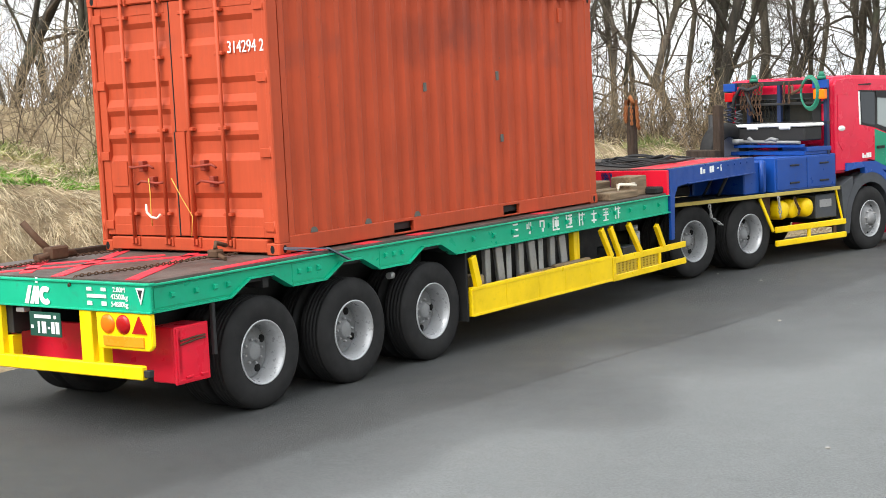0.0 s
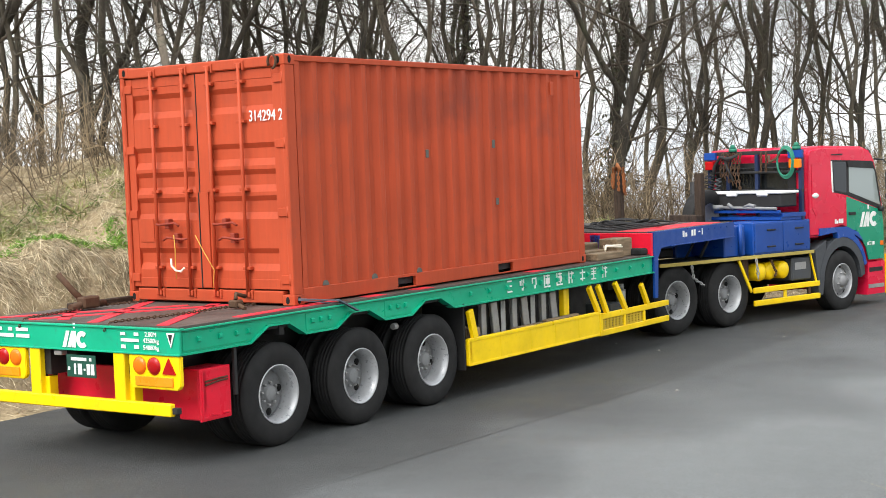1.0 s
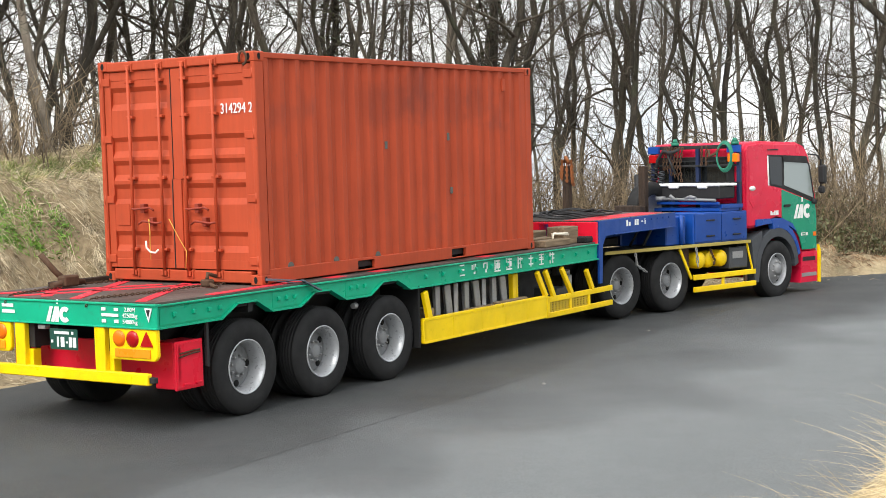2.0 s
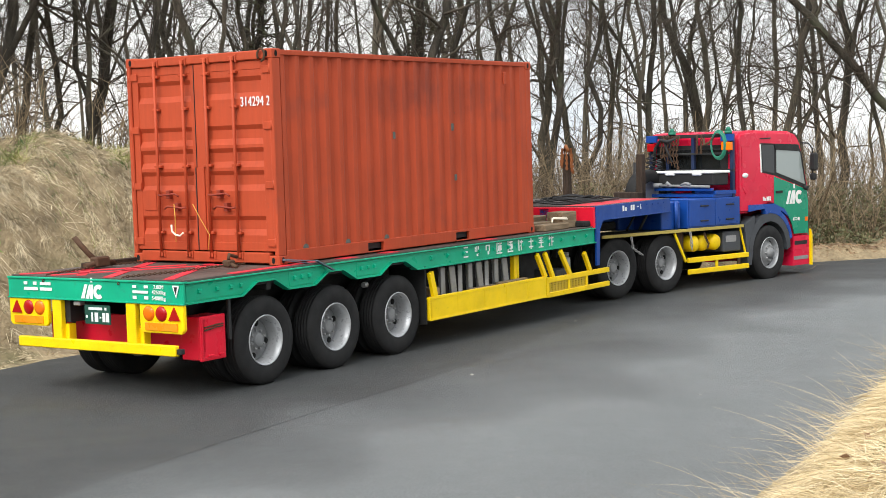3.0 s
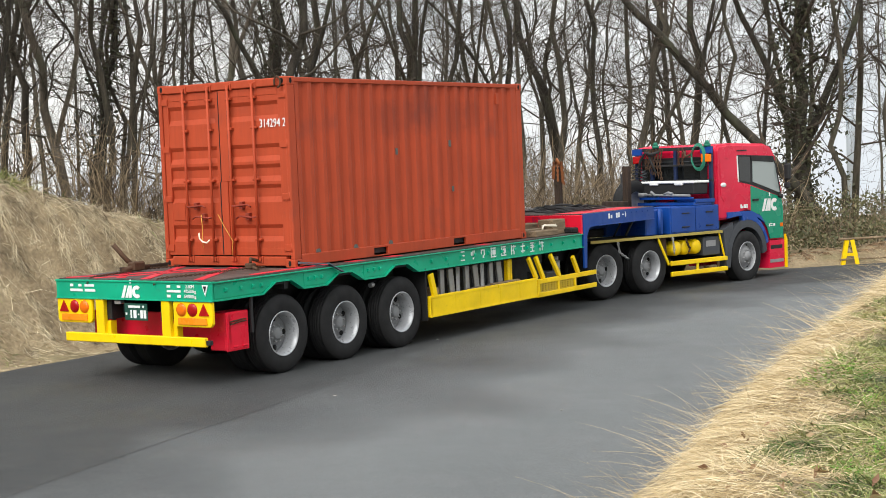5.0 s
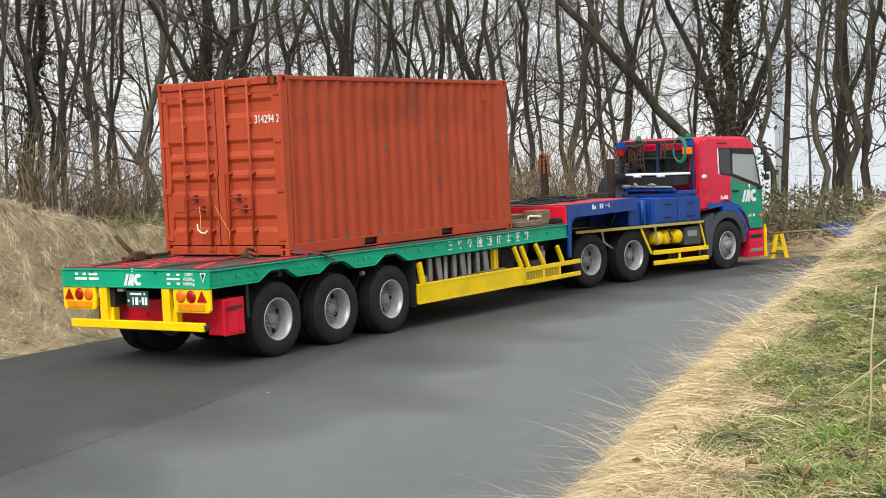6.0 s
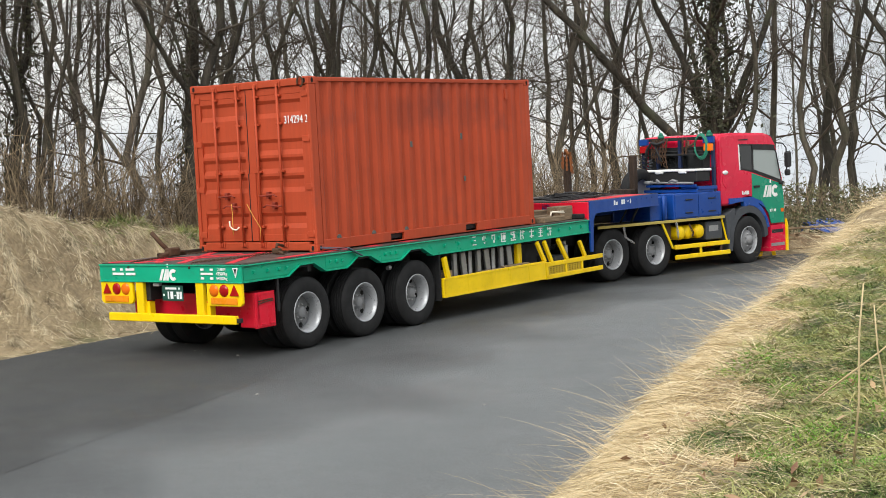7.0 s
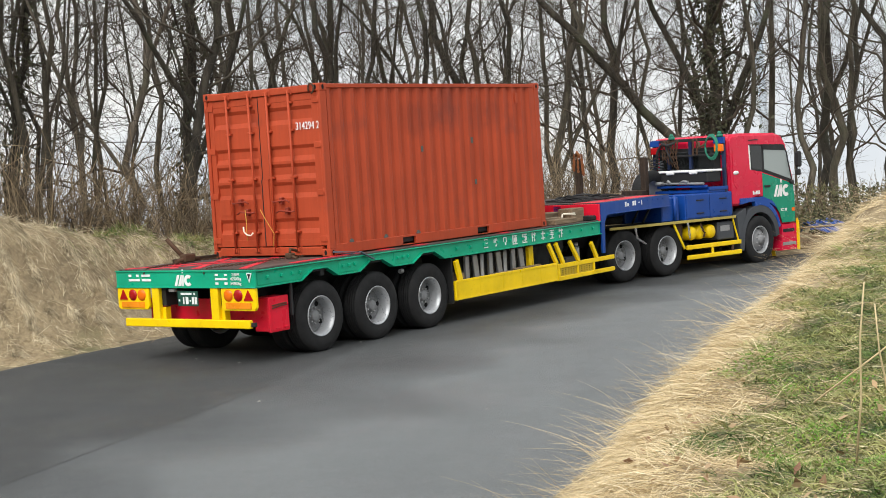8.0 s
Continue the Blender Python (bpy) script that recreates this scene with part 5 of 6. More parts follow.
        if s < 0:
            fm = Matrix.Translation((0, -W - 0.007, 0)) @ SIDE
            mark_shape(door, fm @ Matrix.Translation((5.05, 1.56, 0)), 0.42)
            bars_text(door, [(5.0, 5.04, 1.10, 1.16), (5.05, 5.13, 1.105, 1.12), (5.05, 5.13, 1.145, 1.16), (5.16, 5.23, 1.10, 1.16)], fm, WHITE, "door_lettering_bar", "plain white bars")
            bars_text(shell, [(3.98, 4.03, 1.52, 1.60), (4.04, 4.08, 1.52, 1.57), (4.10, 4.14, 1.52, 1.60), (4.15, 4.19, 1.52, 1.60), (4.20, 4.24, 1.52, 1.60)], fm, WHITE, "fleet_number_bar", "plain white bars")
        # mirror
        b2 = bmesh.new()
        rod(b2, [(5.30, s * 1.2 + off, 2.62), (5.44, s * 1.30 + off, 2.60), (5.53, s * 1.33 + off, 2.5), (5.53, s * 1.33 + off, 1.95)], 0.016, 7)
        arm = part("mirror_arm", b2, BLACK, root)
        part("mirror", boxes((5.50, 5.62, min(s * 1.27, s * 1.42) + off, max(s * 1.27, s * 1.42) + off, 2.06, 2.42), bev=0.04), BLACK, arm, "black-backed wing mirror")
        part("mirror_small", boxes((5.50, 5.60, min(s * 1.27, s * 1.40) + off, max(s * 1.27, s * 1.40) + off, 1.88, 2.02), bev=0.03), BLACK, arm)
        b2 = bmesh.new()
        rod(b2, [(5.40, s * 1.22 + off, 1.74), (5.42, s * 1.30 + off, 1.72)], 0.045, 10)
        part("mirror_mount", b2, BLACK, arm)
    part("rear_window_frame", boxes((3.160, 3.182, -1.0, 0.66, 1.95, 2.60), bev=0.01), BLACK, shell)
    part("rear_window", boxes((3.152, 3.170, -0.85, 0.52, 2.05, 2.52), bev=0.008), DARKGLASS, shell)
    bm = bmesh.new()
    prism(bm, [(5.335, 2.56), (5.595, 1.80), (5.585, 1.78), (5.32, 2.54)], "y", -1.05, 0.71)
    part("windscreen", bm, SKYGLASS, shell)
    part("visor", boxes((5.10, 5.36, -1.1, 0.76, 2.70, 2.80), bev=0.03), BLACK, shell)
    part("bumper", boxes((5.45, 5.66, -1.2, 0.85, 0.22, 0.80), bev=0.05), CABRED, root)
    part("engine_block", boxes((3.2, 4.0, -0.55, 0.55, 0.7, 1.35), (3.15, 3.5, -1.05, -0.4, 1.0, 1.4), bev=0.04), BLACK, root)
    bm = bmesh.new()
    rod(bm, [(3.30, -1.05, 1.15), (3.30, -1.05, 1.60)], 0.11, 12)
    rod(bm, [(3.32, -1.0, 1.2), (3.5, -1.0, 1.5)], 0.05, 8)
    part("air_filter", bm, PLASTIC, root)


DISH, FRONT = wheel_data(True), wheel_data(False)
TRAILER = trailer()
BOX = container()
LOOSE = deck_things()
TRACTOR = tractor()

# ---- trees ----
def bark(name, dark, mid, light):
    m, nt, b = base(name, 0.92)
    c1 = ramp(nt, tex(nt, 5, 7, (1, 1, 0.25), 0.7), [(0.3, dark), (0.5, mid), (0.72, light)])
    c2 = mixc(nt, ramp(nt, tex(nt, 1.4, 4), [(0.52, (0, 0, 0)), (0.7, (0.55,) * 3)]), c1, (0.075, 0.085, 0.045))
    nt.links.new(c2, b.inputs["Base Color"])
    bump(nt, b, tex(nt, 22, 6, (1, 1, 0.2), 0.7), 0.8, 0.03)
    return m


BARKS = [bark("grey_brown_bark", (0.021, 0.018, 0.012), (0.069, 0.058, 0.041), (0.147, 0.124, 0.092)),
         bark("dark_bark", (0.013, 0.011, 0.007), (0.037, 0.031, 0.022), (0.083, 0.070, 0.052)),
         bark("pale_bark", (0.06, 0.05, 0.038), (0.165, 0.137, 0.105), (0.28, 0.24, 0.19))]
TWIG = [bark("grey_twigs", (0.029, 0.024, 0.017), (0.066, 0.054, 0.039), (0.12, 0.100, 0.074)),
        bark("brown_twigs", (0.027, 0.019, 0.013), (0.062, 0.045, 0.031), (0.11, 0.082, 0.060))]


def leafy(name, stops, rough=0.7, blotch=0.38):
    m, nt, b = base(name, rough)
    g = nt.nodes.new("ShaderNodeNewGeometry")
    c = ramp(nt, g.outputs["Random Per Island"], stops)
    nt.links.new(mixc(nt, blotch, c, ramp(nt, tex(nt, 2.6, 5), [(0.34, tuple(v * 0.4 for v in stops[0][1])), (0.64, stops[-1][1])])), b.inputs["Base Color"])
    return m


STRAW = leafy("dry_straw", [(0.0, (0.30, 0.21, 0.10)), (0.3, (0.54, 0.41, 0.22)), (0.7, (0.74, 0.59, 0.34)), (1.0, (0.86, 0.75, 0.52))], 0.6, 0.14)
THATCH = leafy("matted_dead_grass", [(0.0, (0.10, 0.07, 0.038)), (0.3, (0.33, 0.255, 0.15)), (0.65, (0.55, 0.445, 0.275)), (1.0, (0.80, 0.69, 0.48))])
FADED = leafy("faded_blades", [(0.0, (0.16, 0.12, 0.055)), (0.4, (0.36, 0.29, 0.15)), (0.8, (0.56, 0.46, 0.27)), (1.0, (0.74, 0.64, 0.43))], 0.65, 0.2)
GRASS = leafy("fresh_grass", [(0.0, (0.022, 0.062, 0.008)), (0.5, (0.075, 0.185, 0.018)), (0.9, (0.19, 0.34, 0.042)), (1.0, (0.55, 0.45, 0.20))], 0.65, 0.55)
LEDGE = leafy("ledge_turf", [(0.0, (0.05, 0.13, 0.012)), (0.5, (0.12, 0.27, 0.025)), (1.0, (0.24, 0.40, 0.05))], 0.7, 0.25)
LITTER = leafy("leaf_litter", [(0.0, (0.10, 0.055, 0.03)), (0.5, (0.28, 0.17, 0.09)), (1.0, (0.48, 0.34, 0.20))])
MOSS = leafy("short_sward", [(0.0, (0.018, 0.028, 0.008)), (0.45, (0.055, 0.10, 0.018)), (0.7, (0.12, 0.16, 0.036)), (1.0, (0.36, 0.27, 0.14))], 0.7, 0.5)
IVY = leafy("ivy_leaves", [(0.0, (0.018, 0.022, 0.010)), (0.5, (0.045, 0.05, 0.022)), (1.0, (0.09, 0.085, 0.04))])
BRUSHM = leafy("dry_brush", [(0.0, (0.03, 0.02, 0.012)), (0.5, (0.12, 0.085, 0.05)), (1.0, (0.36, 0.27, 0.16))])
SASA = leafy("low_bamboo_leaves", [(0.0, (0.030, 0.040, 0.014)), (0.5, (0.080, 0.092, 0.032)), (1.0, (0.19, 0.17, 0.08))])


def tubes(lines, closed=False):
    """Vertices and quads of tapered tubes. lines: points, first and last radius, sides."""
    vs, fs, off = [], [], 0
    groups = {}
    for pts, ra, rb, n in lines:
        groups.setdefault((len(pts), n), []).append((pts, ra, rb))
    for (k, n), items in groups.items():
        P = np.array([i[0] for i in items])
        ra = np.array([i[1] for i in items])[:, None]
        rb = np.array([i[2] for i in items])[:, None]
        R = ra + (rb - ra) * np.linspace(0, 1, k)[None, :]
        D = np.gradient(P, axis=1)
        D /= np.linalg.norm(D, axis=2, keepdims=True) + 1e-9
        ref = np.where(np.abs(D[:, :1, 2:3]) > 0.8, np.array([1.0, 0, 0]), np.array([0, 0, 1.0]))
        A = np.cross(D, np.broadcast_to(ref, D.shape))
        A /= np.linalg.norm(A, axis=2, keepdims=True) + 1e-9
        B = np.cross(D, A)
        ang = np.arange(n) * 2 * np.pi / n
        V = P[:, :, None, :] + R[:, :, None, None] * (np.cos(ang)[None, None, :, None] * A[:, :, None, :] + np.sin(ang)[None, None, :, None] * B[:, :, None, :])
        m = len(items)
        idx = np.arange(m * k * n).reshape(m, k, n) + off
        nxt = np.roll(idx, -1, axis=2)
        f = np.stack([idx[:, :-1], nxt[:, :-1], nxt[:, 1:], idx[:, 1:]], -1).reshape(-1, 4)
        vs.append(V.reshape(-1, 3))
        fs.append(f)
        off += m * k * n
    return np.concatenate(vs), np.concatenate(fs)


def shoot(rng, p, d, ln, k, wob, lift):
    pts = [np.array(p)]
    d = np.array(d, float)
    for _ in range(k - 1):
        d = d + rng.normal(0, wob, 3) + (0, 0, lift)
        d /= np.linalg.norm(d)
        pts.append(pts[-1] + d * ln / (k - 1))
    return np.array(pts)


def grow(rng, trunk, r0, r1, limbs=13, low=0.22, reach=1.0, dense=1.0, levels=3, far=False):
    """Branches of a bare tree about a given trunk line."""
    out = []
    H = np.linalg.norm(trunk[-1] - trunk[0])
    n = len(trunk)
    stack = []
    for i in range(limbs):
        t = low + (0.97 - low) * (i + rng.random()) / limbs
        f = t * (n - 1)
        a = min(int(f), n - 2)
        p = trunk[a] + (trunk[a + 1] - trunk[a]) * (f - a)
        az, el = rng.random() * 2 * np.pi, rng.uniform(0.25, 1.15)
        d = np.array([np.cos(az) * np.cos(el), np.sin(az) * np.cos(el), np.sin(el)])
        ln = H * rng.uniform(0.18, 0.40) * (1.15 - 0.6 * t) * reach
        rr = (r0 + (r1 - r0) * t) * rng.uniform(0.22, 0.50)
        pts = shoot(rng, p, d, ln, 6 if far else 8, 0.34, 0.05)
        out.append((pts, rr, rr * 0.3, 4 if far else 6))
        stack.append((pts, rr, ln))
    for level, (cnt, k, sides, wob) in enumerate((((5, 4, 3, 0.30), (5, 3, 3, 0.32)) if far else ((5, 5, 3, 0.29), (5, 3, 3, 0.32), (3, 2, 3, 0.30)))[:levels]):
        nxt = []
        for pts, rr, ln in stack:
            c = max(2, int(round(cnt * dense * rng.uniform(0.7, 1.3))))
            for _ in range(c):
                f = rng.uniform(0.25, 1.0) * (len(pts) - 1)
                a = min(int(f), len(pts) - 2)
                p = pts[a] + (pts[a + 1] - pts[a]) * (f - a)
                d = pts[a + 1] - pts[a]
                d = d / np.linalg.norm(d) + rng.normal(0, 0.55, 3) + (0, 0, 0.15)
                d /= np.linalg.norm(d)
                l2 = ln * rng.uniform(0.35, 0.65)
                r2 = max(rr * rng.uniform(0.30, 0.50), 0.004)
                q = shoot(rng, p, d, l2, k, wob, 0.06)
                out.append((q, r2, max(r2 * 0.35, 0.0025), sides))
                nxt.append((q, r2, l2))
        stack = nxt
    return out


def trunk_line(rng, base_p, top_p, k=14, wob=0.10):
    base_p, top_p = np.array(base_p, float), np.array(top_p, float)
    t = np.linspace(0, 1, k)[:, None]
    L = base_p + (top_p - base_p) * t
    w = np.cumsum(rng.normal(0, wob, (k, 3)), axis=0)
    w -= w[0] + (w[-1] - w[0]) * t
    w[:, 2] = 0
    return L + w


def leaves(rng, centres, size, spread):
    """Small folded leaves scattered about points."""
    n = len(centres)
    c = centres + rng.normal(0, 1, (n, 3)) * spread
    a = rng.normal(0, 1, (n, 3))
    a /= np.linalg.norm(a, axis=1, keepdims=True)
    b2 = np.cross(a, rng.normal(0, 1, (n, 3)))
    b2 /= np.linalg.norm(b2, axis=1, keepdims=True) + 1e-9
    s = size * rng.uniform(0.6, 1.3, (n, 1))
    v = np.stack([c - a * s, c + b2 * s * 0.5, c + a * s, c - b2 * s * 0.5], 1).reshape(-1, 3)
    return v, np.arange(n * 4).reshape(n, 4)


def tree(rng, name, base_p, top_p, r0, kind, label, limbs=13, low=0.22, forks=0, ivy=0, dense=1.0, wob=0.10, reach=1.0, levels=3):
    root = thing(name, label, "tree", "roadside trees")
    root.location = base_p
    o = np.array(base_p)
    tr = trunk_line(rng, (0, 0, -0.25), np.array(top_p) - o, wob=wob)
    lines = [(tr, r0 * 1.12, r0 * 0.45, 9)]
    flare = np.array([tr[0] + (0, 0, -0.1), tr[0] + (tr[1] - tr[0]) * 0.35, tr[1]])
    lines.append((flare, r0 * 1.55, r0 * 1.02, 9))
    boughs = grow(rng, tr, r0, r0 * 0.45, limbs, low, reach, dense, levels, levels < 3)
    for _ in range(forks):
        i = rng.integers(2, 6)
        az = rng.random() * 2 * np.pi
        q = shoot(rng, tr[i], (np.cos(az) * 0.45, np.sin(az) * 0.25, 0.9), np.linalg.norm(tr[-1] - tr[i]) * 0.9, 12, 0.10, 0.02)
        lines.append((q, r0 * 0.6, r0 * 0.2, 8))
        boughs += grow(rng, q, r0 * 0.6, r0 * 0.25, 8, 0.15, reach, dense, levels, levels < 3)
    for nm, ln, m in (("trunk", lines, BARKS[kind]), ("crown", boughs, TWIG[rng.integers(0, 2)])):
        v, f = tubes(ln)
        ob = new(nm, mesh_np(nm, v, f, m, True))
        ob.parent = root
    if ivy:
        t = rng.random(ivy) * 0.75
        i = (t * (len(tr) - 1)).astype(int)
        v, f = leaves(rng, tr[i] + (tr[i + 1] - tr[i]) * rng.random((ivy, 1)), 0.075, np.array([r0 * 1.25 + 0.06, r0 * 1.25 + 0.06, 0.25]))
        ob = new("ivy", mesh_np("ivy", v, f, IVY))
        ob.parent = root
        tagged(ob, "dark climbing ivy")
    return root


def stand_of_trees():
    rng = np.random.default_rng(7)
    # heading and rise of each trunk at two heights (sideways and up per metre ahead), breadth in thousandths, forks, ivy, bark
    plan = [(-0.762, 0.035, -0.741, 0.092, 13, 1, 0, 1), (-0.733, 0.029, -0.706, 0.09, 15, 1, 0, 1), (-0.671, 0.007, -0.658, 0.136, 8, 1, 0, 0), (-0.64, 0.01, -0.648, 0.12, 6, 0, 0, 0), (-0.611, 0.005, -0.619, 0.133, 15, 2, 0, 1), (-0.590, 0.02, -0.60, 0.131, 7, 0, 0, 0),
            (-0.554, 0.02, -0.565, 0.128, 8, 1, 0, 0), (-0.532, 0.045, -0.552, 0.129, 10, 0, 0, 2), (-0.505, 0.03, -0.494, 0.125, 13, 1, 0, 1), (-0.483, 0.02, -0.470, 0.12, 9, 0, 0, 0), (-0.447, 0.017, -0.429, 0.112, 11, 2, 0, 1), (-0.412, 0.0, -0.405, 0.11, 6, 0, 0, 0),
            (-0.375, 0.008, -0.371, 0.109, 9, 0, 0, 0), (-0.348, 0.015, -0.365, 0.109, 10, 1, 0, 2), (-0.32, -0.002, -0.308, 0.121, 9, 0, 900, 1), (-0.311, 0.03, -0.311, 0.106, 7, 0, 0, 0), (-0.305, -0.003, -0.302, 0.098, 5, 0, 0, 0), (-0.289, -0.008, -0.282, 0.12, 6, 1, 0, 0),
            (-0.262, 0.005, -0.268, 0.118, 6, 0, 0, 2), (-0.238, -0.029, -0.221, 0.116, 8, 2, 0, 2), (-0.252, 0.0, -0.242, 0.103, 5, 0, 0, 0), (-0.21, -0.028, -0.193, 0.114, 11, 1, 700, 1), (-0.199, -0.029, -0.18, 0.113, 11, 1, 0, 1), (-0.171, 0.004, -0.159, 0.105, 10, 1, 0, 0), (-0.146, -0.008, -0.142, 0.104, 7, 0, 0, 1), (-0.128, 0.0, -0.12, 0.1, 6, 0, 0, 0),
            (-0.101, 0.051, -0.101, 0.108, 9, 0, 0, 0), (-0.069, 0.053, -0.062, 0.105, 6, 0, 0, 1), (-0.051, 0.048, -0.052, 0.104, 5, 0, 0, 0), (-0.014, 0.006, -0.04, 0.099, 9, 1, 0, 1), (0.003, -0.005, 0.001, 0.096, 7, 0, 0, 0), (0.022, -0.02, 0.027, 0.1, 6, 1, 0, 1), (0.046, -0.025, 0.041, 0.098, 8, 1, 0, 0), (0.062, -0.03, 0.058, 0.098, 5, 0, 0, 0),
            (0.087, -0.032, 0.091, 0.095, 9, 1, 0, 1), (0.112, -0.03, 0.105, 0.09, 5, 0, 0, 0), (0.140, -0.011, 0.045, 0.098, 11, 0, 0, 1), (0.152, -0.021, 0.160, 0.09, 15, 2, 3800, 1), (0.178, -0.03, 0.176, 0.09, 6, 0, 300, 0), (0.209, -0.038, 0.217, 0.086, 7, 0, 0, 0), (0.221, -0.039, 0.227, 0.086, 10, 1, 0, 1),
            (0.236, -0.038, 0.235, 0.085, 8, 1, 0, 0), (0.248, -0.038, 0.25, 0.084, 6, 0, 0, 0), (0.264, -0.043, 0.256, 0.047, 8, 1, 0, 1), (0.285, -0.03, 0.29, 0.08, 8, 1, 0, 0), (0.31, -0.03, 0.305, 0.08, 9, 1, 0, 0),
            (-0.715, 0.02, -0.70, 0.12, 8, 1, 0, 1), (-0.655, 0.01, -0.67, 0.13, 7, 1, 0, 0), (-0.573, 0.02, -0.585, 0.13, 9, 1, 0, 1), (-0.54, 0.02, -0.525, 0.13, 7, 1, 0, 0), (-0.518, 0.01, -0.535, 0.13, 6, 1, 0, 1), (-0.462, 0.0, -0.452, 0.12, 7, 1, 0, 0), (-0.43, 0.0, -0.44, 0.12, 6, 1, 0, 1),
            (-0.395, 0.0, -0.385, 0.11, 7, 1, 0, 1), (-0.115, 0.0, -0.105, 0.10, 8, 1, 0, 1), (-0.085, 0.0, -0.095, 0.10, 7, 1, 0, 0), (-0.037, 0.0, -0.030, 0.10, 7, 1, 0, 1), (-0.06, 0.0, -0.072, 0.10, 6, 1, 0, 0)]
    words = {0: "bare grey-brown deciduous tree on the roadside bank", 1: "bare dark-barked deciduous tree on the roadside bank", 2: "bare pale-barked deciduous tree on the roadside bank"}
    for a0, z0, a1, z1, wd, forks, ivy, kind in plan:
        Y = 24.5 if a0 < -0.5 else 28.5 if a0 < -0.38 else 31.5 if a0 < -0.185 else 39.5 if a0 < -0.02 else 42.0
        Y += rng.uniform(-1.0, 1.6)
        p0, p1 = np.array([a0 * Y, Y, EYE + z0 * Y]), np.array([a1 * Y, Y, EYE + z1 * Y])
        d = (p1 - p0) / (p1[2] - p0[2])
        zb = float(height(p0[0] + d[0] * (1.5 - p0[2]), Y))
        bp = p0 + d * (zb - p0[2])
        lean = abs(d[0]) > 0.5
        tp = bp + d * (9.2 if lean else 11.0) + np.array([0, rng.uniform(-0.6, 0.6), 0])
        label = words[kind]
        if ivy > 1000:
            label = "bare dark tree thickly wrapped in ivy on the bank"
        elif lean:
            label = "bare tree leaning far over behind the road"
        tree(rng, "tree", tuple(bp), tp, wd * Y / 2650 * 0.86, kind, label, limbs=14 if wd > 7 else 11, low=0.16, forks=forks, ivy=ivy, dense=0.72 if a0 > 0.165 else 1.0 if wd > 7 else 0.9, wob=0.08 if lean else 0.17)
    # the wood behind: a few trees built once, then copied
    mothers = []
    for k in range(5):
        mothers.append(tree(rng, "tree", (-30.0 + 7 * k, 62.0, float(height(-30.0 + 7 * k, 62.0))), (-30.0 + 7 * k + rng.normal(0, 0.6), 62.0, 11.5), 0.055 + 0.014 * k, k % 2, "slender bare tree in the wood behind the bank", limbs=13, low=0.12, forks=k % 2, dense=1.0, levels=2))
    for k in range(64):
        a = -0.80 + 1.15 * (k + rng.random()) / 64
        Y = rng.uniform(46, 66) if a > -0.2 else rng.uniform(34, 58)
        x = a * Y
        m = Matrix.Translation((x, Y, float(height(x, Y)) - 0.1)) @ pose(0, 0, 0, rng.normal(0, 2.5), rng.normal(0, 2.5), rng.uniform(0, 360))
        copy_thing(mothers[k % 5], m)


def undergrowth():
    rng = np.random.default_rng(11)
    spans = [("bank_brush", -19, -5, 17, 36, 1500, 1.3), ("bank_brush", -9, 2, 26, 44, 1600, 1.7), ("bank_brush", 1.5, 16, 35, 48, 850, 1.1), ("bank_brush", -5, 5.0, 34, 50, 1100, 2.3)]
    for nm, xa, xb, ya, yb, cnt, tall in spans:
        lines = []
        x, y = rng.uniform(xa, xb, cnt * 6), rng.uniform(ya, yb, cnt * 6)
        dl, _ = signed(LEFT, x, y)
        crest = crest_line(y)
        wide = np.where(x > 1, 0.9, bank_width(crest))
        ok = (dl > wide + 0.25) & (dl < wide + (9 if tall < 2 else 20)) & (rng.random(len(x)) < np.exp(-(dl - wide) / (4.0 if tall < 2 else 12.0)))
        x, y = x[ok][:cnt], y[ok][:cnt]
        z = height(x, y)
        for px, py, pz in zip(x, y, z):
            h = tall * rng.uniform(0.4, 1.5)
            d = np.array([rng.normal(0, 0.35), rng.normal(0, 0.3), 1.0])
            q = shoot(rng, (px, py, pz - 0.05), d, h, 4, 0.18, 0.0)
            r = rng.uniform(0.005, 0.016)
            lines.append((q, r, r * 0.4, 3))
            for _ in range(rng.integers(2, 4)):
                i = rng.integers(1, 3)
                dd = np.array([rng.normal(0, 0.8), rng.normal(0, 0.6), rng.uniform(0.1, 1.0)])
                lines.append((shoot(rng, q[i], dd / np.linalg.norm(dd), h * rng.uniform(0.25, 0.55), 3, 0.24, 0.02), r * 0.6, 0.002, 3))
        v, f = tubes(lines)
        tagged(new(nm, mesh_np(nm, v, f, BRUSHM)), "tangle of dry leafless brush below the trees", "brush", kind="stuff")
    # low bamboo leaves along the far side
    n = 62000
    x, y = rng.uniform(-3, 17, n), rng.uniform(31, 44, n)
    dl, _ = signed(LEFT, x, y)
    ok = (dl > 0.75) & (dl < 5)
    x, y = x[ok], y[ok]
    top = 0.35 + 0.75 * np.clip((dl[ok] - 0.7) / 2.5, 0, 1) + 0.35 * lumps(x, y, 1.1)
    c = np.stack([x, y, height(x, y) + rng.random(len(x)) ** 0.7 * np.maximum(top, 0.15)], 1)
    v, f = leaves(rng, c, 0.055, 0.05)
    tagged(new("low_bamboo", mesh_np("low_bamboo", v, f, SASA)), "knee-high dull green and tan bamboo grass", "undergrowth", kind="stuff")


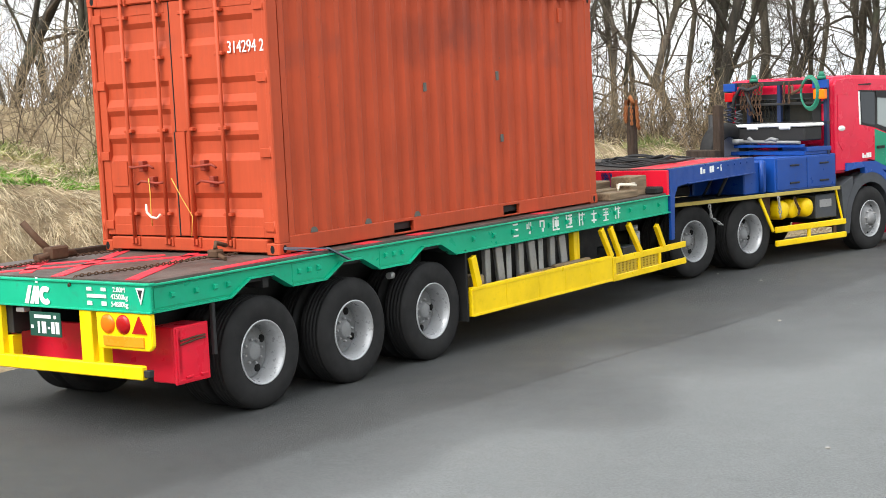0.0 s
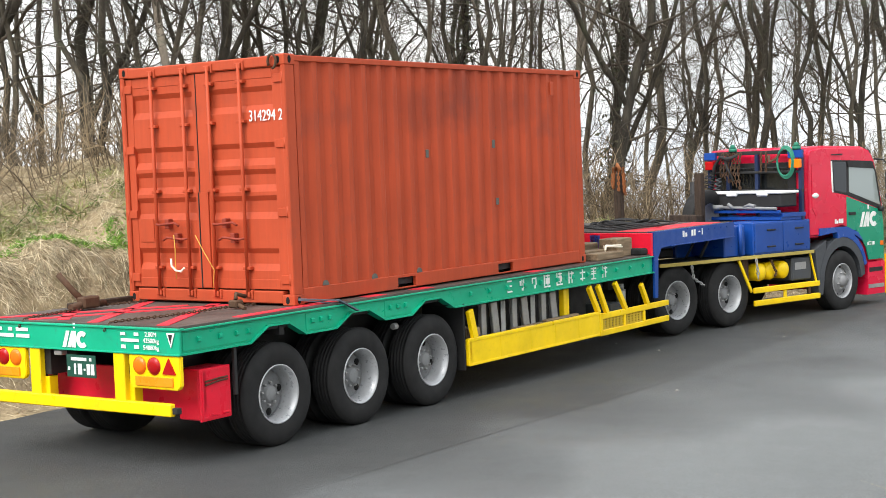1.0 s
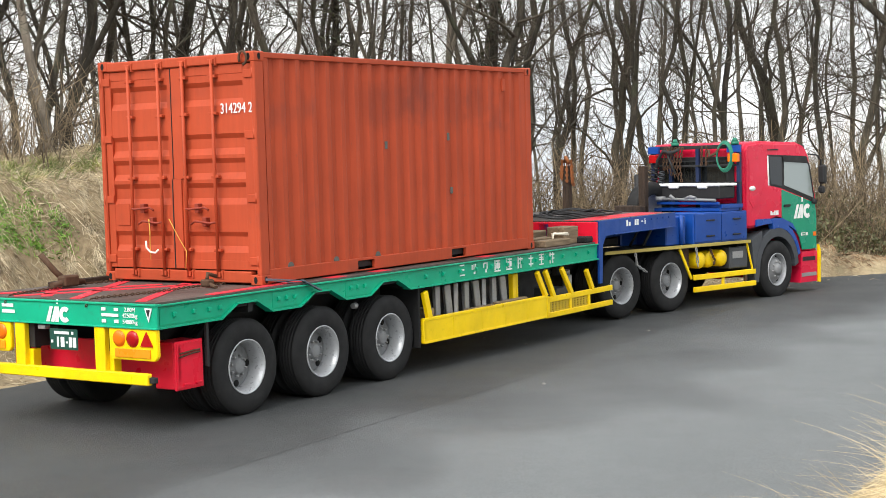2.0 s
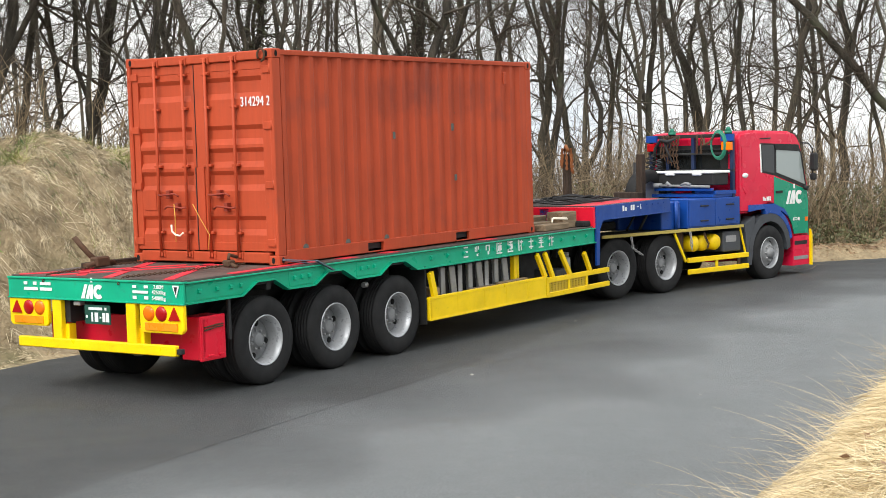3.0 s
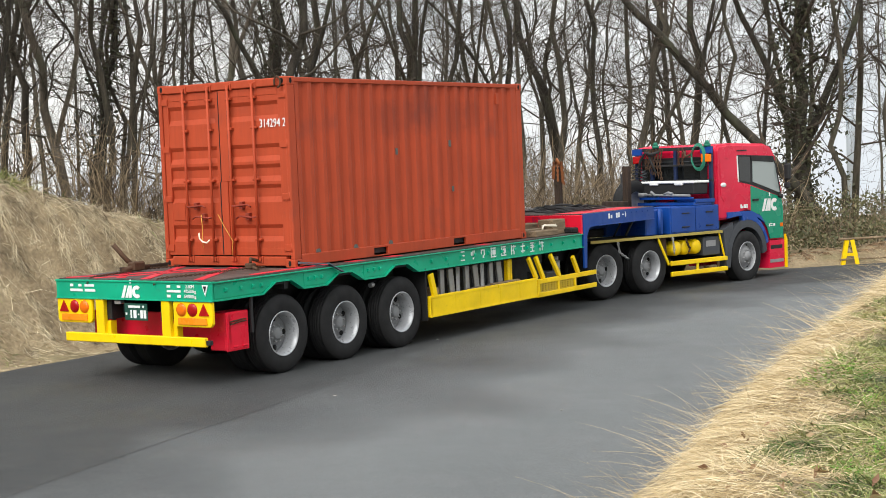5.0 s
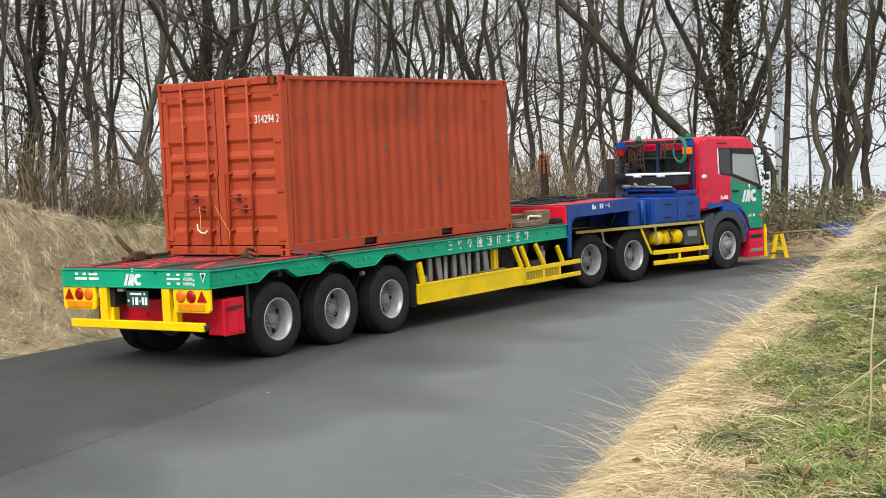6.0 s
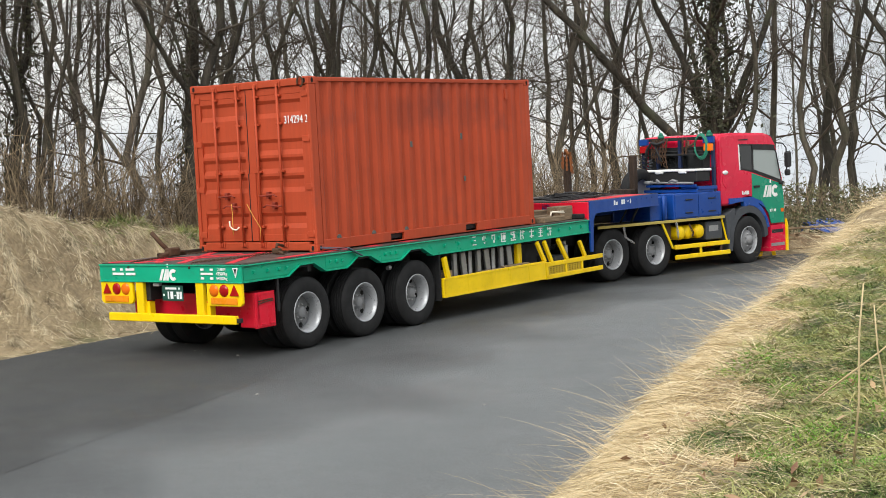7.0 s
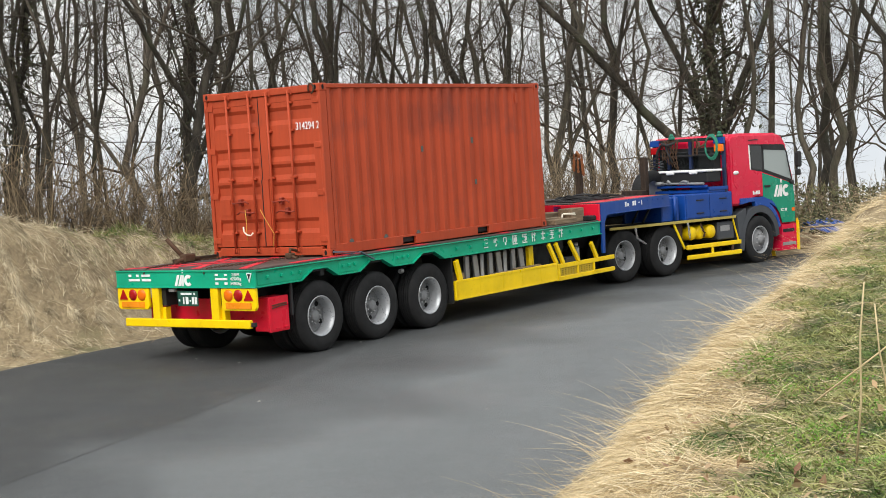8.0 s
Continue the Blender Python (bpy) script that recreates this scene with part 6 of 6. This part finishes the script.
def blades(rng, root, way, ln, wd, droop=0.35, k=4):
    """Flat tapering blades: a strip of k points each, bent down along its length."""
    n = len(root)
    way = way / (np.linalg.norm(way, axis=1, keepdims=True) + 1e-9)
    side = np.cross(way, rng.normal(0, 1, (n, 3)))
    side /= np.linalg.norm(side, axis=1, keepdims=True) + 1e-9
    t = np.linspace(0, 1, k)[None, :, None]
    P = root[:, None] + way[:, None] * (ln[:, None, None] * t)
    P[:, :, 2] -= (ln[:, None] * droop) * t[:, :, 0] ** 2
    w = wd[:, None, None] * (1 - 0.85 * t) * 0.5
    V = np.stack([P - side[:, None] * w, P + side[:, None] * w], 2).reshape(-1, 3)
    i = (np.arange(n)[:, None] * 2 * k + 2 * np.arange(k - 1)[None, :]).ravel()
    return V, np.stack([i, i + 1, i + 3, i + 2], 1)


def slope(x, y, e=0.15):
    return np.stack([(height(x + e, y) - height(x - e, y)) / (2 * e), (height(x, y + e) - height(x, y - e)) / (2 * e)], 1)


def lay(name, rng, x, y, mat, lmin, lmax, wd, spread, lift, along, label, droop=0.3, k=3):
    """Grass that lies down a slope, with its spread sideways and its lift."""
    g = slope(x, y)
    z = height(x, y)
    dn = -g / (np.linalg.norm(g, axis=1, keepdims=True) + 0.05) * along
    way = np.stack([dn[:, 0] + rng.normal(0, spread, len(x)), dn[:, 1] + rng.normal(0, spread, len(x)), np.zeros(len(x))], 1)
    way /= np.linalg.norm(way, axis=1, keepdims=True) + 1e-9
    way[:, 2] = (g * way[:, :2]).sum(1) + lift * rng.random(len(x)) ** 2 + 0.06
    ln = rng.uniform(lmin, lmax, len(x))
    v, f = blades(rng, np.stack([x, y, z - 0.005], 1), way, ln, wd * rng.uniform(0.6, 1.4, len(x)), droop, k)
    return tagged(new(name, mesh_np(name, v, f, mat)), label, "grass", kind="stuff")


def tufts(name, rng, cx, cy, per, radius, mat, lmin, lmax, wd, down, lift, label, droop=0.3, points=3):
    """Tufts: blades that spread from a root, mostly down the slope."""
    n = len(cx)
    g = slope(cx, cy)
    dn = -g / (np.linalg.norm(g, axis=1, keepdims=True) + 0.05)
    turn = rng.normal(0, 0.5, n)
    dn = np.stack([dn[:, 0] * np.cos(turn) - dn[:, 1] * np.sin(turn), dn[:, 0] * np.sin(turn) + dn[:, 1] * np.cos(turn)], 1)
    size = rng.uniform(0.6, 1.3, n)
    k = np.repeat(np.arange(n), per)
    m = len(k)
    x, y = cx[k] + rng.normal(0, radius, m) * size[k], cy[k] + rng.normal(0, radius, m) * size[k]
    way = np.zeros((m, 3))
    way[:, :2] = dn[k] * down + rng.normal(0, 0.55, (m, 2))
    way[:, :2] /= np.linalg.norm(way[:, :2], axis=1, keepdims=True) + 1e-9
    way[:, 2] = (g[k] * way[:, :2]).sum(1) + 0.05 + lift * rng.random(m) ** 1.6
    v, f = blades(rng, np.stack([x, y, height(x, y) - 0.01], 1), way, rng.uniform(lmin, lmax, m) * size[k], wd * rng.uniform(0.6, 1.4, m), droop, points)
    return tagged(new(name, mesh_np(name, v, f, mat)), label, "grass", kind="stuff")


def grasses():
    rng = np.random.default_rng(5)
    # left bank, near stretch and far stretch
    n = 200000
    x, y = rng.uniform(-16.5, 1, n), rng.uniform(12.5, 33, n)
    dl, _ = signed(LEFT, x, y)
    crest = crest_line(y)
    wide = bank_width(crest)
    patch = lumps(x, y, 0.8) + 0.5 * lumps(x, y, 2.3)
    green_strip = (x < -9.5) & (y < 20.5) & (dl > wide * 0.60) & (dl < wide * 0.80)
    ok = (dl > 0.12) & (dl < wide * 1.1 + 0.8) & ~green_strip & ((patch > -0.8) | (rng.random(n) < 0.35))
    pick = np.flatnonzero(ok & ((dl < wide * 0.62) | (rng.random(n) < 0.5)))[:12500]
    tufts("bank_thatch", rng, x[pick], y[pick], 18, 0.15, THATCH, 0.09, 0.30, 0.0105, 1.0, 0.26, "flattened straw-coloured dead grass on the bank", 0.25, 2)
    pick = np.flatnonzero(ok)[12500:40000]
    lay("bank_stubble", rng, x[pick], y[pick], THATCH, 0.10, 0.34, 0.009, 1.1, 0.30, 0.9, "loose dry stems over the bank")
    ok = (dl > 0.05) & (dl < 0.5) & (rng.random(n) < 0.6)
    lay("verge_litter", rng, x[ok], y[ok], THATCH, 0.06, 0.2, 0.012, 2.0, 0.2, 0.3, "dry grass litter along the road edge")
    fx, fy = rng.uniform(0, 15, 60000), rng.uniform(31.5, 38.5, 60000)
    fd, _ = signed(LEFT, fx, fy)
    fo = (fd > 0.0) & (fd < 1.3)
    lay("verge_litter", rng, fx[fo], fy[fo], LITTER, 0.06, 0.22, 0.020, 2.0, 0.3, 0.3, "brown leaf and straw litter along the road edge")
    ledge = (x < -9.5) & (y < 20.5)
    ok = ledge & (dl > wide * 0.60) & (dl < wide * 0.80)
    lx, ly = np.tile(x[ok], 4), np.tile(y[ok], 4)
    lay("ledge_grass", rng, lx + rng.normal(0, 0.05, len(lx)), ly + rng.normal(0, 0.05, len(lx)), LEDGE, 0.05, 0.13, 0.020, 2.0, 2.2, 0.2, "fresh green grass on a bank ledge")
    ok = ~ledge & (dl > 0.4) & (dl < wide * 1.1) & (lumps(x + 3, y, 0.55) + 0.4 * lumps(x, y, 1.9) > 0.42) & (rng.random(n) < 0.4)
    lay("bank_grass", rng, x[ok], y[ok], GRASS, 0.10, 0.26, 0.008, 1.6, 1.2, 0.4, "thin green grass through the dead thatch")
    cx, cy = rng.uniform(-14, 0, 900), rng.uniform(15, 34, 900)
    d2, _ = signed(LEFT, cx, cy)
    w2 = bank_width(crest_line(cy))
    ok = (d2 > w2 * 0.85) & (d2 < w2 * 1.15 + 0.3)
    cx, cy = cx[ok][:75], cy[ok][:75]
    tx, ty = np.repeat(cx, 150) + rng.normal(0, 0.14, len(cx) * 150), np.repeat(cy, 150) + rng.normal(0, 0.14, len(cx) * 150)
    lay("green_tuft", rng, tx, ty, GRASS, 0.14, 0.34, 0.016, 1.0, 2.6, 0.1, "fresh green tufts along the bank crest", 0.25)
    tx, ty = np.repeat(cx, 260) + rng.normal(0, 0.9, len(cx) * 260), np.repeat(cy, 260) + rng.normal(0, 0.9, len(cx) * 260)
    lay("crest_straw", rng, tx, ty, THATCH, 0.2, 0.6, 0.009, 1.0, 1.6, 0.6, "upright dry grass on the bank crest", 0.45, 3)
    # right bank, close to the lens: tufts of straw, then green
    tl = resample(TOE, 900)
    j = np.argmin(np.abs(tl[None, :, 1] - np.linspace(0, 33, 700)[:, None]), axis=1)

    def bank_spots(n, far, power, s0, s1):
        yy = 3.7 + far * rng.random(n) ** power
        ss = rng.uniform(s0, s1, n)
        xx = np.interp(yy, np.linspace(0, 33, 700), tl[j, 0]) + ss * 1.04
        # thinner at the foot of the slope close by
        keep = ((height(xx, yy) > 2.45 - 0.26 * yy) | (rng.random(n) < 0.2)) & (ss > lip(yy)[0] - 0.40)
        return xx[keep], yy[keep], ss[keep]

    def dryness(x, y, s):
        """Straw rules the lip; past it the green comes through in patches."""
        past = s - lip(y)[0]
        return smooth(0.62, 0.12, past + 0.018 * np.clip(y - 11, 0, 9) + 0.38 * lumps(x, y, 1.6) + 0.22 * lumps(x, y, 4.1))

    x, y, s = bank_spots(11500, 17, 1.5, 0.25, 3.3)
    dry = dryness(x, y, s)
    ok = rng.random(len(x)) < 0.06 + 0.94 * dry
    tufts("verge_straw", rng, x[ok], y[ok], 20, 0.07, STRAW, 0.13, 0.40, 0.0052, 0.9, 0.75, "dense pale straw-coloured grass on the verge", 0.30)
    ok = (rng.random(len(x)) > dry) & (rng.random(len(x)) < 0.24) & (lumps(x, y, 2.7) > -0.25)
    tufts("verge_thatch", rng, x[ok], y[ok], 16, 0.07, FADED, 0.14, 0.38, 0.0056, 0.5, 0.40, "long faded blades lying through the green grass", 0.30)
    x, y, s = bank_spots(9000, 14, 1.7, 0.7, 3.3)
    ok = rng.random(len(x)) > dryness(x, y, s) + 0.12
    tufts("verge_grass", rng, x[ok], y[ok], 20, 0.05, GRASS, 0.07, 0.20, 0.0085, 0.4, 1.9, "fresh green grass among straw on the verge", 0.45)
    x, y, s = bank_spots(30000, 9, 1.3, 0.9, 3.3)
    ok = dryness(x, y, s) < rng.random(len(x))
    lay("verge_sward", rng, x[ok], y[ok], MOSS, 0.04, 0.13, 0.010, 1.6, 0.9, 0.3, "short matted green and brown sward on the verge", 0.35, 3)
    # broad-leaved weeds in low cushions
    x, y, s = bank_spots(800, 8, 1.3, 1.2, 3.3)
    ok = (dryness(x, y, s) < 0.35) & (lumps(x + 5, y, 2.2) > 0.36)
    x, y = np.repeat(x[ok], 60), np.repeat(y[ok], 60)
    x, y = x + rng.normal(0, 0.075, len(x)), y + rng.normal(0, 0.075, len(x))
    v, f = leaves(rng, np.stack([x, y, height(x, y) + 0.02 + 0.06 * rng.random(len(x))], 1), 0.011, 0.010)
    tagged(new("verge_weeds", mesh_np("verge_weeds", v, f, LEDGE)), "low cushions of bright green leafy weeds", "weeds", kind="stuff")
    # stray stalks that reach out over the road
    n = 900
    y = 6.5 + 13 * rng.random(n) ** 1.2
    edge = np.interp(y, np.linspace(0, 33, 700), tl[j, 0])
    x = edge + lip(y)[0] + rng.uniform(-0.55, 0.25, n)
    way = np.stack([rng.normal(-0.9, 0.4, n), rng.normal(0.1, 0.6, n), rng.uniform(0.15, 1.0, n)], 1)
    v, f = blades(rng, np.stack([x, y, height(x, y)], 1), way, rng.uniform(0.25, 0.70, n) * (1 + 0.5 * (rng.random(n) < 0.12)), np.full(n, 0.0034), 0.16, 6)
    tagged(new("stray_stalks", mesh_np("stray_stalks", v, f, STRAW)), "long dry grass stalks leaning over the road", "grass", kind="stuff")
    n = 130
    y = 4.6 + 6 * rng.random(n)
    x = np.interp(y, np.linspace(0, 33, 700), tl[j, 0]) + rng.uniform(1.0, 3.4, n)
    c = np.stack([x, y, height(x, y) + 0.05], 1)
    v, f = leaves(rng, c, 0.042, 0.02)
    tagged(new("fallen_leaves", mesh_np("fallen_leaves", v, f, leafy("brown_leaves", [(0, (0.16, 0.06, 0.03)), (0.5, (0.33, 0.19, 0.09)), (1, (0.5, 0.36, 0.2))]))), "brown fallen leaves in the grass", "leaves", kind="stuff")
    for k, (ax, az, bx, bz, Y) in enumerate(((0.2365, -0.205, 0.2425, -0.1, 5.6), (0.262, -0.20, 0.249, -0.115, 5.8), (0.21, -0.165, 0.33, -0.09, 6.5))):
        bm = bmesh.new()
        a, c = Vector((ax * Y, Y, EYE + az * Y - 0.1)), Vector((bx * Y, Y - 0.1, EYE + bz * Y))
        rod(bm, [a, a.lerp(c, 0.35) + Vector((0.008, 0, 0)), a.lerp(c, 0.7) + Vector((-0.006, 0, 0)), c], 0.0048, 6, 0.0026)
        solid("dry_stalk", bm, STRAW, "single tall dry weed stalk on the verge", "stalk", "tall stalks")


# ---- by the roadside, far off ----
def barrier():
    root = thing("road_barrier", "yellow trestle barrier with bamboo rails beside the road", "barrier")
    gx, gy = 6.35, 34.55
    for k, (x, y) in enumerate(((gx, gy), (gx + 4.6, gy + 1.0))):
        z = float(height(x, y))
        for sx in (-1, 1):
            bm = bmesh.new()
            beam(bm, (x + sx * 0.17, y, z), (x + sx * 0.06, y + 0.02, z + 0.58), 0.09, 0.09)
            part("trestle_leg", bm, YELLOW, root)
        bm = bmesh.new()
        beam(bm, (x - 0.17, y + 0.01, z + 0.25), (x + 0.17, y + 0.01, z + 0.25), 0.05, 0.07)
        part("trestle_brace", bm, YELLOW, root)
    z0, z1 = float(height(gx, gy)), float(height(gx + 4.6, gy + 1))
    for h, r in ((0.60, 0.028), (0.14, 0.022)):
        bm = bmesh.new()
        rod(bm, [(gx - 0.25, gy - 0.06, z0 + h), (gx + 2.2, gy + 0.45, (z0 + z1) / 2 + h + 0.03), (gx + 5.0, gy + 1.05, z1 + h + 0.04)], r, 8)
        part("rail", bm, TIMBER, root, "pale bamboo rail")


def tarpaulin():
    rng = np.random.default_rng(3)
    n = 28
    u, w = np.meshgrid(np.linspace(0, 1, n), np.linspace(0, 1, 12))
    x, y = 7.6 + 2.6 * u, 35.6 + 0.6 * u + 1.2 * w
    z = height(x, y) + 0.12 + 0.22 * np.sin(np.pi * w) * (0.6 + 0.4 * np.sin(7 * u + 2 * w)) + 0.04 * np.sin(23 * u + 5 * w)
    v = np.stack([x.ravel(), y.ravel(), z.ravel()], 1)
    i = (np.arange(11)[:, None] * n + np.arange(n - 1)[None, :]).ravel()
    ob = new("tarpaulin", mesh_np("tarpaulin", v, np.stack([i, i + 1, i + n + 1, i + n], 1), TARP, True))
    ob.modifiers.new("thickness", "SOLIDIFY").thickness = 0.02
    tagged(ob, "crumpled blue tarpaulin over a low heap", "tarpaulin")


def turbine():
    m = paint("pale_tower", (0.44, 0.50, 0.57), 0.6, amount=0.05, scale=0.02)
    root = thing("wind_turbine", "distant pale wind turbine seen through the trees", "wind turbine")
    x, y = 0.186 * 620, 620.0
    bm = bmesh.new()
    rod(bm, [(x, y, -30), (x, y, 62)], 2.0, 20, 1.2)
    part("tower", bm, m, root)
    part("nacelle", boxes((x - 1.6, x + 1.6, y - 4, y + 4, 61, 64.5), bev=0.5), m, root)
    for k in range(3):
        a = radians(25 + 120 * k)
        bm = bmesh.new()
        beam(bm, (x, y - 4.5, 63), (x + 33 * math.cos(a), y - 4.5, 63 + 33 * math.sin(a)), 0.5, 1.6, 0.2)
        part("blade", bm, m, root)


def pebbles():
    rng = np.random.default_rng(21)
    m = paint("pale_grit", (0.26, 0.25, 0.23), 0.9, amount=0.3)
    for _ in range(18):
        y = rng.uniform(11, 26)
        x = rng.uniform(-0.45, 0.02) * y * 0.6 + 0.2
        bm = bmesh.new()
        bmesh.ops.create_icosphere(bm, subdivisions=1, radius=rng.uniform(0.008, 0.02))
        for v in bm.verts:
            v.co = Vector((v.co.x * 1.3, v.co.y, v.co.z * 0.6)) * rng.uniform(0.8, 1.2) + Vector((x, y, 0.006))
        solid("pebble", bm, m, "small pale stone lying on the asphalt", "stone", "stray stones")


pebbles()
stand_of_trees()
undergrowth()
grasses()
barrier()
tarpaulin()
turbine()


# ---- what moves ----
def motions():
    ts = [i * 0.25 for i in range(33)]
    t0 = np.array([r[0] for r in WAY])

    def glide(col):
        """A smooth line through the column, at every quarter second."""
        v = np.array([r[col] for r in WAY])
        sl = np.gradient(v, t0)
        out = []
        for t in ts:
            i = min(max(np.searchsorted(t0, t, side="right") - 1, 0), len(t0) - 2)
            h = t0[i + 1] - t0[i]
            u = (t - t0[i]) / h
            out.append((2 * u**3 - 3 * u**2 + 1) * v[i] + (u**3 - 2 * u**2 + u) * h * sl[i] + (3 * u**2 - 2 * u**3) * v[i + 1] + (u**3 - u**2) * h * sl[i + 1])
        return out

    xs, ys, yaw, tyaw = (glide(c) for c in (1, 2, 3, 4))
    rows = [(t, pose(x, y, 0, 0, 0, a)) for t, x, y, a in zip(ts, xs, ys, yaw)]
    for ob in (TRAILER, BOX):
        walk(ob, rows)
    for ob in LOOSE:
        walk(ob, [(t, pose(0, 0, 0.016) @ m) for t, m in rows])
    walk(TRACTOR, [(t, pose(x + KINGPIN * math.cos(radians(a)), y + KINGPIN * math.sin(radians(a)), 0.02, 0, 0.7, b)) for t, x, y, a, b in zip(ts, xs, ys, yaw, tyaw)])
    run = [0.0]
    for i in range(1, len(ts)):
        run.append(run[-1] + math.hypot(xs[i] - xs[i - 1], ys[i] - ys[i - 1]))
    for k, (ob, x, y, r, s) in enumerate(WHEELS):
        first = k * 37
        walk(ob, [(t, pose(x, y, r, 0, 0, 0 if s > 0 else 180) @ pose(0, 0, 0, 0, s * (math.degrees(d / r) + first), 0)) for t, d in zip(ts, run)])


motions()
